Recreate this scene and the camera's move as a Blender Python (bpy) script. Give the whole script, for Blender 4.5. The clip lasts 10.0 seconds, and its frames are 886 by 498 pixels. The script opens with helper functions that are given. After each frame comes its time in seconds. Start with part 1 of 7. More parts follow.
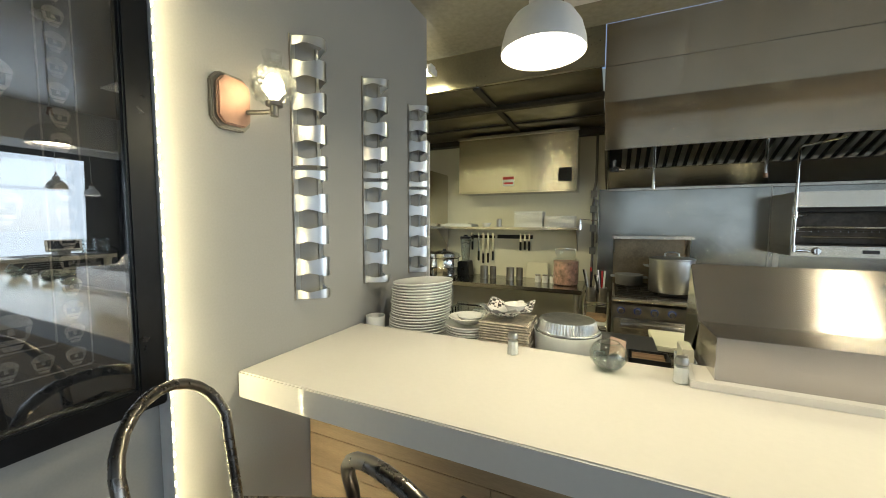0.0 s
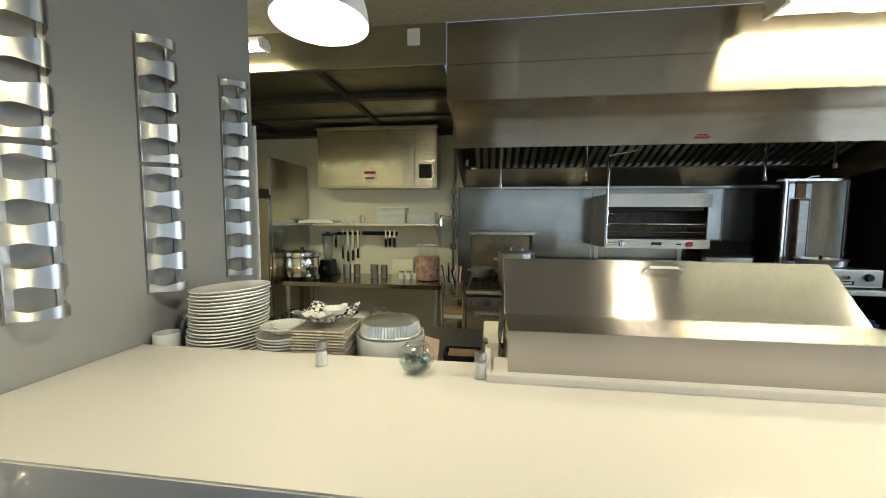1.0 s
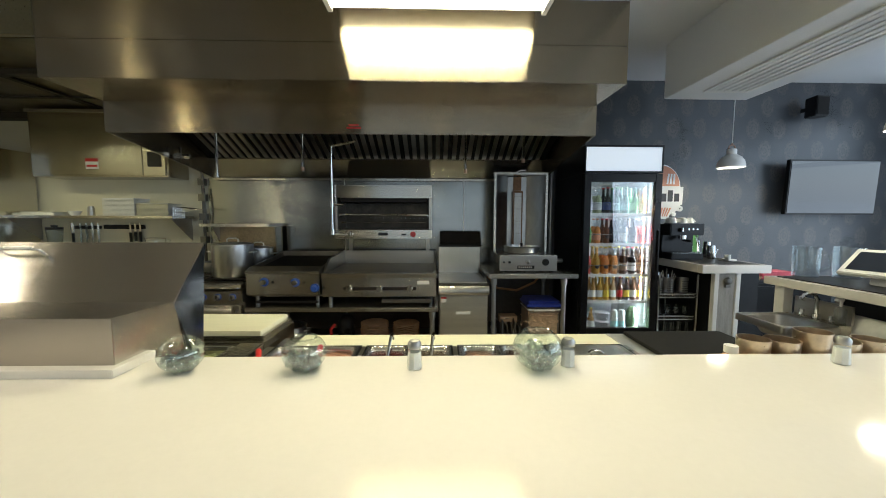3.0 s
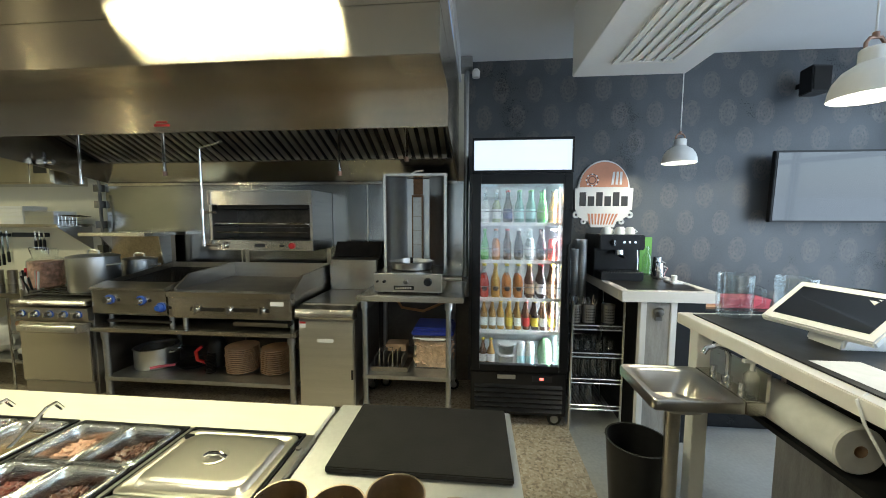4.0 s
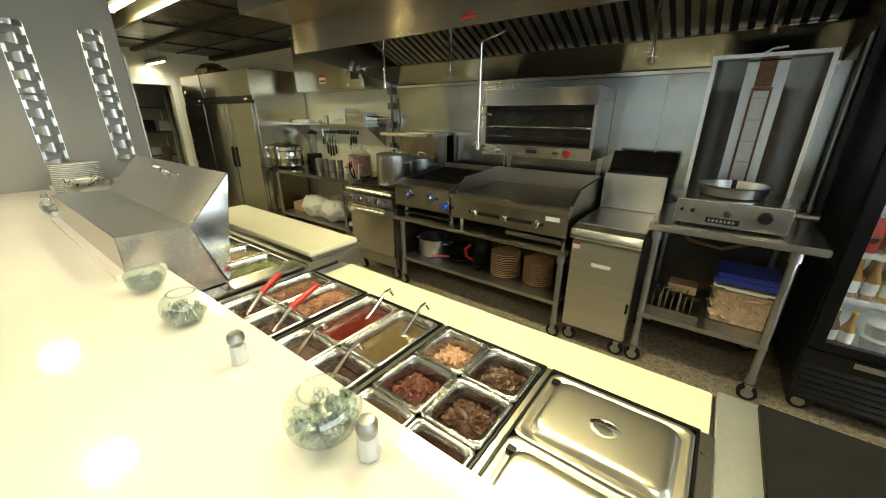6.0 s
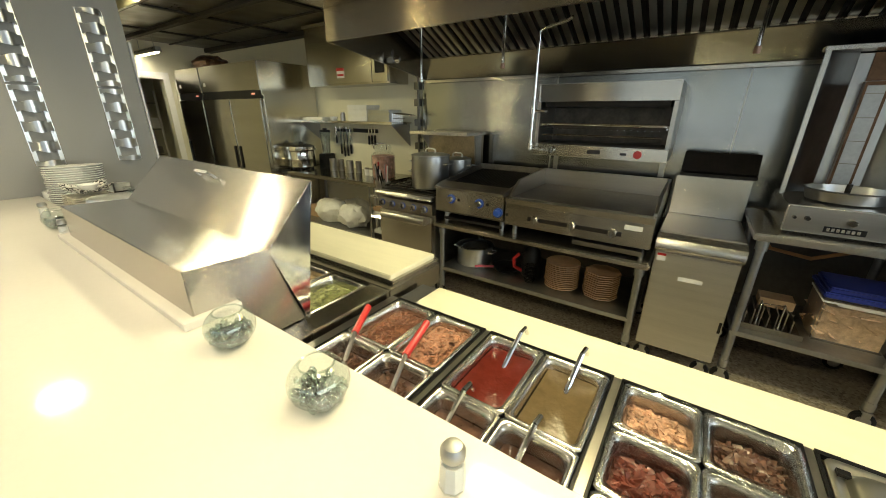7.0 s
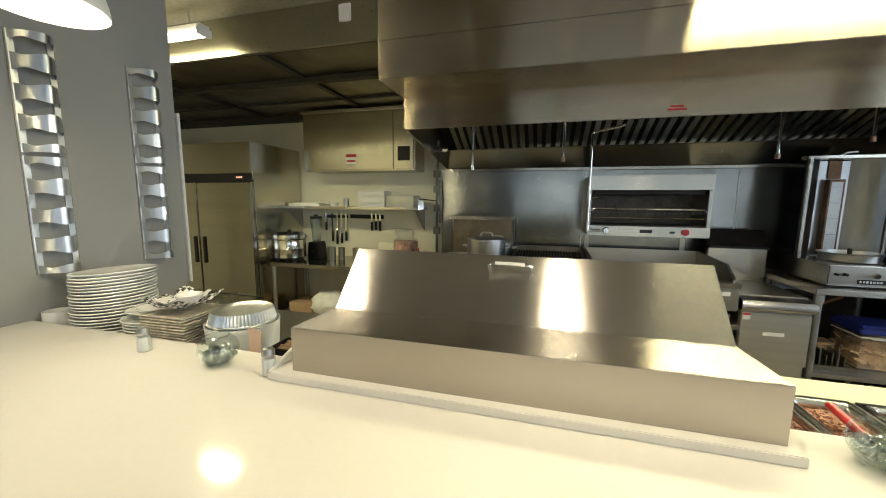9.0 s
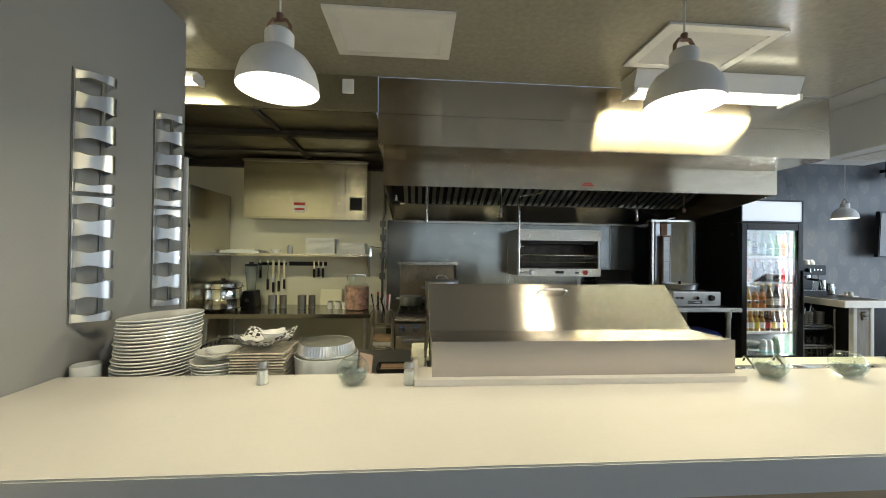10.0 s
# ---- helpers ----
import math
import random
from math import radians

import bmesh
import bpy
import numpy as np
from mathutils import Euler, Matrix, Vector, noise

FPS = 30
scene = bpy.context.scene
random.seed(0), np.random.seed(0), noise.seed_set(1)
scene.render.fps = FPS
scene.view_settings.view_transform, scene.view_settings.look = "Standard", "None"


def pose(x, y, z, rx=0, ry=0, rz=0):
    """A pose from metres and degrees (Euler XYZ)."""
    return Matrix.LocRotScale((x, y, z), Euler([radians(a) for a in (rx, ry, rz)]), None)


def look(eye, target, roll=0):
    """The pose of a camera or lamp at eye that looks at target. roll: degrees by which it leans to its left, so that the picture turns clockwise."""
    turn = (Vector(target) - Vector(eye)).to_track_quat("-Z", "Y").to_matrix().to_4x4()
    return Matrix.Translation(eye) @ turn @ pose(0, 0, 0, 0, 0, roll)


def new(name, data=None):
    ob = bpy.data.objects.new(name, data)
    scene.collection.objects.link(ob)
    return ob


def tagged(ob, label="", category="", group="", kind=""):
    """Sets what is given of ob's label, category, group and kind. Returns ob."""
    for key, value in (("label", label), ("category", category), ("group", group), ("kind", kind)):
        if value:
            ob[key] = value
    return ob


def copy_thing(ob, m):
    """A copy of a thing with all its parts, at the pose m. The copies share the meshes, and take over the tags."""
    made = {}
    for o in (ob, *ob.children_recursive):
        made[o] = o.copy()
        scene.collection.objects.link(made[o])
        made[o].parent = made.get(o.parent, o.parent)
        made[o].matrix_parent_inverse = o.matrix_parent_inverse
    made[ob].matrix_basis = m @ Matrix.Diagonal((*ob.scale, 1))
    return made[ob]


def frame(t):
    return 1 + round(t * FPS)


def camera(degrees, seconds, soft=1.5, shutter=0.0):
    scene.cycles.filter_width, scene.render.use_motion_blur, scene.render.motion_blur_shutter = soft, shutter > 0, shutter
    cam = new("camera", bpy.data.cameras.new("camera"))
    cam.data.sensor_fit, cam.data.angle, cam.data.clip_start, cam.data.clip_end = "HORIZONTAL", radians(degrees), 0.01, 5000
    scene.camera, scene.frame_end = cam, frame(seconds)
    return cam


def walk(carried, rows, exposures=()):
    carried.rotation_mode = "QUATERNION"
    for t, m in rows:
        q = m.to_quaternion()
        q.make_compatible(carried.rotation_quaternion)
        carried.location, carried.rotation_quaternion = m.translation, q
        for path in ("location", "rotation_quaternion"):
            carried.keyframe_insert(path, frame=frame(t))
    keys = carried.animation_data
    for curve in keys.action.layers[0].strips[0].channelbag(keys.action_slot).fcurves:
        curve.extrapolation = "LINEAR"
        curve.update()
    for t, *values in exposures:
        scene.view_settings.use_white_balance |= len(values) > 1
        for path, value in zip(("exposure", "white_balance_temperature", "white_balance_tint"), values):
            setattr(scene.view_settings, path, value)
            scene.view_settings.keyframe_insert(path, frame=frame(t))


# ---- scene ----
cam = camera(101.5, 10.0, soft=0.95)
METRES, EYE, TILT, LEAN, TURN = 7.65, 1.5, 0.0, 0.0, 24.8
ROWS = [
    (0.0, 0.0, 0.0, 0.0, 0.01, -4.04, -0.19),
    (0.5, 0.0186, 0.0126, 0.0001, -8.77, -4.36, -0.25),
    (1.0, 0.0365, 0.0101, -0.0001, -17.54, -4.52, -0.36),
    (1.5, 0.0612, -0.0014, -0.0014, -21.84, -4.71, -0.4),
    (2.0, 0.1098, -0.0271, -0.0067, -22.77, -4.87, -0.39),
    (2.5, 0.188, -0.0521, -0.0068, -25.0, -4.73, -0.36),
    (3.0, 0.2829, -0.0869, -0.0081, -26.13, -4.7, -0.18),
    (3.2, 0.3279, -0.1028, -0.0065, -26.82, -4.95, -0.3),
    (4.3, 0.4903, -0.0793, 0.0051, -10.66, -4.94, -0.28),
    (4.5, 0.4803, -0.0713, 0.0056, -2.81, -6.3, -0.35),
    (5.0, 0.4594, -0.0638, 0.01, 10.43, -15.8, -0.13),
    (5.5, 0.4365, -0.0577, 0.0095, 12.46, -20.28, -0.11),
    (6.0, 0.4078, -0.0467, 0.0095, 12.39, -20.45, -0.08),
    (6.2, 0.3946, -0.0391, 0.0086, 12.02, -20.4, -0.1),
    (7.3, 0.3090, -0.0155, 0.0055, 7.3, -20.45, -0.5),
    (7.5, 0.2905, -0.0127, 0.0048, 4.4, -20.32, -0.52),
    (8.0, 0.2478, -0.0071, 0.003, -1.92, -19.9, -0.48),
    (8.5, 0.1948, -0.0013, 0.0052, -2.77, -15.75, -0.76),
    (9.0, 0.1342, -0.0011, 0.0037, -9.3, -7.5, -0.5),
    (9.5, 0.0811, 0.0016, -0.002, -19.5, -0.2, -0.49),
    (10.0, 0.0243, -0.0172, -0.0003, -28.92, 0.5, -0.69),
]
walk(cam, [(t, pose(0, 0, EYE, TILT, LEAN, TURN) @ pose(METRES * x, METRES * y, METRES * z, 90 + pitch, roll, yaw)) for t, x, y, z, yaw, pitch, roll in ROWS],
     exposures=[(0.0, 0.2, 6400, 9), (0.5, 0.12, 6300, 9), (1.0, 0.05, 6200, 10), (2.0, -0.28, 6300, 10), (2.5, -0.28, 6150, 10), (3.2, -0.32, 6200, 9), (4.5, 0.4, 6000, 5), (5.0, 0.26, 6900, 2), (5.5, 0.15, 6900, 3), (6.2, 0.05, 7000, 5), (7.5, 0.08, 6900, 8), (9.0, 0.08, 6500, 9), (10.0, -0.08, 6300, 10)])

# ---- world and lights ----
world = bpy.data.worlds.new("world")
scene.world = world
world.use_nodes = True
wn = world.node_tree.nodes
sky = wn.new("ShaderNodeTexSky")
sky.sky_type = "NISHITA"
sky.sun_disc = False
sky.sun_elevation, sky.sun_rotation = radians(50), radians(60)
world.node_tree.links.new(sky.outputs[0], wn["Background"].inputs[0])
wn["Background"].inputs[1].default_value = 0.12


def lamp(name, kind, m, watts, color, **more):
    data = bpy.data.lights.new(name, kind)
    data.energy, data.color = watts, color
    for key, value in more.items():
        if key == "size":
            data.size = value
        elif key == "size_y":
            data.shape, data.size_y = "RECTANGLE", value
        elif key == "disk":
            data.shape, data.size = "DISK", value
        elif key == "radius":
            data.shadow_soft_size = value
        elif key == "angle":
            data.angle = radians(value)
    ob = new(name, data)
    ob.matrix_basis = m
    return ob


sun = lamp("sun", "SUN", look((20, 6, 20), (0, -6, 0)), 4.5, (1.0, 0.95, 0.88), angle=0.5)
WARM, TUBE, DAY = (1.0, 0.88, 0.59), (1.0, 0.93, 0.56), (0.72, 0.86, 1.0)
PENDANTS = [(-0.183, 1.04, 1.962), (1.05, 1.03, 1.965), (2.28, 1.03, 1.965), (3.5, 1.03, 1.965), (4.98, 2.36, 1.965), (6.3, 3.25, 1.965), (5.03, 3.7, 1.93)]
for p in PENDANTS:
    lamp("pendant_bulb_light", "AREA", look((p[0], p[1], p[2] + 0.012), (p[0], p[1], 0)), 5.8, WARM, disk=0.15)
# the open tube fixture in front of the hood, the fixtures of the back kitchen
lamp("tube_light", "AREA", look((2.26, 2.34, 2.572), (2.26, 2.34, 0)), 36, TUBE, size=1.2, size_y=0.16)
lamp("tube_light", "AREA", look((-1.80, 2.38, 2.545), (-1.80, 2.38, 0)), 34, TUBE, size=1.2, size_y=0.14)
lamp("tube_light", "AREA", look((-4.0, 3.17, 2.262), (-4.0, 3.17, 0)), 7, (1.0, 0.95, 0.78), size=0.7, size_y=0.05)
lamp("sconce_bulb_light", "POINT", Matrix.Translation((-0.93, 0.80, 1.90)), 0.4, (1.0, 0.72, 0.42), radius=0.03)
lamp("led_strip_light", "AREA", look((-1.0, 0.526, 1.36), (-1.07, 0.70, 1.36)), 1.8, (1.0, 0.86, 0.5), size=0.012, size_y=2.6)
# daylight in the window openings
lamp("window_light", "AREA", look((7.5, -0.2, 1.6), (0, -0.2, 1.2)), 165, DAY, size=7.6, size_y=2.2)
lamp("window_light", "AREA", look((3.5, -4.9, 1.6), (3.5, 0, 1.2)), 28, DAY, size=6.6, size_y=2.2)
lamp("cooler_tube_light", "AREA", look((4.13, 3.52, 1.05), (3.75, 3.8, 1.05)), 35, (0.85, 0.95, 1.0), size=0.03, size_y=1.4)

# ---- materials ----
def material(name, color, rough=0.5, metal=0.0, vary=0.08, scale=6.0, bump=0.0, bump_scale=60.0, stretch=(1, 1, 1), rough_vary=0.1, aniso=0.0, tangent=(1, 0, 0), spec=0.5, second=None, piece=0.0, warp=0.0, warp_scale=(1.6, 1.6, 0.7)):
    """A plain surface with two scales of stain, uneven gloss and fine relief."""
    m = bpy.data.materials.new(name)
    m.use_nodes = True
    n, l = m.node_tree.nodes, m.node_tree.links
    b = n["Principled BSDF"]
    co = n.new("ShaderNodeTexCoord")
    mp = n.new("ShaderNodeMapping")
    mp.inputs["Scale"].default_value = stretch
    l.new(co.outputs["Object"], mp.inputs["Vector"])
    big, fine = n.new("ShaderNodeTexNoise"), n.new("ShaderNodeTexNoise")
    big.inputs["Scale"].default_value, big.inputs["Detail"].default_value = scale, 5
    fine.inputs["Scale"].default_value, fine.inputs["Detail"].default_value = bump_scale, 4
    for t in (big, fine):
        l.new(mp.outputs[0], t.inputs["Vector"])
    mix = n.new("ShaderNodeMix")
    mix.data_type = "RGBA"
    dark = [c * (1 - vary * 2) for c in color]
    light = [min(1, c * (1 + vary)) for c in color] if second is None else second
    mix.inputs[6].default_value, mix.inputs[7].default_value = (*dark, 1), (*light, 1)
    add = n.new("ShaderNodeMath")
    add.operation = "MULTIPLY_ADD"
    add.inputs[1].default_value, add.inputs[2].default_value = 0.35, 0.0
    l.new(fine.outputs[0], add.inputs[0])
    add2 = n.new("ShaderNodeMath")
    add2.operation = "MULTIPLY_ADD"
    add2.inputs[1].default_value = 0.65
    l.new(big.outputs[0], add2.inputs[0])
    l.new(add.outputs[0], add2.inputs[2])
    source = add2.outputs[0]
    if piece:
        info = n.new("ShaderNodeObjectInfo")
        shift = n.new("ShaderNodeMath")
        shift.operation = "MULTIPLY_ADD"
        shift.inputs[1].default_value = piece
        l.new(info.outputs["Random"], shift.inputs[0])
        l.new(source, shift.inputs[2])
        source = shift.outputs[0]
    ramp = n.new("ShaderNodeMapRange")
    ramp.inputs[1].default_value, ramp.inputs[2].default_value = 0.3, 0.7 + piece * 0.7
    l.new(source, ramp.inputs[0])
    l.new(ramp.outputs[0], mix.inputs[0])
    l.new(mix.outputs[2], b.inputs["Base Color"])
    rr = n.new("ShaderNodeMapRange")
    rr.inputs[3].default_value, rr.inputs[4].default_value = max(0.02, rough - rough_vary), min(1, rough + rough_vary)
    l.new(source, rr.inputs[0])
    l.new(rr.outputs[0], b.inputs["Roughness"])
    b.inputs["Metallic"].default_value = metal
    b.inputs["Specular IOR Level"].default_value = spec
    if aniso:
        b.inputs["Anisotropic"].default_value = aniso
        v = n.new("ShaderNodeCombineXYZ")
        for i in range(3):
            v.inputs[i].default_value = tangent[i]
        l.new(v.outputs[0], b.inputs["Tangent"])
    last = None
    if warp:
        wm, wn_, wb_ = n.new("ShaderNodeMapping"), n.new("ShaderNodeTexNoise"), n.new("ShaderNodeBump")
        wm.inputs["Scale"].default_value = warp_scale
        wn_.inputs["Scale"].default_value, wn_.inputs["Detail"].default_value = 1.0, 1.5
        wb_.inputs["Strength"].default_value, wb_.inputs["Distance"].default_value = 1.0, warp
        l.new(co.outputs["Object"], wm.inputs["Vector"])
        l.new(wm.outputs[0], wn_.inputs["Vector"])
        l.new(wn_.outputs[0], wb_.inputs["Height"])
        last = wb_.outputs[0]
    if bump:
        bp = n.new("ShaderNodeBump")
        bp.inputs["Strength"].default_value, bp.inputs["Distance"].default_value = bump, 0.004
        l.new(fine.outputs[0], bp.inputs["Height"])
        if last:
            l.new(last, bp.inputs["Normal"])
        last = bp.outputs[0]
    if last:
        l.new(last, b.inputs["Normal"])
    return m


def glass(name, color=(1, 1, 1), rough=0.02, mixing=0.12):
    """Thin clear glass: mostly see-through, with a reflection by the angle."""
    m = bpy.data.materials.new(name)
    m.use_nodes = True
    n, l = m.node_tree.nodes, m.node_tree.links
    n.remove(n["Principled BSDF"])
    tr, gl, mx, fr = n.new("ShaderNodeBsdfTransparent"), n.new("ShaderNodeBsdfGlossy"), n.new("ShaderNodeMixShader"), n.new("ShaderNodeLayerWeight")
    tr.inputs[0].default_value = (*color, 1)
    gl.inputs["Roughness"].default_value = rough
    pw_ = n.new("ShaderNodeMath")
    pw_.operation = "POWER"
    pw_.inputs[1].default_value = 4.0
    l.new(fr.outputs["Facing"], pw_.inputs[0])
    ad = n.new("ShaderNodeMath")
    ad.operation = "MULTIPLY_ADD"
    ad.inputs[1].default_value, ad.inputs[2].default_value = 0.55, mixing
    l.new(pw_.outputs[0], ad.inputs[0])
    l.new(ad.outputs[0], mx.inputs[0])
    l.new(tr.outputs[0], mx.inputs[1])
    l.new(gl.outputs[0], mx.inputs[2])
    l.new(mx.outputs[0], n["Material Output"].inputs[0])
    return m


def glow(name, color, strength):
    m = bpy.data.materials.new(name)
    m.use_nodes = True
    b = m.node_tree.nodes["Principled BSDF"]
    b.inputs["Base Color"].default_value = (0.8, 0.8, 0.8, 1)
    b.inputs["Emission Color"].default_value = (*color, 1)
    b.inputs["Emission Strength"].default_value = strength
    return m


def liquid(name, color):
    m = bpy.data.materials.new(name)
    m.use_nodes = True
    b = m.node_tree.nodes["Principled BSDF"]
    b.inputs["Base Color"].default_value = (*color, 1)
    b.inputs["Roughness"].default_value = 0.06
    b.inputs["Transmission Weight"].default_value = 0.35
    b.inputs["IOR"].default_value = 1.35
    return m


def wallpaper(name):
    """Near-black paper with rows of faint ornamental ovals."""
    m = material(name, (0.066, 0.072, 0.081), 0.3, vary=0.2, scale=3, bump=0.08, bump_scale=90)
    n, l = m.node_tree.nodes, m.node_tree.links
    b = n["Principled BSDF"]
    old = b.inputs["Base Color"].links[0].from_socket
    co = n.new("ShaderNodeTexCoord")
    sep = n.new("ShaderNodeSeparateXYZ")
    l.new(co.outputs["Object"], sep.inputs[0])

    def mth(op, a, c=None, d=None):
        k = n.new("ShaderNodeMath")
        k.operation = op
        for i, v in enumerate((a, c, d)):
            if v is None:
                continue
            if isinstance(v, (int, float)):
                k.inputs[i].default_value = v
            else:
                l.new(v, k.inputs[i])
        return k.outputs[0]

    row = mth("DIVIDE", sep.outputs["Z"], 0.23)
    half = mth("MULTIPLY", mth("MODULO", mth("FLOOR", row), 2.0), 0.5)
    u = mth("SUBTRACT", mth("FRACT", mth("ADD", mth("DIVIDE", sep.outputs["X"], 0.29), half)), 0.5)
    v = mth("SUBTRACT", mth("FRACT", row), 0.5)
    r = mth("SQRT", mth("ADD", mth("POWER", mth("MULTIPLY", u, 1.85), 2.0), mth("POWER", mth("MULTIPLY", v, 0.98), 2.0)))
    oval = mth("LESS_THAN", r, 0.46)
    rings = mth("GREATER_THAN", mth("SINE", mth("MULTIPLY", r, 42.0)), -0.1)
    petals = mth("GREATER_THAN", mth("SINE", mth("MULTIPLY", mth("ARCTAN2", u, v), 9.0)), -0.55)
    lace = mth("MULTIPLY", oval, mth("MAXIMUM", mth("MULTIPLY", rings, 0.75), mth("MULTIPLY", petals, 0.55)))
    vo = n.new("ShaderNodeTexVoronoi")
    vo.inputs["Scale"].default_value = 26
    l.new(co.outputs["Object"], vo.inputs["Vector"])
    lace = mth("MULTIPLY", lace, mth("MULTIPLY_ADD", vo.outputs["Distance"], 0.8, 0.2))
    mix = n.new("ShaderNodeMix")
    mix.data_type = "RGBA"
    l.new(lace, mix.inputs[0])
    l.new(old, mix.inputs[6])
    mix.inputs[7].default_value = (0.135, 0.122, 0.114, 1)
    l.new(mix.outputs[2], b.inputs["Base Color"])
    return m


def terrazzo(name):
    m = material(name, (0.36, 0.30, 0.22), 0.3, vary=0.16, scale=1.4, bump=0.05)
    n, l = m.node_tree.nodes, m.node_tree.links
    b = n["Principled BSDF"]
    old = b.inputs["Base Color"].links[0].from_socket
    co = n.new("ShaderNodeTexCoord")
    vo = n.new("ShaderNodeTexVoronoi")
    vo.inputs["Scale"].default_value = 70
    l.new(co.outputs["Object"], vo.inputs["Vector"])
    ramp = n.new("ShaderNodeValToRGB")
    e = ramp.color_ramp.elements
    e[0].color, e[1].color = (0.04, 0.03, 0.02, 1), (0.62, 0.58, 0.5, 1)
    e.new(0.3).color = (0.34, 0.28, 0.2, 1)
    e.new(0.65).color = (0.42, 0.37, 0.29, 1)
    sp = n.new("ShaderNodeSeparateColor")
    l.new(vo.outputs["Color"], sp.inputs[0])
    l.new(sp.outputs[0], ramp.inputs[0])
    mix = n.new("ShaderNodeMix")
    mix.data_type = "RGBA"
    mix.inputs[0].default_value = 0.5
    l.new(old, mix.inputs[6])
    l.new(ramp.outputs[0], mix.inputs[7])
    l.new(mix.outputs[2], b.inputs["Base Color"])
    return m


STEEL = material("stainless steel", (0.45, 0.43, 0.40), 0.3, 1.0, 0.05, 2.5, 0.03, 40, (0.6, 1, 14), 0.07)
STEEL_X = material("brushed stainless sheet", (0.61, 0.58, 0.53), 0.23, 1.0, 0.025, 2.0, 0.0, 30, (0.3, 6, 6), 0.015, aniso=0.85, tangent=(0, 0.7, 0.714))
STEEL_HOOD = material("hood stainless sheet", (0.44, 0.385, 0.30), 0.23, 1.0, 0.06, 1.2, 0.0, 20, (0.5, 1, 1), 0.02, aniso=1.0, tangent=(0, 0.7, 0.714), warp=0.012, warp_scale=(1.8, 0.8, 0.8))
STEEL_WALL = material("worn stainless wall sheet", (0.35, 0.355, 0.345), 0.2, 1.0, 0.16, 0.9, 0.0, 3, (0.8, 1, 1.6), 0.05, warp=0.012, warp_scale=(2.2, 1, 1.0))
STEEL_DARK = material("used dull steel", (0.30, 0.27, 0.23), 0.42, 1.0, 0.2, 5, 0.08, 50, (1, 1, 1), 0.12)
GALV = material("galvanised steel", (0.43, 0.43, 0.42), 0.42, 1.0, 0.12, 8, 0.04, 60)
CHROME = material("polished chrome", (0.74, 0.74, 0.74), 0.1, 1.0, 0.03, 8, rough_vary=0.05)
ALU = material("brushed aluminium", (0.62, 0.63, 0.64), 0.31, 1.0, 0.02, 4, 0.0, 6, rough_vary=0.012)
LID = material("satin lid steel", (0.66, 0.63, 0.55), 0.3, 1.0, 0.01, 4, 0.0, 60, rough_vary=0.01)
STEEL_CAB = material("cabinet stainless sheet", (0.56, 0.53, 0.45), 0.2, 1.0, 0.06, 1.2, 0.0, 4, (0.5, 1, 1), 0.03, aniso=0.5, tangent=(0, 0.7, 0.714), warp=0.012, warp_scale=(2.5, 1, 0.8))
STEEL_DOOR = material("fridge door stainless", (0.47, 0.45, 0.40), 0.2, 1.0, 0.08, 1.5, 0.0, 40, (0.6, 1, 6), 0.04, aniso=0.6, tangent=(0, 0, 1), warp=0.012, warp_scale=(2.5, 1, 0.9))
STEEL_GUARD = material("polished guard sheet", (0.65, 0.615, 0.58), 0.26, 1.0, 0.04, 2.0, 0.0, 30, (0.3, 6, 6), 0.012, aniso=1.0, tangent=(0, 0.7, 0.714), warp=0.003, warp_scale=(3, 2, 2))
STEEL_WING = material("heat-dulled steel wing", (0.50, 0.51, 0.51), 0.32, 1.0, 0.12, 3, 0.0, 30, (1, 1, 0.4), 0.06, aniso=0.6, tangent=(0, 0, 1))
STEEL_TABLE = material("dark polished table steel", (0.33, 0.31, 0.28), 0.17, 1.0, 0.15, 3, 0.0, 30, rough_vary=0.05)
HEATED = material("heat-tanned steel", (0.34, 0.28, 0.21), 0.34, 1.0, 0.2, 5)
STEEL_FRONT = material("brushed front sheet darkened for a dim reflection", (0.46, 0.42, 0.385), 0.24, 1.0, 0.05, 2.0, 0.0, 30, (0.3, 6, 6), 0.02, aniso=0.6, tangent=(0, 0, 1), warp=0.004, warp_scale=(3, 2, 2))
STEEL_DULL = material("dull cabinet stainless", (0.62, 0.60, 0.54), 0.46, 1.0, 0.06, 2.5, 0.03, 40, (0.6, 1, 10), 0.06)
STEEL_TOP = material("bright scuffed counter steel", (0.70, 0.70, 0.67), 0.48, 1.0, 0.08, 4, 0.03, 60)
STEEL_POL = material("polished steel flap", (0.62, 0.63, 0.64), 0.1, 1.0, 0.04, 3, rough_vary=0.03)
BASE_PANEL = material("wall base darkened as shade", (0.10, 0.088, 0.075), 0.5, 0.0, 0.25, 3, 0.1, 40)
LINER = material("pale cooler liner", (0.62, 0.64, 0.65), 0.45, 0.0, 0.06, 5, 0.02)
FROST = material("frosted white plastic", (0.72, 0.75, 0.76), 0.35, 0.0, 0.04, 10)
SOOTY = material("dark cavity steel", (0.09, 0.08, 0.07), 0.45, 0.6, 0.3, 9, 0.05, 40)
BURNT = material("burnt greasy iron and gap shade", (0.022, 0.018, 0.015), 0.5, 0.4, 0.3, 12, 0.3, 70)
BLACK = material("black painted metal", (0.008, 0.008, 0.009), 0.3, 0.0, 0.2, 6, 0.02, spec=0.25)
BROWNED = material("heat-browned steel", (0.16, 0.085, 0.045), 0.4, 0.7, 0.3, 12, 0.05, 50)
PAN = material("bright pan steel", (0.66, 0.65, 0.64), 0.24, 1.0, 0.05, 5, rough_vary=0.05)
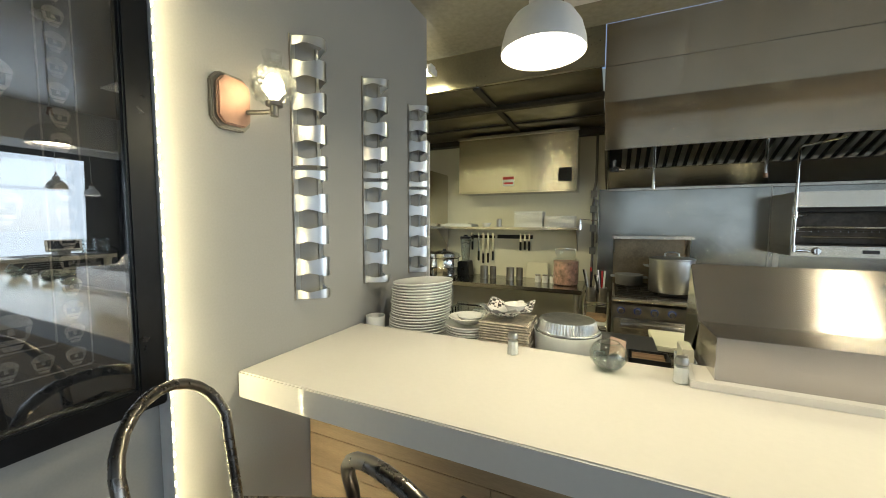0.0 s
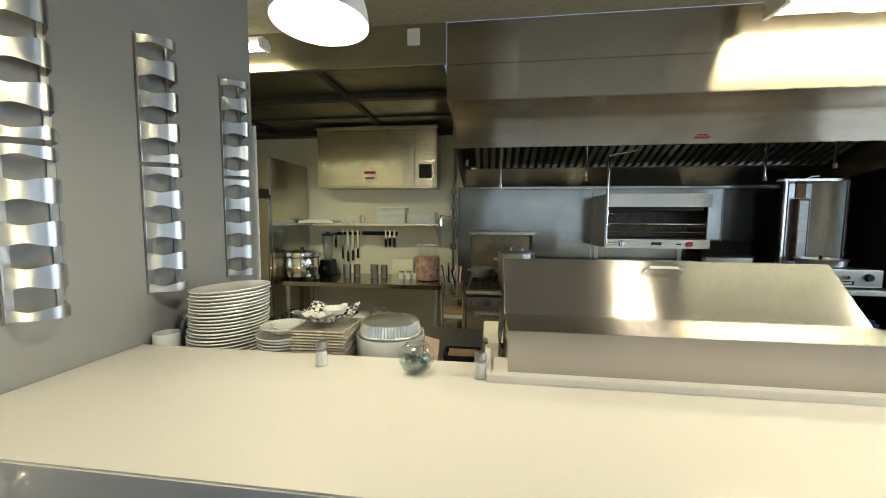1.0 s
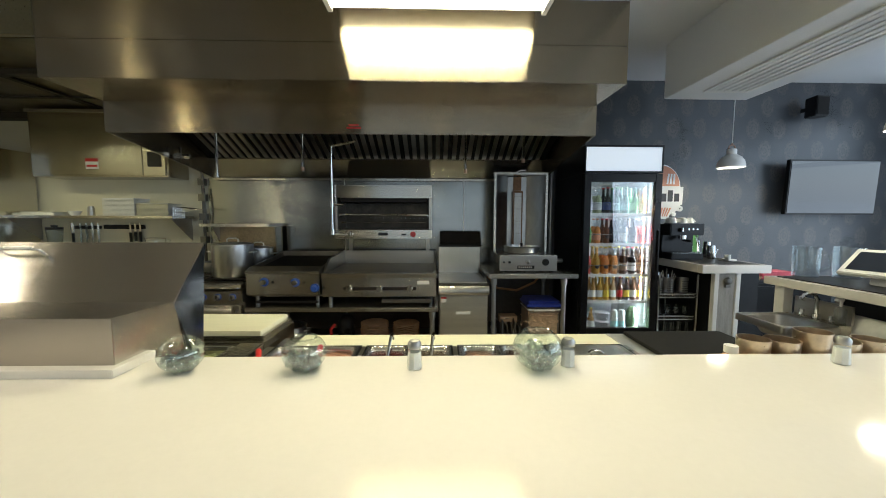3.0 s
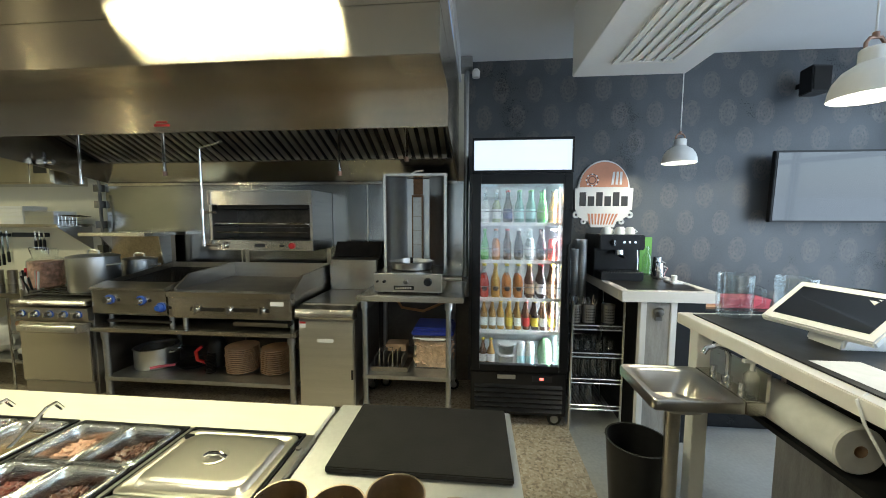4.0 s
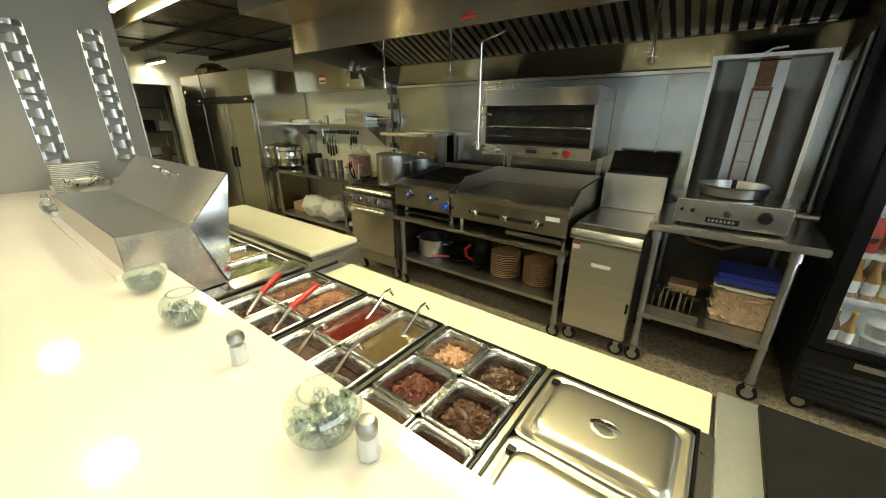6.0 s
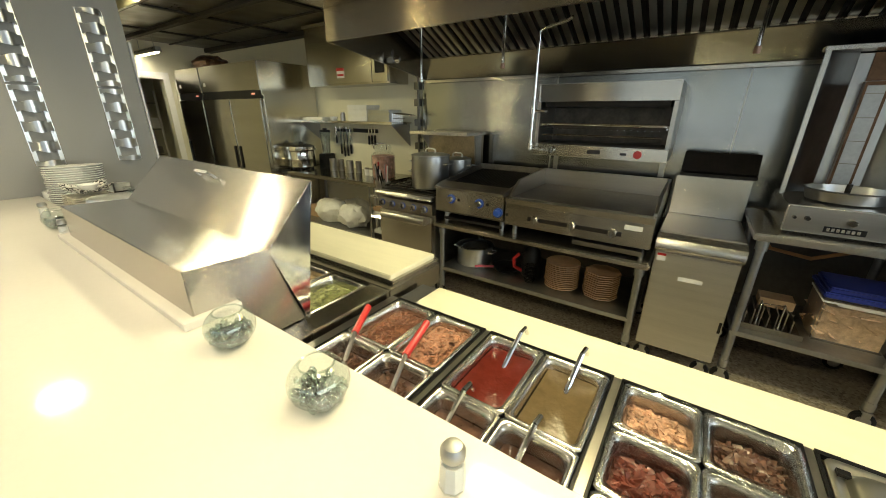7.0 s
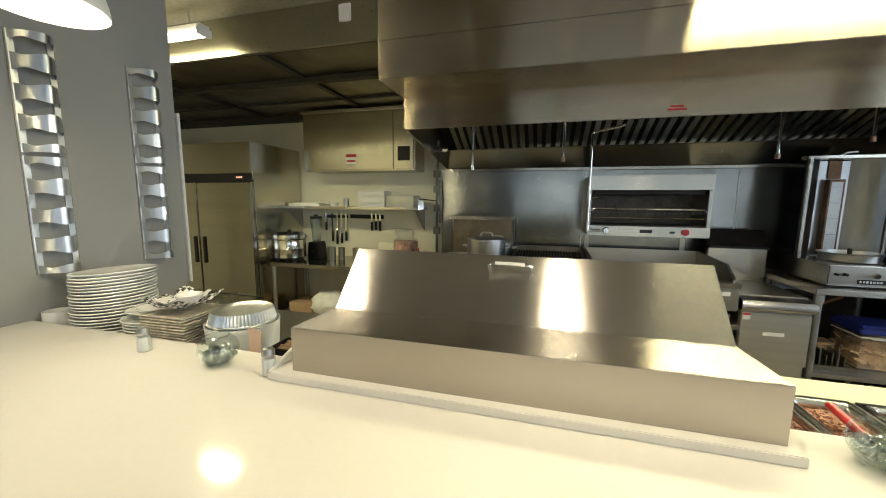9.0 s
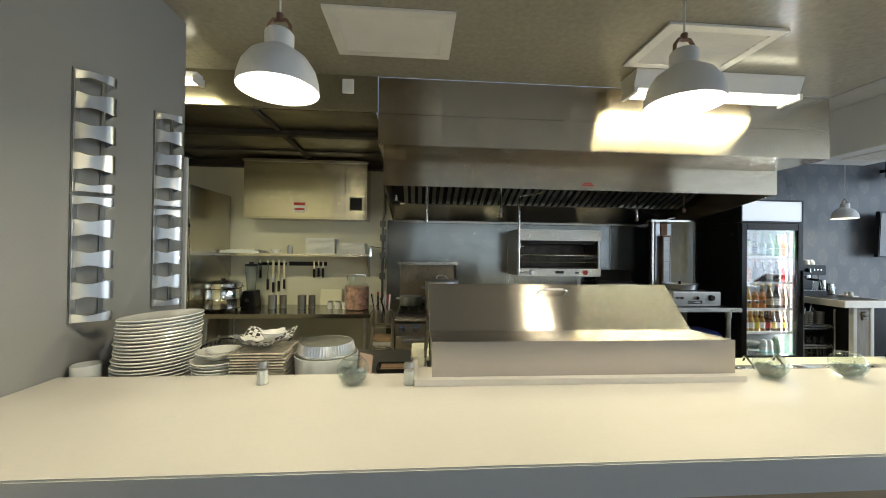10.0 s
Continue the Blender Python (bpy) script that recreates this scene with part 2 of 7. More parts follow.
BLACK_PL = material("black plastic", (0.011, 0.011, 0.012), 0.42, 0.0, 0.2, 9, 0.05, spec=0.3)
RUBBER = material("black rubber", (0.014, 0.013, 0.012), 0.75, 0.0, 0.25, 14, 0.3, 220, spec=0.2)
QUARTZ = material("white quartz", (0.80, 0.765, 0.715), 0.09, 0.0, 0.02, 3, rough_vary=0.03)
WHITE = material("white paint", (0.78, 0.77, 0.75), 0.45, 0.0, 0.03, 5, 0.02)
WALL = material("grey wall paint", (0.31, 0.305, 0.29), 0.5, 0.0, 0.05, 1.1, 0.06, 160)
CREAM = material("cream wall panel", (0.72, 0.69, 0.56), 0.35, 0.0, 0.06, 1.5, 0.03, 120)
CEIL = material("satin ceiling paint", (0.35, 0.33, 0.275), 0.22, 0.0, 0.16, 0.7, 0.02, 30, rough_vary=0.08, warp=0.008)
CEIL_R = material("white ceiling paint", (0.74, 0.75, 0.76), 0.6, 0.0, 0.03, 1.5, 0.03, 90)
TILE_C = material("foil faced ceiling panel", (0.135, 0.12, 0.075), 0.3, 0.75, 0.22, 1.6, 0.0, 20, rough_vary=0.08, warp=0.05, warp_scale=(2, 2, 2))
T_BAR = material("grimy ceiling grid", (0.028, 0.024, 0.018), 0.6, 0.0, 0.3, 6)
PAPER = wallpaper("dark ornamental wallpaper")
FLOOR = terrazzo("speckled terrazzo")
CONCRETE = material("grey polished concrete", (0.34, 0.35, 0.35), 0.35, 0.0, 0.15, 2.0, 0.04, 50)
BOARD = material("white cutting board", (0.78, 0.745, 0.58), 0.45, 0.0, 0.03, 6, 0.12, 140, (1, 6, 1))
WOOD = material("pale oak plank", (0.52, 0.37, 0.215), 0.5, 0.0, 0.2, 3, 0.12, 40, (1.2, 8, 9), piece=0.35)
WOOD_GREY = material("weathered grey wood", (0.36, 0.34, 0.31), 0.6, 0.0, 0.18, 3, 0.15, 40, (9, 9, 1.2))
COPPER = material("copper plate", (0.34, 0.215, 0.165), 0.48, 1.0, 0.12, 6)
BRONZE = material("dark pewter", (0.2, 0.19, 0.17), 0.4, 1.0, 0.15, 9)
CHINA = material("white glazed china", (0.80, 0.80, 0.78), 0.12, 0.0, 0.02, 6, rough_vary=0.04)
TERRA = material("brown stoneware", (0.52, 0.33, 0.2), 0.4, 0.0, 0.15, 12)
GUN = material("gunmetal chair steel", (0.24, 0.22, 0.2), 0.28, 1.0, 0.12, 6)
BLUE = material("blue plastic", (0.03, 0.05, 0.32), 0.35, 0.0, 0.08, 8)
BLUE_K = material("blue knob plastic", (0.03, 0.09, 0.42), 0.3, 0.0, 0.05, 8)
RED = material("red plastic", (0.55, 0.03, 0.03), 0.3, 0.0, 0.08, 8)
PINK = material("pink cloth", (0.62, 0.13, 0.18), 0.8, 0.0, 0.15, 20, 0.2)
ORANGE = material("orange print", (0.6, 0.25, 0.14), 0.4, 0.0, 0.06, 12)
GREEN = material("green card", (0.16, 0.42, 0.08), 0.5, 0.0, 0.08, 8)
INK = material("black print", (0.015, 0.015, 0.018), 0.45, 0.0, 0.1, 8)
CLOTH_W = material("white bagging", (0.74, 0.74, 0.72), 0.6, 0.0, 0.06, 14, 0.3, 30)
CLEAR = glass("clear glass", (0.95, 0.97, 0.97), 0.02, 0.1)
CLEAR_G = glass("greenish clear glass", (0.90, 0.94, 0.925), 0.02, 0.13)
DOOR_GLASS = glass("cooler door glass", (0.94, 0.96, 0.97), 0.0, 0.12)
PANE = glass("window pane", (0.96, 0.98, 0.98), 0.0, 0.02)
MURAL_PANE = glass("dark picture glass", (0.85, 0.85, 0.85), 0.0, 0.2)
PLASTIC_C = glass("cloudy clear plastic", (0.82, 0.84, 0.82), 0.25, 0.12)
CUP_P = glass("clear cup plastic", (0.9, 0.93, 0.95), 0.3, 0.35)
BAG = glass("clear bag plastic", (0.9, 0.92, 0.93), 0.18, 0.16)
BRASS = material("pale hammered brass", (0.66, 0.54, 0.40), 0.3, 1.0, 0.12, 14, 0.15, 90)
SCREEN = material("dark screen", (0.006, 0.007, 0.009), 0.05, 0.0, 0.05, 4, rough_vary=0.02, spec=1.0)
LAMP_ON = glow("lit bulb", (1.0, 0.93, 0.78), 14)
TUBE_ON = glow("lit tube", (1.0, 0.93, 0.66), 12)
LED_ON = glow("lit strip diode", (1.0, 0.88, 0.52), 55)
OLIVE = material("olive grey riser paint", (0.25, 0.225, 0.15), 0.3, 0.6, 0.1, 2, warp=0.02)
SIGN_ON = glow("lit sign panel", (0.80, 0.90, 1.0), 0.66)
PEBBLE = glass("sea glass pebble", (0.915, 0.965, 0.935), 0.12, 0.24)
SALT = material("salt", (0.82, 0.82, 0.81), 0.7, 0.0, 0.03, 40, 0.2, 200)
FOIL = material("crimped foil", (0.86, 0.86, 0.85), 0.33, 1.0, 0.1, 20, 0.4, 60)
KRAFT = material("brown card", (0.42, 0.28, 0.17), 0.7, 0.0, 0.1, 20)
BASKET = material("tan woven plastic", (0.60, 0.54, 0.45), 0.5, 0.0, 0.25, 40, 0.3, 120)
BLUSH = material("pale blush plastic", (0.62, 0.45, 0.36), 0.4, 0.0, 0.06, 8)
SKIN_CHIP = material("pale fried chips", (0.80, 0.58, 0.40), 0.6, 0.0, 0.2, 30, 0.4, 60)
CHARCOAL = material("charcoal wall paint", (0.07, 0.072, 0.076), 0.5, 0.0, 0.1, 1.5, 0.05, 120)
DARK_FLOOR = material("dark stained boards", (0.085, 0.06, 0.042), 0.35, 0.0, 0.25, 2.5, 0.08, 40, (1, 8, 1))

# ---- shapes ----
ORIGIN = {}


def B(x0, x1, y0, y1, z0, z1):
    """A box."""
    def make(bm):
        v = [bm.verts.new((x, y, z)) for x in (x0, x1) for y in (y0, y1) for z in (z0, z1)]
        for f in ((0, 1, 3, 2), (4, 6, 7, 5), (0, 4, 5, 1), (2, 3, 7, 6), (0, 2, 6, 4), (1, 5, 7, 3)):
            bm.faces.new([v[i] for i in f])
    return make


def L(prof, c=(0, 0, 0), axis="z", seg=24):
    """A turned shape: profile of (radius, height) round an axis; ends at radius 0 close it."""
    def put(r, h, a):
        p, q = r * math.cos(a), r * math.sin(a)
        w = {"z": (p, q, h), "x": (h, p, q), "y": (q, h, p)}[axis]
        return (c[0] + w[0], c[1] + w[1], c[2] + w[2])

    def make(bm):
        rings = []
        for r, h in prof:
            n = 1 if r < 1e-6 else seg
            rings.append([bm.verts.new(put(r, h, 2 * math.pi * i / seg)) for i in range(n)])
        for a, b in zip(rings, rings[1:]):
            for i in range(seg):
                j = (i + 1) % seg
                if len(a) == 1 and len(b) == 1:
                    continue
                if len(a) == 1:
                    bm.faces.new((a[0], b[j], b[i]))
                elif len(b) == 1:
                    bm.faces.new((a[i], a[j], b[0]))
                else:
                    bm.faces.new((a[i], a[j], b[j], b[i]))
    return make


def C(c, r, h, axis="z", seg=20, r2=None):
    """A closed cylinder from c, h long."""
    return L([(0, 0), (r, 0), (r if r2 is None else r2, h), (0, h)], c, axis, seg)


def X(pts, axis, a, b):
    """A polygon drawn out along an axis from a to b; pts in the two other axes in order."""
    def make(bm):
        def put(p, h):
            return {"x": (h, p[0], p[1]), "y": (p[0], h, p[1]), "z": (p[0], p[1], h)}[axis]
        lo, hi = [bm.verts.new(put(p, a)) for p in pts], [bm.verts.new(put(p, b)) for p in pts]
        bm.faces.new(lo)
        bm.faces.new(hi[::-1])
        for i in range(len(pts)):
            j = (i + 1) % len(pts)
            bm.faces.new((lo[j], lo[i], hi[i], hi[j]))
    return make


def T(pts, r, seg=8):
    """A round bar along a line of points."""
    def make(bm):
        ps = [Vector(p) for p in pts]
        rings, side = [], None
        for i, p in enumerate(ps):
            d = (ps[min(i + 1, len(ps) - 1)] - ps[max(i - 1, 0)]).normalized()
            if side is None:
                side = d.cross(Vector((0.31, 0.2, 0.93)) if abs(d.z) < 0.9 else Vector((1, 0.1, 0))).normalized()
            side = (side - d * side.dot(d)).normalized()
            up = d.cross(side)
            rings.append([bm.verts.new(p + r * (side * math.cos(k * 2 * math.pi / seg) + up * math.sin(k * 2 * math.pi / seg))) for k in range(seg)])
        for a, b in zip(rings, rings[1:]):
            for i in range(seg):
                bm.faces.new((a[i], a[(i + 1) % seg], b[(i + 1) % seg], b[i]))
        bm.faces.new(rings[0][::-1])
        bm.faces.new(rings[-1])
    return make


def sheet(fn, nu, nv, thick=0.0):
    """A curved sheet from fn(u, v)."""
    def make(bm):
        g = [[bm.verts.new(fn(i / nu, j / nv)) for j in range(nv + 1)] for i in range(nu + 1)]
        fs = [bm.faces.new((g[i][j], g[i + 1][j], g[i + 1][j + 1], g[i][j + 1])) for i in range(nu) for j in range(nv)]
        if thick:
            bmesh.ops.recalc_face_normals(bm, faces=fs)
            bmesh.ops.solidify(bm, geom=fs, thickness=thick)
    return make


def dish(x0, x1, y0, y1, rings):
    """A rounded rectangular vessel: rings of (inset, height, corner radius), the last one closed."""
    def make(bm):
        loops = []
        for inset, z, r in rings:
            a0, a1, b0, b1 = x0 + inset, x1 - inset, y0 + inset, y1 - inset
            loop = []
            for cx, cy, s in ((a1 - r, b1 - r, 0), (a0 + r, b1 - r, 1), (a0 + r, b0 + r, 2), (a1 - r, b0 + r, 3)):
                for k in range(5):
                    t = (s + k / 4) * math.pi / 2
                    loop.append(bm.verts.new((cx + r * math.cos(t), cy + r * math.sin(t), z)))
            loops.append(loop)
        for p, q in zip(loops, loops[1:]):
            for k in range(len(p)):
                m = (k + 1) % len(p)
                bm.faces.new((p[k], p[m], q[m], q[k]))
        bm.faces.new(loops[-1])
    return make


def chunks(x0, x1, y0, y1, z, n, size, seed=1, flat=0.5, long=1.0, heap=0.01):
    """Many small uneven pieces on a patch."""
    def make(bm):
        rnd = random.Random(seed)
        for _ in range(n):
            u, v = rnd.uniform(0, 1), rnd.uniform(0, 1)
            h = heap * math.sin(math.pi * u) * math.sin(math.pi * v)
            m = Matrix.LocRotScale((x0 + u * (x1 - x0), y0 + v * (y1 - y0), z + h + rnd.uniform(0, size * 0.5)), Euler((rnd.uniform(-0.6, 0.6), rnd.uniform(-0.6, 0.6), rnd.uniform(0, 6.3))), None)
            a, b, d = (size * rnd.uniform(0.5, 1.1) for _ in range(3))
            a *= long
            d *= flat
            vs = [bm.verts.new(m @ Vector((sx * a * rnd.uniform(0.6, 1), sy * b * rnd.uniform(0.6, 1), sz * d * rnd.uniform(0.6, 1)))) for sx in (-0.5, 0.5) for sy in (-0.5, 0.5) for sz in (-0.5, 0.5)]
            for f in ((0, 1, 3, 2), (4, 6, 7, 5), (0, 4, 5, 1), (2, 3, 7, 6), (0, 2, 6, 4), (1, 5, 7, 3)):
                bm.faces.new([vs[i] for i in f])
    return make


def mesh_of(name, mat, shapes, bevel=0.0, origin=(0, 0, 0), smooth=40):
    bm = bmesh.new()
    for s in shapes:
        s(bm)
    bmesh.ops.recalc_face_normals(bm, faces=bm.faces)
    if bevel:
        sharp = [e for e in bm.edges if len(e.link_faces) == 2 and e.calc_face_angle(0) > 0.6]
        bmesh.ops.bevel(bm, geom=sharp, offset=bevel, segments=2, affect="EDGES", clamp_overlap=True)
    bm.transform(Matrix.Translation([-c for c in origin]))
    me = bpy.data.meshes.new(name)
    bm.to_mesh(me)
    bm.free()
    me.materials.append(mat)
    me.shade_smooth()
    me.set_sharp_from_angle(angle=radians(min(smooth, 18) if bevel else smooth))
    return me


def thing(name, label, category, at=(0, 0, 0), group="", kind=""):
    """A thing: an empty at its base, under which its parts hang."""
    ob = new(name)
    ob.empty_display_size = 0.05
    ob.location = at
    ORIGIN[ob.name] = at
    return tagged(ob, label, category, group, kind)


def part(name, parent, mat, *shapes, bevel=0.0, label="", kind="", smooth=40):
    at = ORIGIN[parent.name]
    ob = new(name, mesh_of(name, mat, shapes, bevel, at, smooth))
    ob.parent = parent
    ORIGIN[ob.name] = at
    return tagged(ob, label, kind=kind)


def solo(name, mat, label, category, *shapes, at=(0, 0, 0), bevel=0.0, group="", kind="", smooth=40):
    """A thing that is one mesh."""
    ob = new(name, mesh_of(name, mat, shapes, bevel, at, smooth))
    ob.location = at
    ORIGIN[ob.name] = at
    return tagged(ob, label, category, group, kind)


def structure(name, mat, *shapes, label="", bevel=0.0):
    return solo(name, mat, label, "", *shapes, bevel=bevel, kind="structure")


def repeat(ob, places, group=""):
    """Copies of a thing at further places: (x, y, z) or (x, y, z, turn)."""
    if group:
        tagged(ob, group=group)
    for p in places:
        copy_thing(ob, pose(p[0], p[1], p[2], 0, 0, p[3] if len(p) > 3 else 0))


def piece(name, me, parent, at, turn=0):
    """One of many alike pieces on shared mesh data."""
    ob = new(name, me)
    ob.parent = parent
    o = ORIGIN[parent.name]
    ob.matrix_basis = pose(at[0] - o[0], at[1] - o[1], at[2] - o[2], 0, 0, turn)
    return ob

# ---- structure ----
ZC, ZR, ZK = 2.73, 2.90, 2.475
structure("floor", FLOOR, B(-7.2, 4.25, 1.3, 4.4, -0.1, 0), label="speckled beige terrazzo floor of the kitchen")
structure("floor_dining", DARK_FLOOR, B(-7.2, 4.25, -5.2, 1.3, -0.1, 0), label="dark floor of the dining side")
structure("floor_bar", CONCRETE, B(4.25, 7.8, -5.2, 4.4, -0.1, 0.0), label="grey polished concrete floor of the bar side")
structure("wall_north", CREAM, B(-7.2, 3.47, 4.2, 4.35, 0, 3.1), label="cream panelled kitchen back wall")
structure("wall_north_bar", PAPER, B(3.47, 7.8, 4.2, 4.35, 0, 3.1), label="near-black wallpaper with faint ornamental ovals")
structure("wall_west_dining", WALL, B(-1.17, -1.05, -5.2, 2.03, 0, 3.1), label="plain grey painted wall beside the bar", bevel=0.004)
structure("wall_kitchen_south", CREAM, B(-4.4, -1.18, 1.0, 1.12, 0, 3.1), label="cream kitchen wall")
DY0, DY1 = 2.66, 3.42
structure("wall_kitchen_west", CREAM, B(-4.52, -4.4, 1.0, DY0, 0, 3.1), B(-4.52, -4.4, DY1, 4.2, 0, 3.1), B(-4.52, -4.4, DY0, DY1, 2.0, 3.1), label="cream kitchen wall with a doorway to the store")
structure("wall_store", CREAM, B(-7.2, -7.05, 1.0, 4.2, 0, 3.1), B(-7.05, -4.53, 0.9, 1.0, 0, 3.1), label="dim walls of the store room")
structure("door_trim", WHITE, B(-4.398, -4.38, DY0 - 0.09, DY0, 0, 2.09), B(-4.398, -4.38, DY1, DY1 + 0.08, 0, 2.09), B(-4.398, -4.38, DY0, DY1, 2.0, 2.09), label="white painted door trim")
# white plate puts the light on the wall's end face into colour
structure("corner_trim", WHITE, B(-1.185, -1.035, 2.032, 2.045, 1.05, 2.0), label="pale plate for the lit face of the wall end", bevel=0.003)
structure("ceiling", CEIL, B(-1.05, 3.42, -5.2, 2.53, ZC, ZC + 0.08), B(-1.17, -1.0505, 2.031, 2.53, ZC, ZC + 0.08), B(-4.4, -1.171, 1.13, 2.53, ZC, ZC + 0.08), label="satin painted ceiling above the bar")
structure("ceiling_bar_side", CEIL_R, B(3.42, 7.8, -5.2, 4.2, ZR, ZR + 0.08), B(3.404, 3.42, -5.2, 4.2, ZC, ZR + 0.08), label="white ceiling of the bar side")
structure("ceiling_riser", OLIVE, B(-4.4, -0.065, 2.531, 2.56, ZK + 0.012, ZC + 0.3), label="painted riser where the kitchen ceiling drops")
gx, gy = [-4.4, -3.42, -2.17, -0.92, -0.07], [2.56, 3.04, 3.62, 4.19]
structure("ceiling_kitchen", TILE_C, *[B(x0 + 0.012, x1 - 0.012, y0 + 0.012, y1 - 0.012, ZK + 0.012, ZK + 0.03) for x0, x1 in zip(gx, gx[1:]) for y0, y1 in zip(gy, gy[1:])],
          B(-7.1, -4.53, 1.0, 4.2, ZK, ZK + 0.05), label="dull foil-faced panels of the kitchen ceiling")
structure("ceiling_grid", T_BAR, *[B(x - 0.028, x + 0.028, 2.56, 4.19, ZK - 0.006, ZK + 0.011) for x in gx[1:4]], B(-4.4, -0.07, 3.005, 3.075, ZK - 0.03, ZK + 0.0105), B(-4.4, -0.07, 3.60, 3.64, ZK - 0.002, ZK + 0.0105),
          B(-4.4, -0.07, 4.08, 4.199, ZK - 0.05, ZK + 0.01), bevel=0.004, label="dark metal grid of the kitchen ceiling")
# soffit with the linear diffuser
structure("soffit", CEIL_R, B(4.19, 4.90, -5.2, 3.43, 2.46, ZR), label="boxed white duct soffit below the ceiling", bevel=0.004)
dif = thing("soffit_diffuser", "white slotted air diffuser in the soffit", "air vent", (4.55, 2.7, 2.455))
part("frame", dif, WHITE, B(4.37, 4.40, 2.0, 3.22, 2.447, 2.459), B(4.70, 4.73, 2.0, 3.22, 2.447, 2.459), B(4.40, 4.70, 3.19, 3.22, 2.447, 2.459), B(4.40, 4.70, 2.0, 2.03, 2.447, 2.459))
for i in range(5):
    part("slat", dif, WHITE, B(4.415 + 0.058 * i, 4.45 + 0.058 * i, 2.03, 3.19, 2.449, 2.456))
# south and east sides with the windows that light the room
structure("wall_south", CHARCOAL, B(-1.17, 0.1, -5.2, -5.05, 0, 3.1), B(7.0, 7.8, -5.2, -5.05, 0, 3.1), B(0.1, 7.0, -5.2, -5.05, 0, 0.45), B(0.1, 7.0, -5.2, -5.05, 2.7, 3.1), label="grey wall with shop windows")
structure("wall_east", CHARCOAL, B(7.65, 7.8, -5.05, -4.3, 0, 3.1), B(7.65, 7.8, 3.5, 4.2, 0, 3.1), B(7.65, 7.8, -4.3, 3.5, 0, 0.45), B(7.65, 7.8, -4.3, 3.5, 2.7, 3.1), label="grey wall with shop windows")


def window(name, x0, x1, y0, y1, n):
    """A shop window: dark frame, posts and panes."""
    w = thing(name, "shop window with dark metal frame", "window", ((x0 + x1) / 2, (y0 + y1) / 2, 0.45), kind="structure")
    along = x1 - x0 > y1 - y0
    a0, a1 = (x0, x1) if along else (y0, y1)
    for i in range(n + 1):
        a = a0 + (a1 - a0) * i / n
        a = min(max(a, a0 + 0.03), a1 - 0.03)
        part("mullion", w, BLACK, B(a - 0.03, a + 0.03, y0, y1, 0.45, 2.7) if along else B(x0, x1, a - 0.03, a + 0.03, 0.45, 2.7))
    for z in (0.45, 2.1, 2.64):
        part("rail", w, BLACK, B(x0, x1, y0 + 0.01, y1 - 0.01, z, z + 0.06) if along else B(x0 + 0.01, x1 - 0.01, y0, y1, z, z + 0.06))
    for i in range(n):
        a, b = a0 + (a1 - a0) * i / n + 0.03, a0 + (a1 - a0) * (i + 1) / n - 0.03
        p = part("pane", w, PANE, B(a, b, (y0 + y1) / 2 - 0.004, (y0 + y1) / 2 + 0.004, 0.5, 2.65) if along else B((x0 + x1) / 2 - 0.004, (x0 + x1) / 2 + 0.004, a, b, 0.5, 2.65))
        p.visible_shadow = False
    return w


window("window_1", 7.69, 7.76, -4.3, 3.5, 5)
window("window_2", 0.1, 7.0, -5.16, -5.09, 5)
structure("ground", material("sunlit pavement", (0.3, 0.3, 0.29), 0.8, 0, 0.15, 1, 0.2, 20), B(7.8, 90, -90, 90, -0.3, -0.12), B(-80, 7.8, -90, -5.2, -0.3, -0.12), label="sunlit pavement outside")
# steel lining of the cooking wall
structure("wall_lining", STEEL_WALL, B(-0.12, 3.5, 4.185, 4.199, 0.8, 1.86), label="stainless sheet lining behind the cooking line")
# dark panel puts the shade below the cooking line into the wall's colour
structure("wall_base", BASE_PANEL, B(-0.12, 3.5, 4.187, 4.199, 0.0, 0.799), label="wall base darkened as shade behind the cooking line")
structure("lining_joint", STEEL, B(1.29, 1.30, 4.181, 4.1845, 0.1, 1.83), B(2.55, 2.56, 4.181, 4.1845, 0.1, 1.83), label="steel joint strips of the wall lining")

# ---- bar ----
bar = thing("bar_counter", "long bar counter with thick white quartz top and oak plank front", "bar counter", (1.5, 1.0, 0))
part("countertop", bar, QUARTZ, B(-1.049, 5.25, 0.735, 1.35, 0.95, 1.035), bevel=0.004, label="thick white quartz slab")
part("back_ledge", bar, QUARTZ, B(0.22, 1.435, 1.203, 1.347, 1.0355, 1.058), X([(1.203, 1.058), (1.332, 1.058), (1.332, 1.092), (1.315, 1.092)], "x", 0.218, 0.232), bevel=0.002)
part("back_panel", bar, STEEL, B(-1.045, 4.6, 1.27, 1.285, 0.0, 0.949))
part("body", bar, BLACK_PL, B(-1.045, 5.2, 1.05, 1.269, 0.0, 0.949))
rnd = random.Random(4)
for r in range(7):
    x = -1.046
    while x < 5.2:
        w = min(rnd.uniform(0.7, 1.5), 5.2 - x)
        part("plank", bar, WOOD, B(x + 0.001, x + w - 0.001, 1.02 + rnd.uniform(0, 0.004), 1.0495, 0.03 + 0.131 * r, 0.03 + 0.131 * r + 0.129), bevel=0.0015)
        x += w
ret = thing("bar_return", "bar return with white edged black top and open shelf below", "bar counter", (4.95, 2.1, 0))
part("countertop", ret, QUARTZ, B(4.62, 5.25, 1.352, 2.84, 0.985, 1.04), bevel=0.004)
part("mat_inlay", ret, BLACK_PL, B(4.67, 5.19, 1.9, 2.79, 1.0405, 1.046), label="black slate-like inlay")
part("front_panel", ret, WOOD_GREY, B(5.1, 5.14, 1.31, 2.78, 0, 0.984))
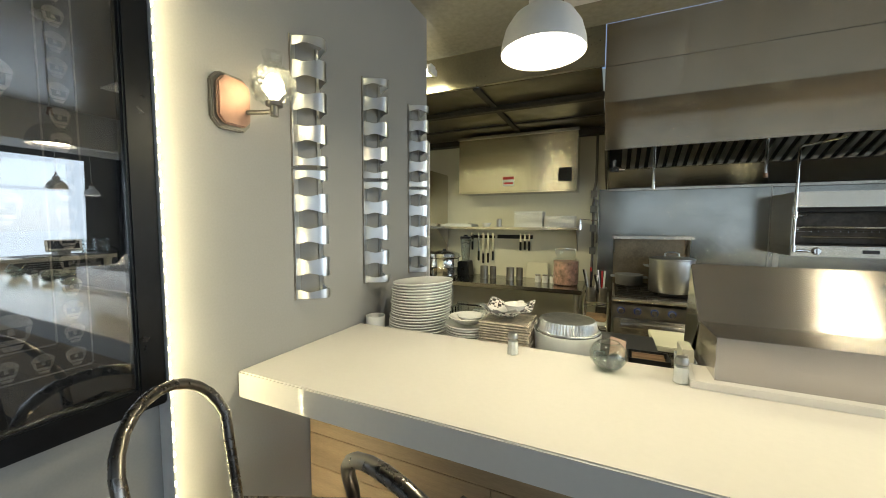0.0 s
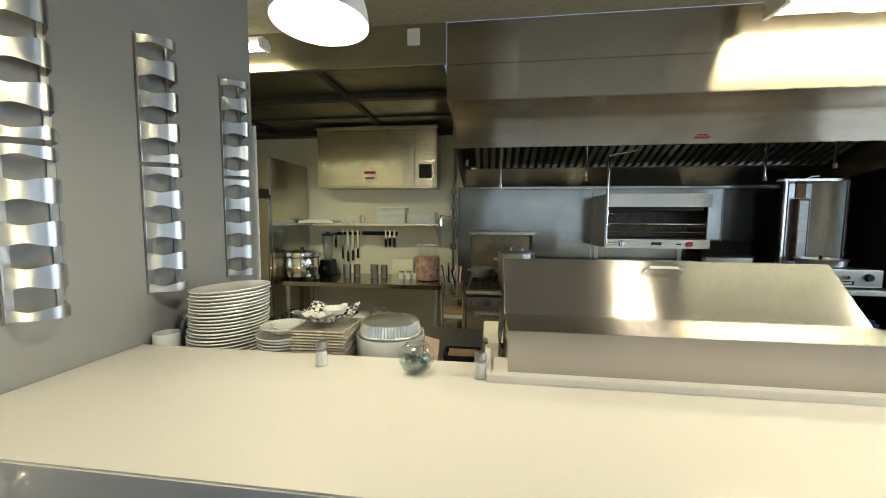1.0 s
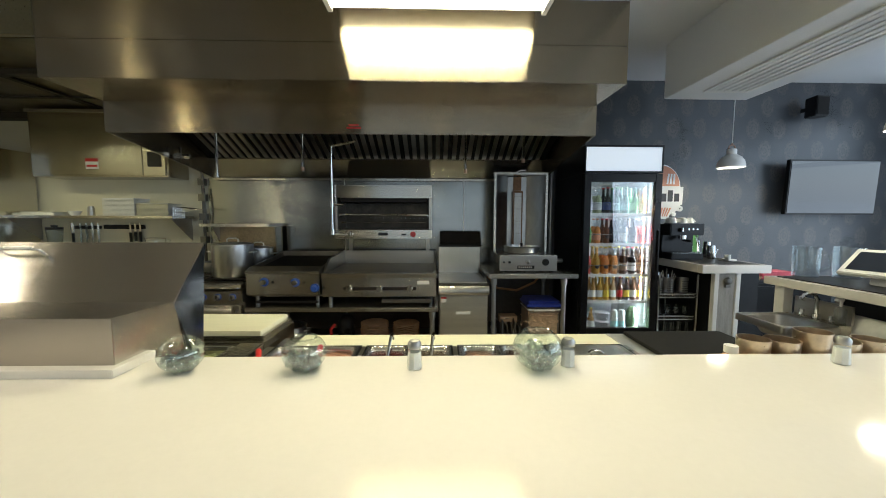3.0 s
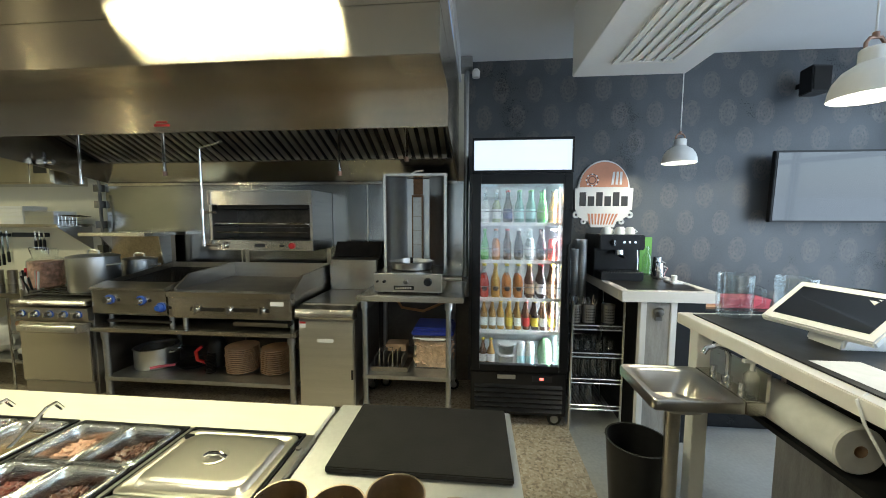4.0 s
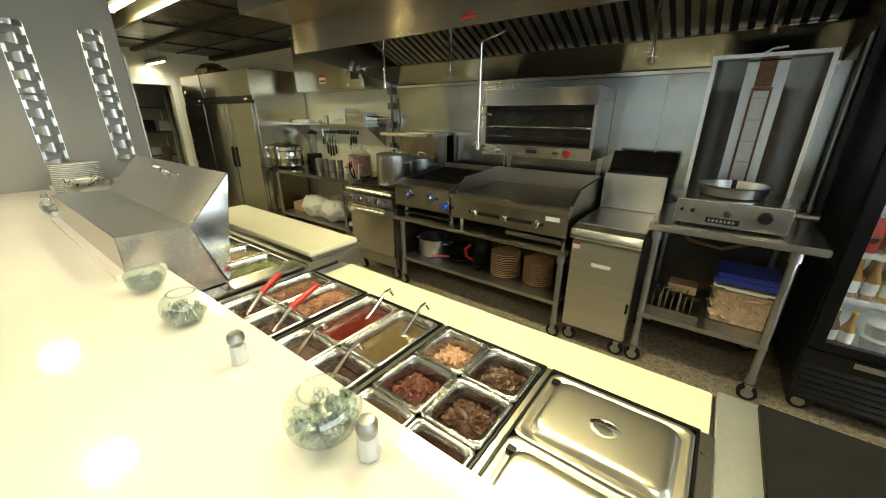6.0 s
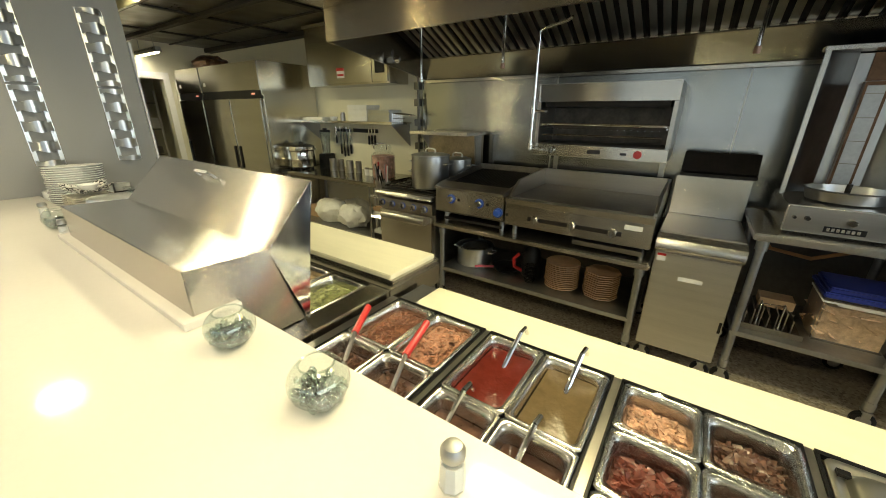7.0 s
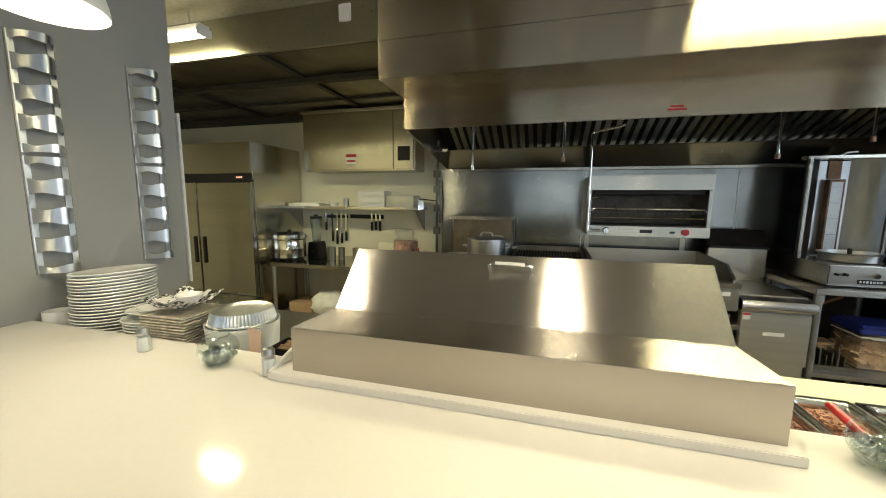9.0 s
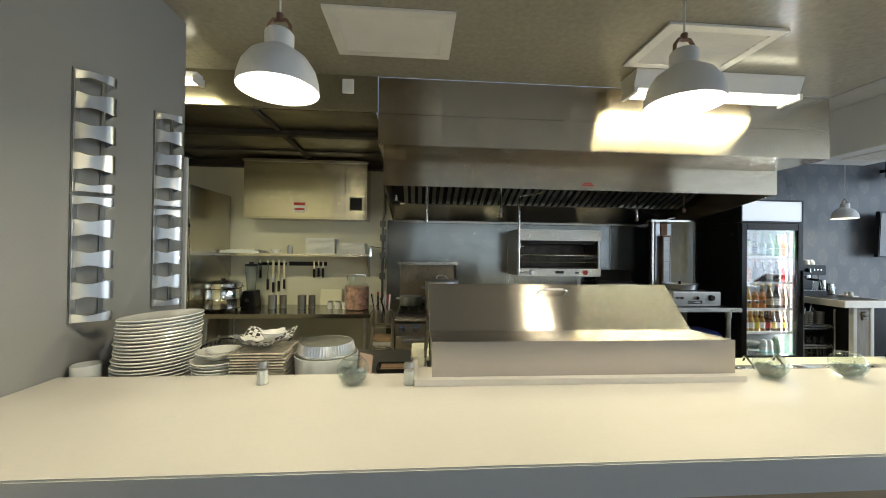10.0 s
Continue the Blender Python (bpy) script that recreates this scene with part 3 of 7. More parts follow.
for y in (2.72, 1.75):
    part("post", ret, WHITE, B(4.66, 4.73, y, y + 0.07, 0, 0.984), bevel=0.003)
part("shelf", ret, BLACK_PL, B(4.75, 5.09, 1.32, 2.7, 0.68, 0.70))
part("back_board", ret, BLACK_PL, B(5.06, 5.095, 1.32, 2.7, 0.701, 0.98))

# ---- hood ----
hood = thing("exhaust_hood", "large stainless exhaust hood with baffle filters over the cooking line", "range hood", (1.67, 3.4, 1.93))
part("enclosure", hood, STEEL_HOOD, B(-0.06, 3.40, 2.53, 4.18, 2.252, 2.47), bevel=0.003)
part("enclosure_upper", hood, STEEL_HOOD, B(-0.06, 3.40, 2.533, 4.18, 2.4725, ZC), bevel=0.002)
part("front_skirt", hood, STEEL_HOOD, B(-0.06, 3.405, 2.945, 2.965, 2.04, 2.2515), bevel=0.002)
for x in (-0.06, 3.388):
    part("side_panel", hood, STEEL_HOOD, X([(2.966, 2.04), (4.18, 1.86), (4.18, 2.2515), (2.966, 2.2515)], "x", x, x + 0.016))
part("back_plate", hood, STEEL_WALL, X([(4.05, 2.035), (4.15, 1.86), (4.18, 1.86), (4.18, 2.035)], "x", -0.04, 3.385))
part("gutter_lip", hood, STEEL_X, B(-0.04, 3.385, 4.135, 4.18, 1.836, 1.8595), bevel=0.004)
part("filter_rail", hood, STEEL_X, X([(4.0, 2.036), (4.06, 2.036), (4.06, 2.05), (4.03, 2.05), (4.005, 2.046)], "x", -0.04, 3.385))
# near-black plenum and filter plates paint in the shade between the baffles
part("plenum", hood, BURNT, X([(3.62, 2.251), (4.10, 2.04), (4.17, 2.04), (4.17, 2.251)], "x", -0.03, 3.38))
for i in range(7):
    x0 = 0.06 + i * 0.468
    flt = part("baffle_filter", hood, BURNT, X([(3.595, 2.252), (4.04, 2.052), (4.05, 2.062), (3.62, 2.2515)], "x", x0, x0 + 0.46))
    for k in range(6):
        a = x0 + 0.016 + k * 0.0765
        part("baffle", flt, LID, X([(3.560, 2.2515), (4.015, 2.047), (4.04, 2.058), (3.594, 2.2513)], "x", a, a + 0.042), bevel=0.004)
for x, z in ((0.32, 1.80), (1.07, 1.86), (2.52, 1.85), (3.04, 1.95)):
    d = part("nozzle_pipe", hood, CHROME, C((x, 3.6, z + 0.03), 0.011, 2.25 - z - 0.03, seg=12))
    part("nozzle", d, COPPER if x > 1 else CHROME, C((x, 3.6, z), 0.016, 0.035, seg=12))
part("fusible_fitting", hood, CHROME, B(-0.02, 0.05, 3.55, 3.62, 1.96, 2.0), C((0.015, 3.585, 2.0), 0.012, 0.06, seg=10), C((0.05, 3.585, 1.98), 0.02, 0.05, "x", seg=12), bevel=0.003)
part("label_plate", hood, RED, B(1.62, 1.72, 2.9435, 2.9448, 2.075, 2.088), B(1.635, 1.705, 2.9435, 2.9448, 2.095, 2.105), label="small red warning marks")
solo("wall_box", WHITE, "small white plastic box on the ceiling riser", "switch box", B(-0.31, -0.23, 2.515, 2.53, 2.60, 2.70), at=(-0.27, 2.53, 2.6), bevel=0.004)
# open tube fixture in front of the hood
fix = thing("tube_fixture", "open fluorescent ceiling fixture with lit tubes", "ceiling light", (2.26, 2.34, 2.6))
part("housing", fix, WHITE, X([(2.24, 2.729), (2.44, 2.729), (2.40, 2.615), (2.28, 2.615)], "x", 1.66, 2.86))
for y in (2.30, 2.38):
    part("tube", fix, TUBE_ON, C((1.68, y, 2.597), 0.013, 1.16, "x", 12))
for x in (1.655, 2.84):
    part("end_cap", fix, WHITE, B(x, x + 0.025, 2.26, 2.42, 2.578, 2.62))
f2 = thing("tube_fixture", "open fluorescent fixture with lit tubes hung below the kitchen ceiling", "ceiling light", (-1.8, 2.38, 2.56))
part("housing", f2, WHITE, X([(2.345, 2.62), (2.415, 2.62), (2.405, 2.588), (2.355, 2.588)], "x", -2.43, -1.18))
for y in (2.355, 2.405):
    part("tube", f2, TUBE_ON, C((-2.41, y, 2.572), 0.013, 1.21, "x", 12))
for x in (-2.435, -1.20):
    part("end_cap", f2, WHITE, B(x, x + 0.025, 2.335, 2.425, 2.555, 2.60))
for x in (-2.3, -1.3):
    part("hanger", f2, GALV, C((x, 2.38, 2.6205), 0.004, 0.109, seg=6))
f3 = thing("bar_light", "slim perforated bar light hung on wires by the doorway", "ceiling light", (-4.0, 3.17, 2.28))
part("housing", f3, GALV, X([(3.13, 2.275), (3.21, 2.275), (3.20, 2.335), (3.14, 2.335)], "x", -4.35, -3.64))
part("tube", f3, TUBE_ON, C((-4.34, 3.17, 2.268), 0.012, 0.69, "x", 10))
for i in range(15):
    part("perforation", f3, INK, C((-4.32 + 0.045 * i, 3.1335, 2.315), 0.011, -0.003, "y", 8))
for x in (-4.25, -3.75):
    part("hanger", f3, GALV, C((x, 3.17, 2.336), 0.004, 0.15, seg=6))


def vent(c):
    v = thing("ceiling_vent", "white slotted ceiling air vent", "air vent", c, group="ceiling vents")
    x, y, z = c
    part("frame", v, WHITE, B(x - 0.34, x + 0.34, y - 0.22, y - 0.17, z - 0.016, z - 0.002), B(x - 0.34, x + 0.34, y + 0.17, y + 0.22, z - 0.016, z - 0.002), B(x - 0.34, x - 0.28, y - 0.17, y + 0.17, z - 0.016, z - 0.002), B(x + 0.28, x + 0.34, y - 0.17, y + 0.17, z - 0.016, z - 0.002))
    part("backing", v, GALV, B(x - 0.28, x + 0.28, y - 0.17, y + 0.17, z - 0.004, z - 0.002))
    for i in range(8):
        a = y - 0.16 + i * 0.042
        part("slat", v, WHITE, X([(a, z - 0.004), (a + 0.03, z - 0.016), (a + 0.034, z - 0.014), (a + 0.006, z - 0.003)], "x", x - 0.28, x + 0.28))


vent((0.07, 2.01, ZC))
vent((1.88, 1.985, ZC))

# ---- cooking line ----
def caster(parent, x, y, top=0.12):
    c = part("caster", parent, BLACK_PL, L([(0, -0.016), (0.04, -0.016), (0.05, -0.01), (0.05, 0.01), (0.04, 0.016), (0, 0.016)], (x, y, 0.05), "y", 16))
    part("hub", c, GALV, L([(0, -0.019), (0.024, -0.019), (0.03, -0.0165), (0.03, 0.0165), (0.024, 0.019), (0, 0.019)], (x, y, 0.05), "y", 14), label="grey wheel hub")
    part("fork", c, GALV, B(x - 0.016, x + 0.016, y - 0.024, y - 0.019, 0.04, 0.105), B(x - 0.016, x + 0.016, y + 0.019, y + 0.024, 0.04, 0.105), B(x - 0.022, x + 0.022, y - 0.026, y + 0.026, 0.105, 0.112), C((x, y, 0.112), 0.012, max(top - 0.112, 0.004), seg=10))


def knob(parent, x, y, z, mat=CHROME, r=0.024):
    k = part("knob", parent, mat, L([(0, 0), (r, 0), (r * 0.85, -0.02), (r * 0.7, -0.024), (0, -0.024)], (x, y, z), "y", 16))
    part("grip", k, CHROME, B(x - 0.005, x + 0.005, y - 0.034, y - 0.024, z - r * 0.8, z + r * 0.8), bevel=0.002)


def leg_table(name, label, x0, x1, y0, y1, z, shelf_z, top_mat, leg_r=0.02, cast=True, shelf_mat=None, inset=0.05):
    t = thing(name, label, "work table", ((x0 + x1) / 2, (y0 + y1) / 2, 0))
    part("tabletop", t, top_mat, B(x0, x1, y0, y1, z - 0.04, z), bevel=0.006)
    for x in (x0 + 0.05, x1 - inset):
        for y in (y0 + 0.05, y1 - 0.05):
            part("leg", t, GALV, C((x, y, 0.115 if cast else 0.0), leg_r, z - 0.041 - (0.115 if cast else 0.0), seg=14), C((x, y, z - 0.10), leg_r + 0.008, 0.059, seg=14), C((x, y, 0.12), leg_r + 0.004, 0.05, seg=14))
            if cast:
                caster(t, x, y)
    if shelf_z:
        part("undershelf", t, shelf_mat or GALV, B(x0 + 0.03, x1 - inset + 0.02, y0 + 0.03, y1 - 0.03, shelf_z - 0.03, shelf_z), bevel=0.004)
    return t


# range with oven
rng = thing("range_oven", "stainless four-burner range with oven door and blue-ringed knobs", "range", (0.35, 3.7, 0))
part("body", rng, STEEL, B(0.035, 0.655, 3.33, 4.12, 0.15, 0.90), bevel=0.004)
part("control_panel", rng, STEEL, X([(3.33, 0.74), (3.29, 0.745), (3.285, 0.84), (3.33, 0.86)], "x", 0.035, 0.655))
part("front_rail", rng, STEEL_X, X([(3.33, 0.865), (3.275, 0.865), (3.265, 0.88), (3.275, 0.897), (3.33, 0.90)], "x", 0.03, 0.66))
for i in range(5):
    k = part("knob_ring", rng, BLUE_K, C((0.10 + i * 0.12, 3.288, 0.793), 0.028, -0.008, "y", 18))
    part("knob", k, CHROME, L([(0, 0), (0.024, 0), (0.02, -0.026), (0, -0.026)], (0.10 + i * 0.12, 3.279, 0.793), "y", 16), B(0.095 + i * 0.12, 0.105 + i * 0.12, 3.24, 3.255, 0.772, 0.814))
door = part("oven_door", rng, STEEL_X, B(0.045, 0.645, 3.295, 3.329, 0.26, 0.725), bevel=0.006)
part("handle", door, STEEL_X, X([(3.294, 0.655), (3.25, 0.655), (3.24, 0.665), (3.24, 0.70), (3.25, 0.712), (3.294, 0.712)], "x", 0.10, 0.59), label="broad pressed steel handle bearing a maker's plate")
part("maker_bars", door, STEEL_X, *[B(0.17 + i * 0.028, 0.19 + i * 0.028, 3.2385, 3.2398, 0.673, 0.697) for i in range(8)])
part("kick_panel", rng, STEEL, B(0.045, 0.645, 3.31, 3.3295, 0.152, 0.25), bevel=0.003)
for x in (0.1, 0.59):
    for y in (3.38, 4.05):
        caster(rng, x, y, 0.15)
part("burner_deck", rng, BURNT, B(0.05, 0.64, 3.335, 3.98, 0.9005, 0.912))
for bx in (0.2, 0.5):
    for by in (3.49, 3.80):
        g = part("burner_grate", rng, BURNT, *[T([(bx - 0.13, by + d, 0.93), (bx + 0.13, by + d, 0.93)], 0.006, 6) for d in (-0.13, -0.05, 0.05, 0.13)], *[T([(bx + d, by - 0.13, 0.93), (bx + d, by + 0.13, 0.93)], 0.006, 6) for d in (-0.13, -0.05, 0.05, 0.13)], *[B(bx + d - 0.006, bx + d + 0.006, by - 0.01, by + 0.01, 0.912, 0.93) for d in (-0.13, 0.13)])
        part("burner", g, BURNT, C((bx, by, 0.912), 0.045, 0.01, seg=16))
part("back_riser", rng, HEATED, B(0.035, 0.655, 4.06, 4.12, 0.901, 1.36))
for x in (0.035, 0.643):
    part("riser_bracket", rng, STEEL, X([(3.95, 1.352), (4.06, 1.352), (4.06, 1.22)], "x", x, x + 0.012))
part("side_panel", rng, STEEL, X([(3.93, 1.36), (4.058, 1.36), (4.058, 0.94), (3.99, 0.94)], "x", 0.656, 0.668))
part("top_shelf", rng, STEEL_X, B(0.02, 0.67, 3.78, 4.13, 1.361, 1.39), bevel=0.005)

# stand for charbroiler and griddle
stand = leg_table("equipment_stand", "low stainless equipment stand on casters with undershelf", 0.67, 2.275, 3.30, 4.08, 0.70, 0.295, STEEL_X, 0.022)
part("drip_ledge", stand, STEEL_X, B(0.68, 2.265, 3.27, 3.2995, 0.672, 0.70), bevel=0.004)

br = thing("charbroiler", "countertop charbroiler with blackened grates and blue-ringed knobs", "charbroiler", (0.99, 3.66, 0.7))
part("body", br, STEEL, B(0.685, 1.29, 3.36, 4.05, 0.78, 0.96), bevel=0.004)
part("control_panel", br, STEEL_X, X([(3.36, 0.80), (3.31, 0.80), (3.30, 0.81), (3.30, 0.985), (3.36, 0.985)], "x", 0.685, 1.29))
part("front_rail", br, STEEL_DARK, X([(3.30, 0.986), (3.285, 0.99), (3.285, 1.005), (3.40, 1.035), (3.40, 0.986)], "x", 0.685, 1.29))
part("rim", br, STEEL_DARK, X([(3.4, 0.961), (3.4, 1.03), (4.05, 1.11), (4.05, 0.961)], "x", 0.685, 0.70), X([(3.4, 0.961), (3.4, 1.03), (4.05, 1.11), (4.05, 0.961)], "x", 1.275, 1.29), B(0.70, 1.275, 4.03, 4.05, 0.961, 1.11))
for i in range(22):
    x = 0.715 + i * 0.0257
    part("grate_bar", br, BURNT, X([(3.41, 0.99), (4.02, 1.05), (4.02, 1.065), (3.41, 1.005)], "x", x, x + 0.013))
part("fire_box", br, BURNT, B(0.70, 1.275, 3.41, 4.03, 0.962, 0.975))
for x, z in ((0.835, 0.915), (1.09, 0.912), (1.25, 0.865)):
    k = part("knob_ring", br, BLUE_K, C((x, 3.299, z), 0.036, -0.008, "y", 18))
    part("knob", k, CHROME if x < 1.2 else BLUE_K, L([(0, 0), (0.026, 0), (0.021, -0.03), (0, -0.03)], (x, 3.290, z), "y", 16))
    part("pilot_port", br, BURNT, C((x + 0.07, 3.2995, z), 0.012, -0.002, "y", 12))
for x in (0.73, 1.24):
    for y in (3.4, 4.0):
        part("foot", br, GALV, C((x, y, 0.701), 0.018, 0.079, seg=12))
part("drip_tray", br, BURNT, B(0.72, 1.25, 3.37, 3.98, 0.72, 0.74))

gr = thing("griddle", "stainless countertop griddle with three knobs and greasy plate", "griddle", (1.78, 3.66, 0.7))
part("body", gr, STEEL, B(1.31, 2.25, 3.36, 4.05, 0.79, 0.955), bevel=0.004)
part("control_panel", gr, STEEL_X, B(1.305, 2.255, 3.30, 3.359, 0.79, 0.945), bevel=0.005)
part("slot", gr, BURNT, B(1.48, 2.09, 3.2975, 3.2995, 0.845, 0.872))
part("grease_trough", gr, STEEL_X, X([(3.36, 0.946), (3.29, 0.948), (3.285, 0.985), (3.36, 0.985)], "x", 1.305, 2.255))
part("plate", gr, STEEL_DARK, B(1.33, 2.235, 3.362, 4.03, 0.9555, 0.985), label="dull greasy steel cooking plate")
for x in (1.305, 2.236):
    part("side_splash", gr, STEEL, X([(3.361, 0.956), (3.361, 1.0), (3.50, 1.09), (4.05, 1.115), (4.05, 0.956)], "x", x, x + 0.019))
part("back_splash", gr, STEEL, B(1.325, 2.2355, 4.031, 4.05, 0.956, 1.115))
for x in (1.535, 1.787, 2.038):
    knob(gr, x, 3.297, 0.858, STEEL_X, 0.03)
part("grease_drawer", gr, STEEL, B(1.80, 2.22, 3.31, 3.9, 0.735, 0.765), bevel=0.003)
part("label_plate", gr, WHITE, B(2.10, 2.2, 3.2975, 3.2993, 0.895, 0.925))
for x in (1.35, 2.21):
    for y in (3.4, 4.0):
        part("foot", gr, GALV, C((x, y, 0.701), 0.018, 0.088, seg=12))

# salamander broiler on the wall
sa = thing("salamander_broiler", "wall-mounted stainless salamander broiler with open front and wire rack", "broiler", (1.76, 3.97, 1.25))
part("body", sa, STEEL, B(1.30, 2.215, 3.755, 4.18, 1.67, 1.755), B(1.30, 2.215, 3.765, 4.18, 1.252, 1.335), B(1.30, 1.325, 3.765, 4.18, 1.336, 1.669), B(2.19, 2.215, 3.765, 4.18, 1.336, 1.669), bevel=0.003)
part("front_band", sa, STEEL_X, B(1.30, 2.215, 3.745, 3.7545, 1.635, 1.752), bevel=0.003)
part("control_band", sa, STEEL_X, B(1.30, 2.215, 3.75, 3.7645, 1.255, 1.335), bevel=0.003)
# cavity is coloured darker than the broiler's body
part("cavity", sa, SOOTY, B(1.326, 2.189, 4.1, 4.12, 1.336, 1.669), B(1.326, 2.189, 3.77, 4.1, 1.336, 1.345))
part("burner_tile", sa, BURNT, B(1.35, 2.17, 3.8, 4.08, 1.60, 1.66))
part("rack", sa, CHROME, T([(1.34, 3.85, 1.47), (1.345, 3.77, 1.475), (1.36, 3.758, 1.478), (2.16, 3.758, 1.478), (2.175, 3.77, 1.475), (2.18, 3.85, 1.47)], 0.0085), T([(1.34, 3.765, 1.46), (1.34, 4.09, 1.46)], 0.005), T([(2.18, 3.765, 1.46), (2.18, 4.09, 1.46)], 0.005), *[T([(1.34 + i * 0.042, 3.775, 1.447), (1.34 + i * 0.042, 4.09, 1.447)], 0.003, 6) for i in range(1, 20)], kind="stuff")
part("rack_handle", sa, CHROME, T([(1.36, 3.76, 1.405), (2.16, 3.76, 1.405)], 0.006))
knob(sa, 1.45, 3.749, 1.295, CHROME, 0.03)
part("red_dial", sa, RED, C((2.04, 3.749, 1.295), 0.026, -0.014, "y", 16), label="red dial")
part("black_plate", sa, INK, B(1.71, 1.80, 3.747, 3.7495, 1.283, 1.31))
part("switch_plate", sa, INK, B(1.93, 1.97, 3.747, 3.7495, 1.285, 1.30))
for x in (1.33, 2.15):
    part("bracket", sa, STEEL, B(x, x + 0.04, 4.181, 4.184, 1.1, 1.7))
solo("gas_pipe", CHROME, "bright gas pipe running from the hood to the broiler", "pipe", T([(1.53, 3.64, 2.14), (1.50, 3.66, 2.13), (1.305, 3.70, 2.10), (1.295, 3.70, 2.085), (1.295, 3.70, 1.33), (1.305, 3.70, 1.30), (1.40, 3.72, 1.295)], 0.011, 10), C((1.295, 3.70, 1.55), 0.017, 0.05, seg=12), T([(1.295, 3.70, 1.57), (1.36, 3.72, 1.57), (1.38, 3.747, 1.57)], 0.010, 8), C((1.295, 3.70, 1.29), 0.018, 0.05, seg=12), at=(1.3, 3.7, 1.3))

# fryer with lid
fr = thing("deep_fryer", "covered stainless deep fryer on casters", "deep fryer", (2.49, 3.66, 0))
part("cabinet", fr, STEEL, B(2.285, 2.70, 3.35, 4.0, 0.14, 0.80), bevel=0.004)
dr = part("door", fr, STEEL_DULL, B(2.29, 2.695, 3.33, 3.3495, 0.15, 0.785), bevel=0.005)
part("handle_slot", dr, BLACK_PL, B(2.678, 2.692, 3.326, 3.3296, 0.36, 0.43))
part("label_plate", dr, WHITE, B(2.43, 2.55, 3.3278, 3.3296, 0.63, 0.655))
part("sticker", dr, WHITE, B(2.30, 2.345, 3.3278, 3.3296, 0.735, 0.765))
part("warning_bars", dr, RED, B(2.30, 2.345, 3.3278, 3.3296, 0.766, 0.78))
part("front_roll", fr, STEEL_X, X([(3.349, 0.801), (3.315, 0.803), (3.30, 0.82), (3.30, 0.85), (3.315, 0.875), (3.40, 0.89), (3.40, 0.801)], "x", 2.28, 2.705))
part("lid", fr, STEEL, B(2.282, 2.703, 3.40, 3.93, 0.801, 0.897), bevel=0.006)
part("flue", fr, STEEL_X, B(2.285, 2.70, 3.935, 4.0, 0.801, 1.16), bevel=0.004)
for x in (2.33, 2.655):
    for y in (3.40, 3.93):
        caster(fr, x, y, 0.14)
solo("baking_tray", BURNT, "blackened roasting tray standing on the fryer flue", "tray", X([(3.94, 1.163), (4.02, 1.163), (4.10, 1.30), (4.06, 1.315), (3.99, 1.19), (3.94, 1.18)], "x", 2.30, 2.72), at=(2.5, 3.97, 1.163), bevel=0.004)

# gyro machine on its table
gt = leg_table("gyro_table", "stainless work table on casters with undershelf", 2.71, 3.485, 3.36, 4.05, 0.972, 0.375, STEEL_X, 0.02, inset=0.11)
gy_ = thing("gyro_broiler", "vertical gyro broiler with tall steel shield and drip pan", "gyro broiler", (3.07, 3.68, 0.972))
part("base", gy_, STEEL_X, B(2.815, 3.325, 3.45, 3.98, 0.985, 1.125), bevel=0.004)
for x in (2.85, 3.29):
    part("foot", gy_, BLACK_PL, C((x, 3.5, 0.9725), 0.018, 0.0125, seg=10), C((x, 3.93, 0.9725), 0.018, 0.0125, seg=10))
part("control_face", gy_, STEEL, B(2.82, 3.32, 3.443, 3.4495, 0.99, 1.12))
part("maker_plate", gy_, BLACK_PL, B(2.97, 3.12, 3.4395, 3.4428, 1.005, 1.035))
part("maker_bars", gy_, STEEL_X, *[B(2.98 + i * 0.018, 2.992 + i * 0.018, 3.438, 3.4393, 1.012, 1.028) for i in range(7)])
for x, r, m in ((2.85, 0.009, BLACK_PL), (2.90, 0.012, BLACK_PL), (3.06, 0.02, CHROME), (3.22, 0.032, BLACK_PL)):
    part("knob", gy_, m, L([(0, 0), (r, 0), (r * 0.8, -0.022), (0, -0.022)], (x, 3.4428, 1.065), "y", 16))
part("shield_back", gy_, STEEL_WING, B(2.975, 3.165, 3.955, 3.97, 1.126, 1.86))
part("shield_wing", gy_, STEEL_WING, X([(2.974, 3.97), (2.86, 3.90), (2.822, 3.80), (2.832, 3.797), (2.868, 3.89), (2.974, 3.955)], "z", 1.126, 1.865), label="grease-marked steel wing")
part("shield_wing", gy_, STEEL_WING, X([(3.166, 3.97), (3.28, 3.90), (3.318, 3.80), (3.308, 3.797), (3.272, 3.89), (3.166, 3.955)], "z", 1.126, 1.865), label="grease-marked steel wing")
part("top_plate", gy_, STEEL_X, X([(2.81, 3.79), (3.33, 3.79), (3.33, 3.87), (3.25, 3.985), (2.89, 3.985), (2.81, 3.87)], "z", 1.866, 1.886))
part("top_handle", gy_, STEEL, T([(3.03, 3.85, 1.887), (3.07, 3.85, 1.91), (3.13, 3.85, 1.915)], 0.008))
for x in (2.812, 3.306):
    part("wing_edge", gy_, STEEL_X, B(x, x + 0.022, 3.775, 3.797, 1.126, 1.865), bevel=0.003)
part("heat_box", gy_, BROWNED, B(3.03, 3.11, 3.945, 3.9545, 1.725, 1.86), label="rust-browned heat box")
bu = part("burner_panel", gy_, GALV, B(3.035, 3.105, 3.90, 3.93, 1.18, 1.70), label="pale ceramic heating panel")
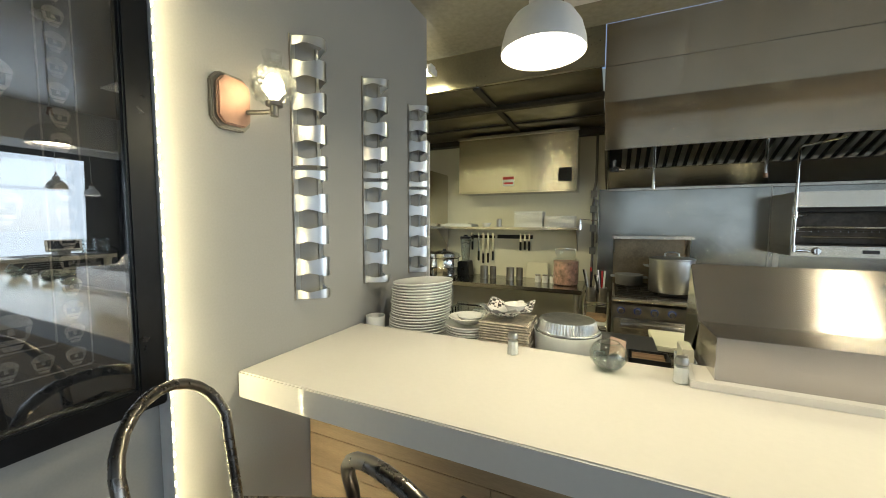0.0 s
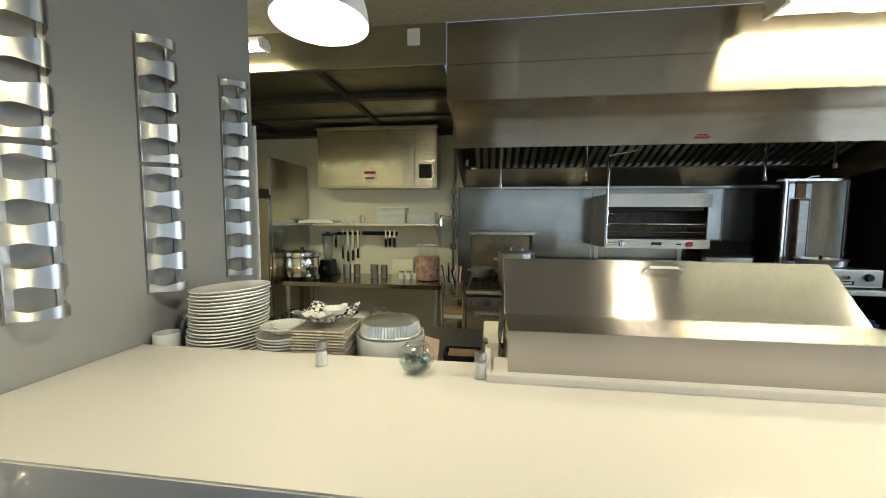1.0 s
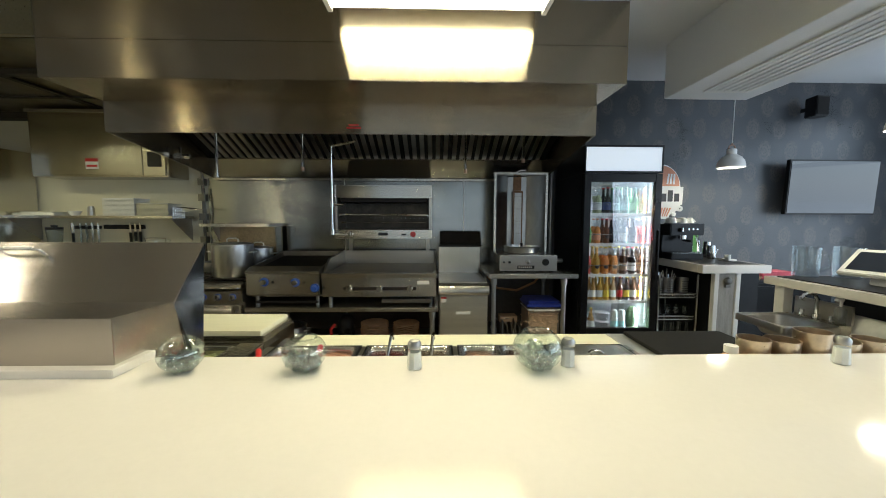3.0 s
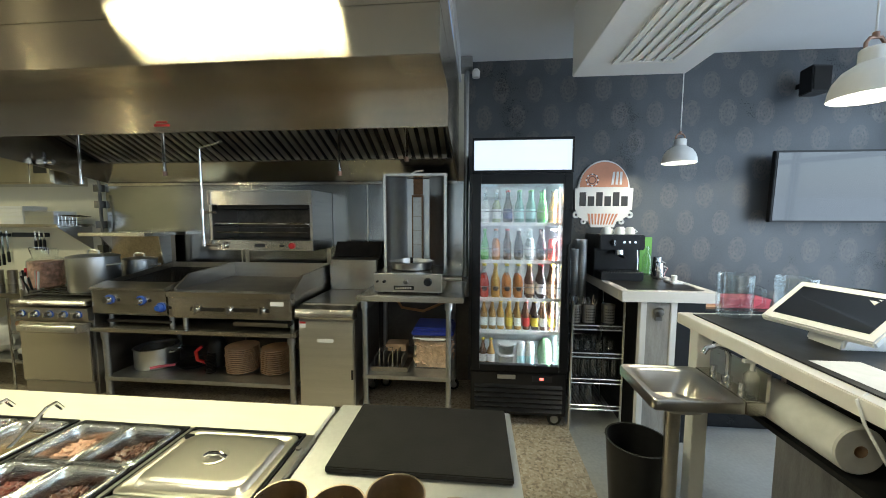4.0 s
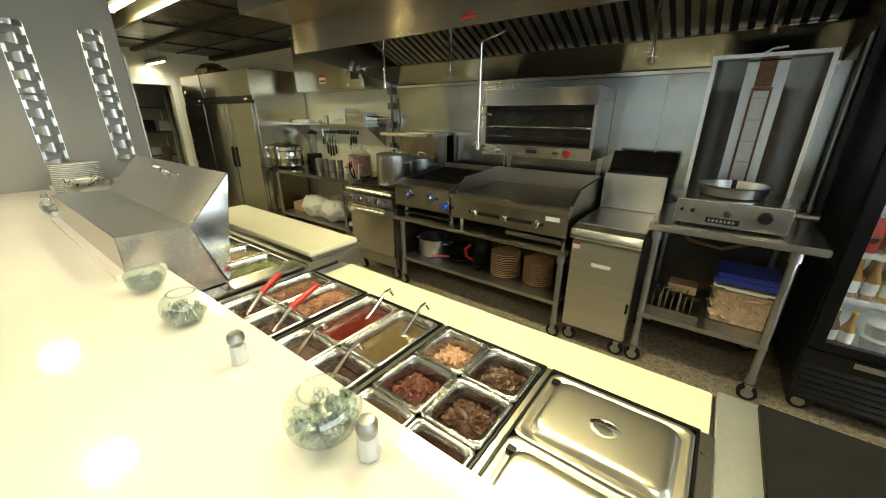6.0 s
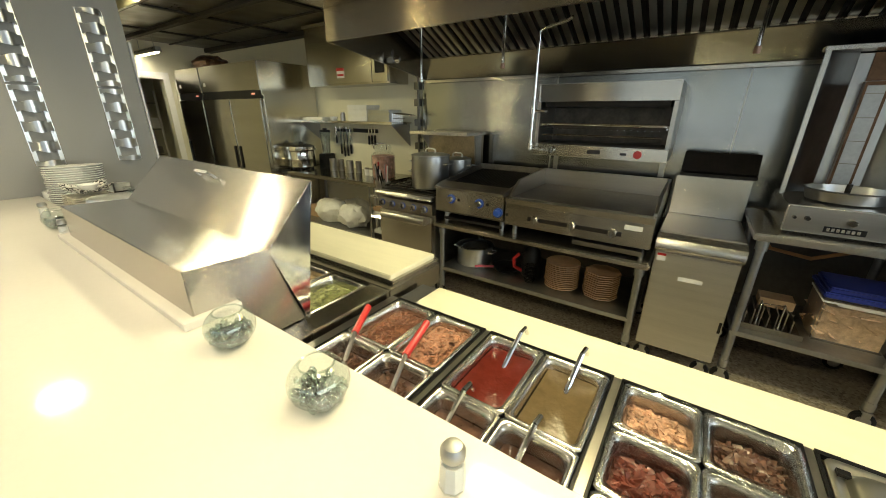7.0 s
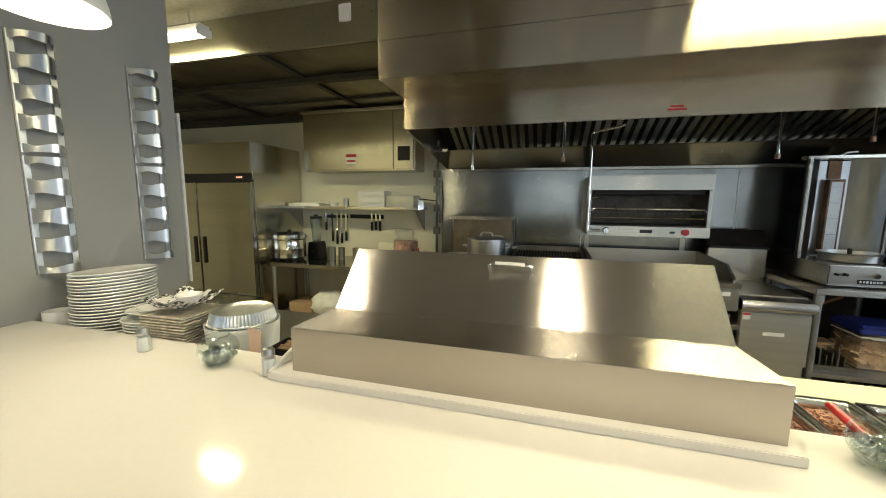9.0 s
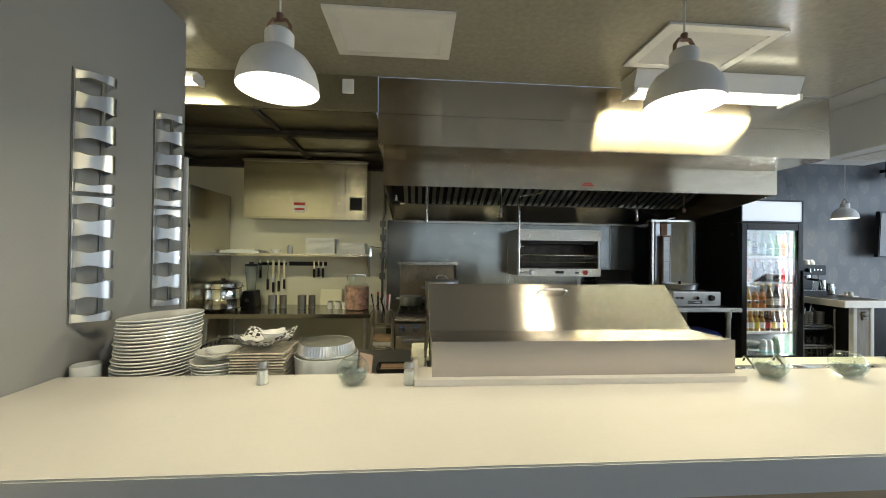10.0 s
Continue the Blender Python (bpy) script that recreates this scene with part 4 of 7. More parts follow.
part("panel_frame", bu, BROWNED, B(3.023, 3.0345, 3.9, 3.954, 1.14, 1.72), B(3.1055, 3.117, 3.9, 3.954, 1.14, 1.72), B(3.035, 3.105, 3.9, 3.954, 1.702, 1.72), B(3.035, 3.105, 3.9, 3.954, 1.14, 1.178))
for i in range(4):
    part("panel_bar", bu, STEEL_DARK, B(3.036, 3.104, 3.896, 3.8995, 1.30 + 0.12 * i, 1.304 + 0.12 * i))
part("drip_pan", gy_, ALU, L([(0, 0), (0.155, 0), (0.165, 0.05), (0.175, 0.055), (0.165, 0.058), (0.155, 0.012), (0, 0.012)], (3.06, 3.68, 1.135), seg=32))
part("spit", gy_, BURNT, C((3.06, 3.68, 1.148), 0.012, 0.07, seg=12))
part("gas_tube", gy_, STEEL, C((3.326, 3.7, 1.05), 0.02, 0.13, "x", 12))

# undershelf goods
def sauce_pot(name, label, x, y, z, r, h, mat, lid=True, long_handle=0):
    p = thing(name, label, "pot", (x, y, z))
    part("body", p, mat, L([(0, 0.001), (r * 0.97, 0.001), (r, 0.012), (r, h), (r + 0.006, h + 0.004), (r - 0.004, h + 0.004), (r - 0.005, 0.02), (0, 0.02)], (x, y, z), seg=36))
    if lid:
        l_ = part("lid", p, mat, L([(r + 0.004, h + 0.005), (r + 0.004, h + 0.012), (r * 0.8, h + 0.022), (0, h + 0.03)], (x, y, z), seg=36))
        part("lid_handle", l_, mat, T([(x - 0.05, y, z + h + 0.024), (x - 0.05, y, z + h + 0.05), (x - 0.03, y, z + h + 0.062), (x + 0.03, y, z + h + 0.062), (x + 0.05, y, z + h + 0.05), (x + 0.05, y, z + h + 0.024)], 0.007))
    if long_handle:
        part("handle", p, mat, T([(x - r, y, z + h * 0.8), (x - r - 0.05, y, z + h * 0.95), (x - r - long_handle, y, z + h * 1.1)], 0.009))
    else:
        for s in (-1, 1):
            part("handle", p, mat, T([(x + s * r, y - 0.045, z + h * 0.78), (x + s * (r + 0.035), y - 0.04, z + h * 0.8), (x + s * (r + 0.035), y + 0.04, z + h * 0.8), (x + s * r, y + 0.045, z + h * 0.78)], 0.007))
    return p


sauce_pot("stock_pot", "large dull aluminium stock pot with lid on the range", 0.47, 3.52, 0.937, 0.163, 0.268, ALU)
sauce_pot("stock_pot", "dull aluminium pot with lid at the back of the range", 0.53, 3.86, 0.937, 0.13, 0.21, ALU)
sauce_pot("saute_pan", "used aluminium saute pan on the range", 0.17, 3.80, 0.937, 0.115, 0.09, ALU, False, 0.0)
sauce_pot("sauce_pot", "open aluminium pot on the undershelf", 0.90, 3.60, 0.296, 0.155, 0.16, ALU, False)
sauce_pot("sauce_pot", "smaller steel pot set inside a larger pot", 0.91, 3.61, 0.318, 0.105, 0.13, STEEL, False)
pan = thing("frying_pan", "black frying pan with pink handle lying on the undershelf", "frying pan", (1.2, 3.55, 0.296))
part("body", pan, BLACK_PL, L([(0, 0.001), (0.09, 0.001), (0.125, 0.035), (0.12, 0.037), (0.085, 0.008), (0, 0.008)], (1.22, 3.6, 0.296), seg=28))
part("handle", pan, PINK, T([(1.13, 3.52, 0.33), (1.06, 3.44, 0.345), (1.02, 3.40, 0.345)], 0.011), label="pink handle")
pit = thing("thermal_jug", "dark jug with red handle on the undershelf", "jug", (1.40, 3.6, 0.296))
part("body", pit, BLACK_PL, L([(0, 0.001), (0.075, 0.001), (0.08, 0.02), (0.07, 0.2), (0.05, 0.23), (0.03, 0.26), (0, 0.26)], (1.42, 3.63, 0.296), seg=24))
part("handle", pit, RED, T([(1.36, 3.58, 0.33), (1.31, 3.54, 0.37), (1.305, 3.535, 0.44), (1.34, 3.56, 0.48)], 0.014), label="red handle")
solo("wire_coil", BURNT, "dark wire whisk standing on the undershelf", "whisk", *[L([(0.03 + 0.004 * (i % 3), 0.0), (0.035 + 0.004 * (i % 3), 0.004), (0.03, 0.008)], (1.47, 3.48, 0.297 + 0.012 * i), seg=16) for i in range(13)], at=(1.47, 3.48, 0.296))


def plate_stack(name, label, x, y, z, r, n, step, mat, seed=3, thick=0.006, rim=0.02, wob=0.004, group="", seg=40, lean=0.0):
    rnd = random.Random(seed)
    me = mesh_of("plate", mat, [L([(0, 0.001), (r * 0.62, 0.001), (r * 0.66, 0.003), (r * 0.97, rim - 0.003), (r, rim), (r * 0.985, rim + thick * 0.6), (r * 0.66, thick + 0.004), (0, thick + 0.003)], seg=seg)], smooth=40 if seg > 12 else 20)
    st = thing(name, label, "plates", (x, y, z), group)
    for i in range(n):
        p = piece("plate", me, st, (x + rnd.uniform(-wob, wob), y + rnd.uniform(-wob, wob), z + i * step))
        p.matrix_basis = p.matrix_basis @ pose(0.0012 * i if lean else 0, 0, 0, 0, lean * i / n)
    return st


plate_stack("plate_stack", "stack of brown stoneware plates on the undershelf", 1.70, 3.55, 0.296, 0.125, 13, 0.0155, TERRA, 5)
plate_stack("plate_stack", "stack of octagonal brown stoneware plates on the undershelf", 1.985, 3.55, 0.296, 0.122, 12, 0.0165, TERRA, 6, seg=8)
tub = thing("food_tub", "clear food tub with blue lid full of fried chips", "food container", (3.23, 3.66, 0.376))
part("tub", tub, glass("hazy tub plastic", (0.93, 0.92, 0.89), 0.3, 0.22), X([(3.10, 3.53), (3.39, 3.53), (3.39, 3.80), (3.10, 3.80)], "z", 0.377, 0.64), bevel=0.008).visible_shadow = False
part("rim", tub, WHITE, B(3.092, 3.398, 3.522, 3.5285, 0.612, 0.622), B(3.092, 3.0985, 3.529, 3.80, 0.612, 0.622), B(3.15, 3.34, 3.514, 3.5215, 0.606, 0.622), bevel=0.002)
part("chips", tub, SKIN_CHIP, chunks(3.115, 3.375, 3.545, 3.785, 0.405, 70, 0.075, 2, 0.12, 1.1), chunks(3.115, 3.375, 3.545, 3.785, 0.475, 70, 0.075, 3, 0.12, 1.1), chunks(3.115, 3.375, 3.545, 3.785, 0.545, 70, 0.075, 4, 0.12, 1.1), B(3.118, 3.372, 3.551, 3.782, 0.384, 0.585), kind="stuff")
part("lid", tub, BLUE, B(3.085, 3.405, 3.515, 3.815, 0.641, 0.672), B(3.10, 3.39, 3.53, 3.80, 0.672, 0.70), bevel=0.008, label="blue plastic lid")
rk = thing("wire_tray", "wire tray with stacked metal lids and boxes", "tray", (2.92, 3.6, 0.376))
part("tray", rk, STEEL_DARK, B(2.78, 3.06, 3.46, 3.75, 0.377, 0.385), B(2.78, 3.06, 3.46, 3.466, 0.385, 0.41), B(2.78, 3.06, 3.744, 3.75, 0.385, 0.41))
for i in range(7):
    part("pan_lid", rk, STEEL, B(2.80 + i * 0.035, 2.806 + i * 0.035, 3.5, 3.72, 0.386, 0.47 + 0.02 * (i % 3)))
part("box", rk, KRAFT, B(2.86, 3.02, 3.62, 3.74, 0.476, 0.53))
part("wire", rk, CHROME, T([(2.85, 3.47, 0.386), (2.85, 3.47, 0.55), (2.95, 3.47, 0.56), (2.95, 3.47, 0.386)], 0.004))
solo("gas_hose", material("orange hose", (0.5, 0.24, 0.1), 0.5), "orange gas hose curling behind the table", "hose", T([(2.8, 4.1, 0.85), (2.9, 4.05, 0.72), (3.1, 4.02, 0.70), (3.3, 4.06, 0.78), (3.4, 4.1, 0.9)], 0.012), at=(3.1, 4.1, 0.7))

# ---- back left of the kitchen ----
def reach_in(x0, x1, doors, label):
    f = thing("reach_in_fridge", label, "refrigerator", ((x0 + x1) / 2, 3.8, 0), group="reach-in fridges")
    part("body", f, STEEL_CAB, B(x0, x1, 3.46, 4.18, 0.15, 1.735), B(x0, x1, 3.44, 4.18, 1.735, 2.095), bevel=0.004)
    part("control_band", f, BLACK, B(x0 + 0.004, x1 - 0.004, 3.432, 3.4395, 1.70, 1.79))
    part("head_panel", f, STEEL_DOOR, B(x0 + 0.004, x1 - 0.004, 3.425, 3.4395, 1.795, 2.09), bevel=0.003)
    part("display", f, INK, B(x1 - 0.21, x1 - 0.1, 3.428, 3.4318, 1.735, 1.765))
    part("display_digits", f, glow("red digits", (1, 0.1, 0.06), 1.2), *[B(x1 - 0.19 + 0.02 * i, x1 - 0.178 + 0.02 * i, 3.4265, 3.4278, 1.742, 1.758) for i in range(4)])
    part("head_plate", f, WHITE, B(x0 + 0.07, x0 + 0.13, 3.4225, 3.4248, 1.86, 1.90))
    w = (x1 - x0) / doors
    for i in range(doors):
        a = x0 + i * w
        d = part("door", f, STEEL_DOOR, B(a + 0.004, a + w - 0.004, 3.41, 3.4585, 0.2, 1.695), bevel=0.008)
        hx = a + w - 0.07 if (i == 0 and doors == 2) else a + 0.05
        part("handle", d, BLACK_PL, B(hx, hx + 0.03, 3.395, 3.4095, 0.86, 1.14), bevel=0.004)
    part("kick_plate", f, BLACK, B(x0 + 0.02, x1 - 0.02, 3.5, 3.52, 0.1, 0.1495))
    for x in (x0 + 0.08, x1 - 0.08):
        for y in (3.52, 4.1):
            caster(f, x, y, 0.15)


reach_in(-3.255, -1.865, 2, "tall stainless two-door reach-in refrigerator")
reach_in(-3.98, -3.275, 1, "tall stainless single-door reach-in refrigerator")
pt = leg_table("prep_table", "stainless prep table with undershelf", -1.83, -0.22, 3.52, 4.17, 0.885, 0.30, STEEL_TABLE, 0.02, False)
an = thing("fire_cabinet", "stainless fire-suppression cabinet with warning label on the wall", "cabinet", (-0.95, 4.05, 1.83))
part("body", an, STEEL_CAB, B(-1.60, -0.32, 3.90, 4.198, 1.835, 2.46), bevel=0.005)
part("door", an, STEEL_CAB, B(-1.585, -0.55, 3.885, 3.8995, 1.85, 2.43), bevel=0.004)
part("gauge_panel", an, STEEL_CAB, B(-0.545, -0.335, 3.885, 3.8995, 1.85, 2.43), bevel=0.004)
part("gauge_window", an, BLACK_PL, B(-0.50, -0.37, 3.88, 3.8848, 1.93, 2.07), bevel=0.003)
part("warning_label", an, WHITE, B(-1.08, -0.96, 3.8825, 3.8848, 1.905, 2.005))
part("warning_bars", an, RED, B(-1.08, -0.96, 3.881, 3.8823, 1.975, 2.005), B(-1.07, -0.97, 3.881, 3.8823, 1.925, 1.945))
part("top_lip", an, STEEL, B(-1.61, -0.31, 3.88, 3.90, 2.435, 2.46))
wsf = thing("wall_shelf", "stainless wall shelf on brackets", "shelf", (-1.1, 4.05, 1.45))
part("board", wsf, STEEL_X, B(-1.89, -0.29, 3.87, 4.198, 1.437, 1.462), bevel=0.004)
for x in (-1.87, -0.32):
    part("bracket", wsf, STEEL, X([(3.89, 1.436), (4.198, 1.436), (4.198, 1.2)], "x", x, x + 0.006))
# things on the shelf
for i, (x, y, n) in enumerate(((-0.80, 3.98, 14), (-0.48, 3.98, 10))):
    st = thing("tray_stack", "stack of pale serving trays on the wall shelf", "trays", (x, y, 1.462), "tray stacks")
    me = mesh_of("tray", CHINA if i == 0 else ALU, [B(-0.14, 0.14, -0.09, 0.09, 0.0005, 0.004), B(-0.15, 0.15, -0.1, -0.094, 0.002, 0.0105), B(-0.15, 0.15, 0.094, 0.1, 0.002, 0.0105), B(-0.15, -0.144, -0.094, 0.094, 0.002, 0.0105), B(0.144, 0.15, -0.094, 0.094, 0.002, 0.0105)])
    for k in range(n):
        piece("tray", me, st, (x, y, 1.4622 + 0.0122 * k), (k * 37 % 5 - 2) * 0.6)
solo("paper_wrap", CLOTH_W, "folded white paper wraps lying on the wall shelf", "paper", B(-1.85, -1.45, 3.92, 4.15, 1.463, 1.49), B(-1.80, -1.50, 3.94, 4.12, 1.49, 1.50), at=(-1.65, 4.03, 1.463), bevel=0.006)
solo("soup_bowl", CHINA, "small white bowl on the wall shelf", "bowl", L([(0, 0), (0.03, 0), (0.055, 0.045), (0.05, 0.045), (0.028, 0.006), (0, 0.006)], (-1.28, 3.95, 1.4625), seg=24), at=(-1.28, 3.95, 1.4625))
solo("shaker_can", STEEL, "small steel shaker can on the wall shelf", "shaker", C((-1.14, 3.97, 1.4625), 0.03, 0.08), C((-1.14, 3.97, 1.5425), 0.022, 0.012), at=(-1.14, 3.97, 1.4625))
solo("wire_basket", CHROME, "chrome wire basket hanging at the shelf end", "basket", *[T([(-0.28, 3.88 + 0.03 * i, 1.44), (-0.28, 3.88 + 0.03 * i, 1.55), (-0.12, 3.9 + 0.03 * i, 1.53)], 0.004, 6) for i in range(6)], T([(-0.28, 3.88, 1.50), (-0.28, 4.08, 1.50)], 0.004, 6), T([(-0.28, 3.88, 1.44), (-0.28, 4.08, 1.44)], 0.004, 6), B(-0.29, -0.28, 3.87, 4.198, 1.435, 1.445), at=(-0.2, 4.0, 1.44))
# knife strip
ks = thing("knife_strip", "black magnetic strip with hanging kitchen knives", "knife rack", (-1.2, 4.18, 1.3))
part("strip", ks, BLACK_PL, B(-1.22, -0.80, 4.178, 4.198, 1.325, 1.37), bevel=0.003)
part("strip", ks, BLACK_PL, B(-1.56, -1.25, 4.178, 4.198, 1.325, 1.36), bevel=0.003)
for i, (x, bl, hl, w) in enumerate(((-1.53, 0.11, 0.10, 0.035), (-1.45, 0.22, 0.12, 0.022), (-1.39, 0.25, 0.12, 0.026), (-1.33, 0.24, 0.12, 0.024), (-1.27, 0.22, 0.11, 0.022), (-0.94, 0.1, 0.10, 0.018), (-0.89, 0.09, 0.1, 0.018), (-0.84, 0.09, 0.11, 0.018))):
    top = 1.39
    k = part("knife", ks, CHROME, X([(x - w / 2, top - bl), (x + w / 2, top - bl), (x + w / 2, top - 0.03), (x, top), (x - w / 2, top - 0.01)], "y", 4.1735, 4.1775))
    part("handle", k, BLACK_PL, B(x - 0.012, x + 0.012, 4.166, 4.182, top - bl - hl, top - bl), bevel=0.003)
# soup warmer
sw = thing("soup_warmer", "polished steel soup warmer with hinged lid", "soup warmer", (-1.72, 3.76, 0.885))
part("body", sw, CHROME, L([(0, 0.02), (0.15, 0.02), (0.165, 0.035), (0.165, 0.12), (0.168, 0.125), (0.165, 0.13), (0.165, 0.22), (0.185, 0.235), (0.185, 0.25), (0, 0.25)], (-1.72, 3.76, 0.885), seg=36))
part("lid", sw, CHROME, L([(0.175, 0.2505), (0.17, 0.275), (0.1, 0.30), (0.03, 0.306), (0, 0.306)], (-1.72, 3.76, 0.885), seg=36))
part("lid_knob", sw, BLACK_PL, C((-1.72, 3.76, 1.192), 0.02, 0.02, seg=12))
for a in (0.6, 2.2, 3.8, 5.4):
    part("foot", sw, BLACK_PL, C((-1.72 + 0.12 * math.cos(a), 3.76 + 0.12 * math.sin(a), 0.8855), 0.014, 0.0195, seg=10))
# blender
bl = thing("blender", "dark blender with clear jug on the prep table", "blender", (-1.56, 4.02, 0.885))
part("base", bl, BLACK_PL, X([(-1.64, 0.886), (-1.48, 0.886), (-1.50, 1.06), (-1.62, 1.06)], "y", 3.94, 4.10), bevel=0.008)
part("jug", bl, PLASTIC_C, L([(0.045, 0.0), (0.065, 0.26), (0.063, 0.26), (0.043, 0.004), (0, 0.004)], (-1.56, 4.02, 1.061), seg=4 * 5))
part("lid", bl, BLACK_PL, C((-1.56, 4.02, 1.322), 0.066, 0.025), C((-1.56, 4.02, 1.347), 0.025, 0.02))
part("knob", bl, CHROME, C((-1.56, 3.9395, 0.97), 0.02, -0.015, "y", 14))
for x, h in ((-1.28, 0.14), (-0.98, 0.14)):
    solo("steel_beaker", STEEL, "tall steel beaker on the prep table", "beaker", L([(0, 0.0), (0.04, 0.0), (0.042, 0.01), (0.042, h), (0.039, h), (0.038, 0.01), (0, 0.01)], (x, 3.88, 0.8855), seg=24), at=(x, 3.88, 0.8855), group="beakers on the prep table")
    solo("steel_beaker", STEEL_DARK, "dark steel beaker on the prep table", "beaker", L([(0, 0.0), (0.035, 0.0), (0.035, h * 0.95), (0.032, h * 0.95), (0.03, 0.01), (0, 0.01)], (x + 0.09, 3.93, 0.8855), seg=24), at=(x + 0.09, 3.93, 0.8855), group="beakers on the prep table")
solo("bread_board", BOARD, "small pale cutting board leaning on the wall", "cutting board", X([(4.12, 0.886), (4.135, 0.886), (4.185, 1.06), (4.17, 1.06)], "x", -0.86, -0.62), at=(-0.74, 4.13, 0.886), bevel=0.004)
for i in range(3):
    sj = thing("spice_jar", "small clear jar with steel lid", "jar", (-0.68 + 0.075 * i, 3.86, 0.8855), group="spice jars")
    x = -0.68 + 0.075 * i
    part("jar", sj, SALT, L([(0, 0), (0.027, 0), (0.03, 0.01), (0.03, 0.065), (0.024, 0.07), (0, 0.07)], (x, 3.86, 0.8855), seg=18))
    part("lid", sj, STEEL, C((x, 3.86, 0.9556), 0.027, 0.014, seg=18))
jar = thing("pickle_jar", "large clear jar of reddish pickles with clip lid", "jar", (-0.40, 3.84, 0.885))
part("contents", jar, material("pickled onion", (0.72, 0.42, 0.33), 0.35, 0, 0.35, 22, 0.2, 40), L([(0, 0.008), (0.115, 0.008), (0.12, 0.03), (0.12, 0.24), (0, 0.24)], (-0.40, 3.84, 0.885), seg=30))
part("jar", jar, CLEAR, L([(0, 0.001), (0.12, 0.001), (0.127, 0.012), (0.127, 0.245), (0.1, 0.27), (0.085, 0.275), (0.085, 0.30)], (-0.40, 3.84, 0.885), seg=30))
part("lid", jar, CLEAR, L([(0.09, 0.302), (0.092, 0.34), (0.08, 0.352), (0, 0.355)], (-0.40, 3.84, 0.885), seg=30))
part("clip", jar, CHROME, T([(-0.49, 3.80, 1.19), (-0.50, 3.79, 1.25), (-0.40, 3.75, 1.255), (-0.31, 3.80, 1.25), (-0.31, 3.80, 1.19)], 0.004, 6))
# bags under the prep table
for i, (x, y, r) in enumerate(((-1.2, 3.75, 0.2), (-0.8, 3.72, 0.18), (-1.0, 3.95, 0.19))):
    def blob(u, v, x=x, y=y, r=r, i=i):
        a, b = u * 2 * math.pi, (v - 0.5) * math.pi
        k = r * (1 + 0.22 * noise.noise(Vector((3 * math.cos(a) * math.cos(b) + i * 7, 3 * math.sin(a) * math.cos(b), 3 * math.sin(b)))))
        return (x + 1.2 * k * math.cos(a) * math.cos(b), y + 0.9 * k * math.sin(a) * math.cos(b), max(0.301, 0.42 + 0.75 * k * math.sin(b)))
    solo("plastic_bag", CLOTH_W, "crumpled white plastic bag on the undershelf", "bag", sheet(blob, 28, 16), at=(x, y, 0.301), group="bags under the prep table")
solo("storage_box", KRAFT, "low brown box on the undershelf", "box", B(-1.72, -1.44, 3.7, 4.0, 0.301, 0.42), at=(-1.58, 3.85, 0.301), bevel=0.004)
# conduit and utensil rack in the gap beside the range
solo("conduit", BRONZE, "dark conduit with junction boxes up the wall", "conduit", T([(-0.17, 4.17, 0.9), (-0.17, 4.17, 1.85), (-0.15, 4.14, 1.95), (-0.15, 4.14, 2.47)], 0.014, 10), *[B(-0.2, -0.14, 4.135, 4.2, z, z + 0.07) for z in (1.18, 1.42, 1.62, 1.78)], T([(-0.13, 4.15, 1.3), (-0.12, 4.12, 1.5), (-0.135, 4.13, 1.75)], 0.009, 8), at=(-0.17, 4.18, 0.9))
wr = thing("utensil_rack", "small wire rack holding cooking utensils", "rack", (-0.08, 3.5, 0))
for x in (-0.19, 0.0):
    for y in (3.40, 3.62):
        part("post", wr, CHROME, C((x, y, 0.0), 0.009, 0.88, seg=10))
for z in (0.35, 0.60, 0.80):
    part("wire_shelf", wr, CHROME, *[T([(-0.19, 3.40 + 0.022 * i, z), (0.0, 3.40 + 0.022 * i, z)], 0.003, 6) for i in range(11)], T([(-0.19, 3.40, z - 0.015), (0.0, 3.40, z - 0.015)], 0.004, 6))
for i, x in enumerate((-0.14, -0.05)):
    ub = thing("utensil_tub", "perforated steel tub full of ladles and tongs", "utensil holder", (x, 3.5, 0.804), group="utensil tubs")
    part("tub", ub, STEEL, L([(0, 0), (0.04, 0), (0.042, 0.13), (0.039, 0.13), (0.037, 0.006), (0, 0.006)], (x, 3.5, 0.804), seg=20))
    rnd = random.Random(i + 11)
    for k in range(5):
        dx, dy, m = rnd.uniform(-0.09, 0.09), rnd.uniform(-0.05, 0.05), (RED, BLACK_PL, STEEL, WHITE, BLACK_PL)[k]
        part("utensil", ub, m, T([(x + dx * 0.15, 3.5 + dy * 0.2, 0.815), (x + dx, 3.5 + dy, 0.815 + rnd.uniform(0.2, 0.3))], 0.008, 8))
for i in range(4):
    solo("folded_towel", (CLOTH_W, BURNT, KRAFT, CLOTH_W)[i], "folded kitchen cloth on the wire rack", "cloth", B(-0.18, -0.01, 3.42, 3.60, (0.604, 0.354, 0.64, 0.41)[i], (0.638, 0.408, 0.68, 0.45)[i]), at=(-0.1, 3.5, (0.604, 0.354, 0.64, 0.41)[i]), bevel=0.008)
def bundle(u, v):
    a, b = u * 2 * math.pi, (v - 0.5) * math.pi
    k = 0.17 * (1 + 0.3 * noise.noise(Vector((2.5 * math.cos(a) * math.cos(b), 2.5 * math.sin(a) * math.cos(b), 2.5 * math.sin(b)))))
    return (-3.55 + 2.0 * k * math.cos(a) * math.cos(b), 3.72 + 1.0 * k * math.sin(a) * math.cos(b), max(2.0965, 2.17 + 0.65 * k * math.sin(b)))


solo("brown_sack", BROWNED, "dark reddish-brown sack lying on the tall fridges", "sack", sheet(bundle, 28, 16), at=(-3.55, 3.72, 2.0965))
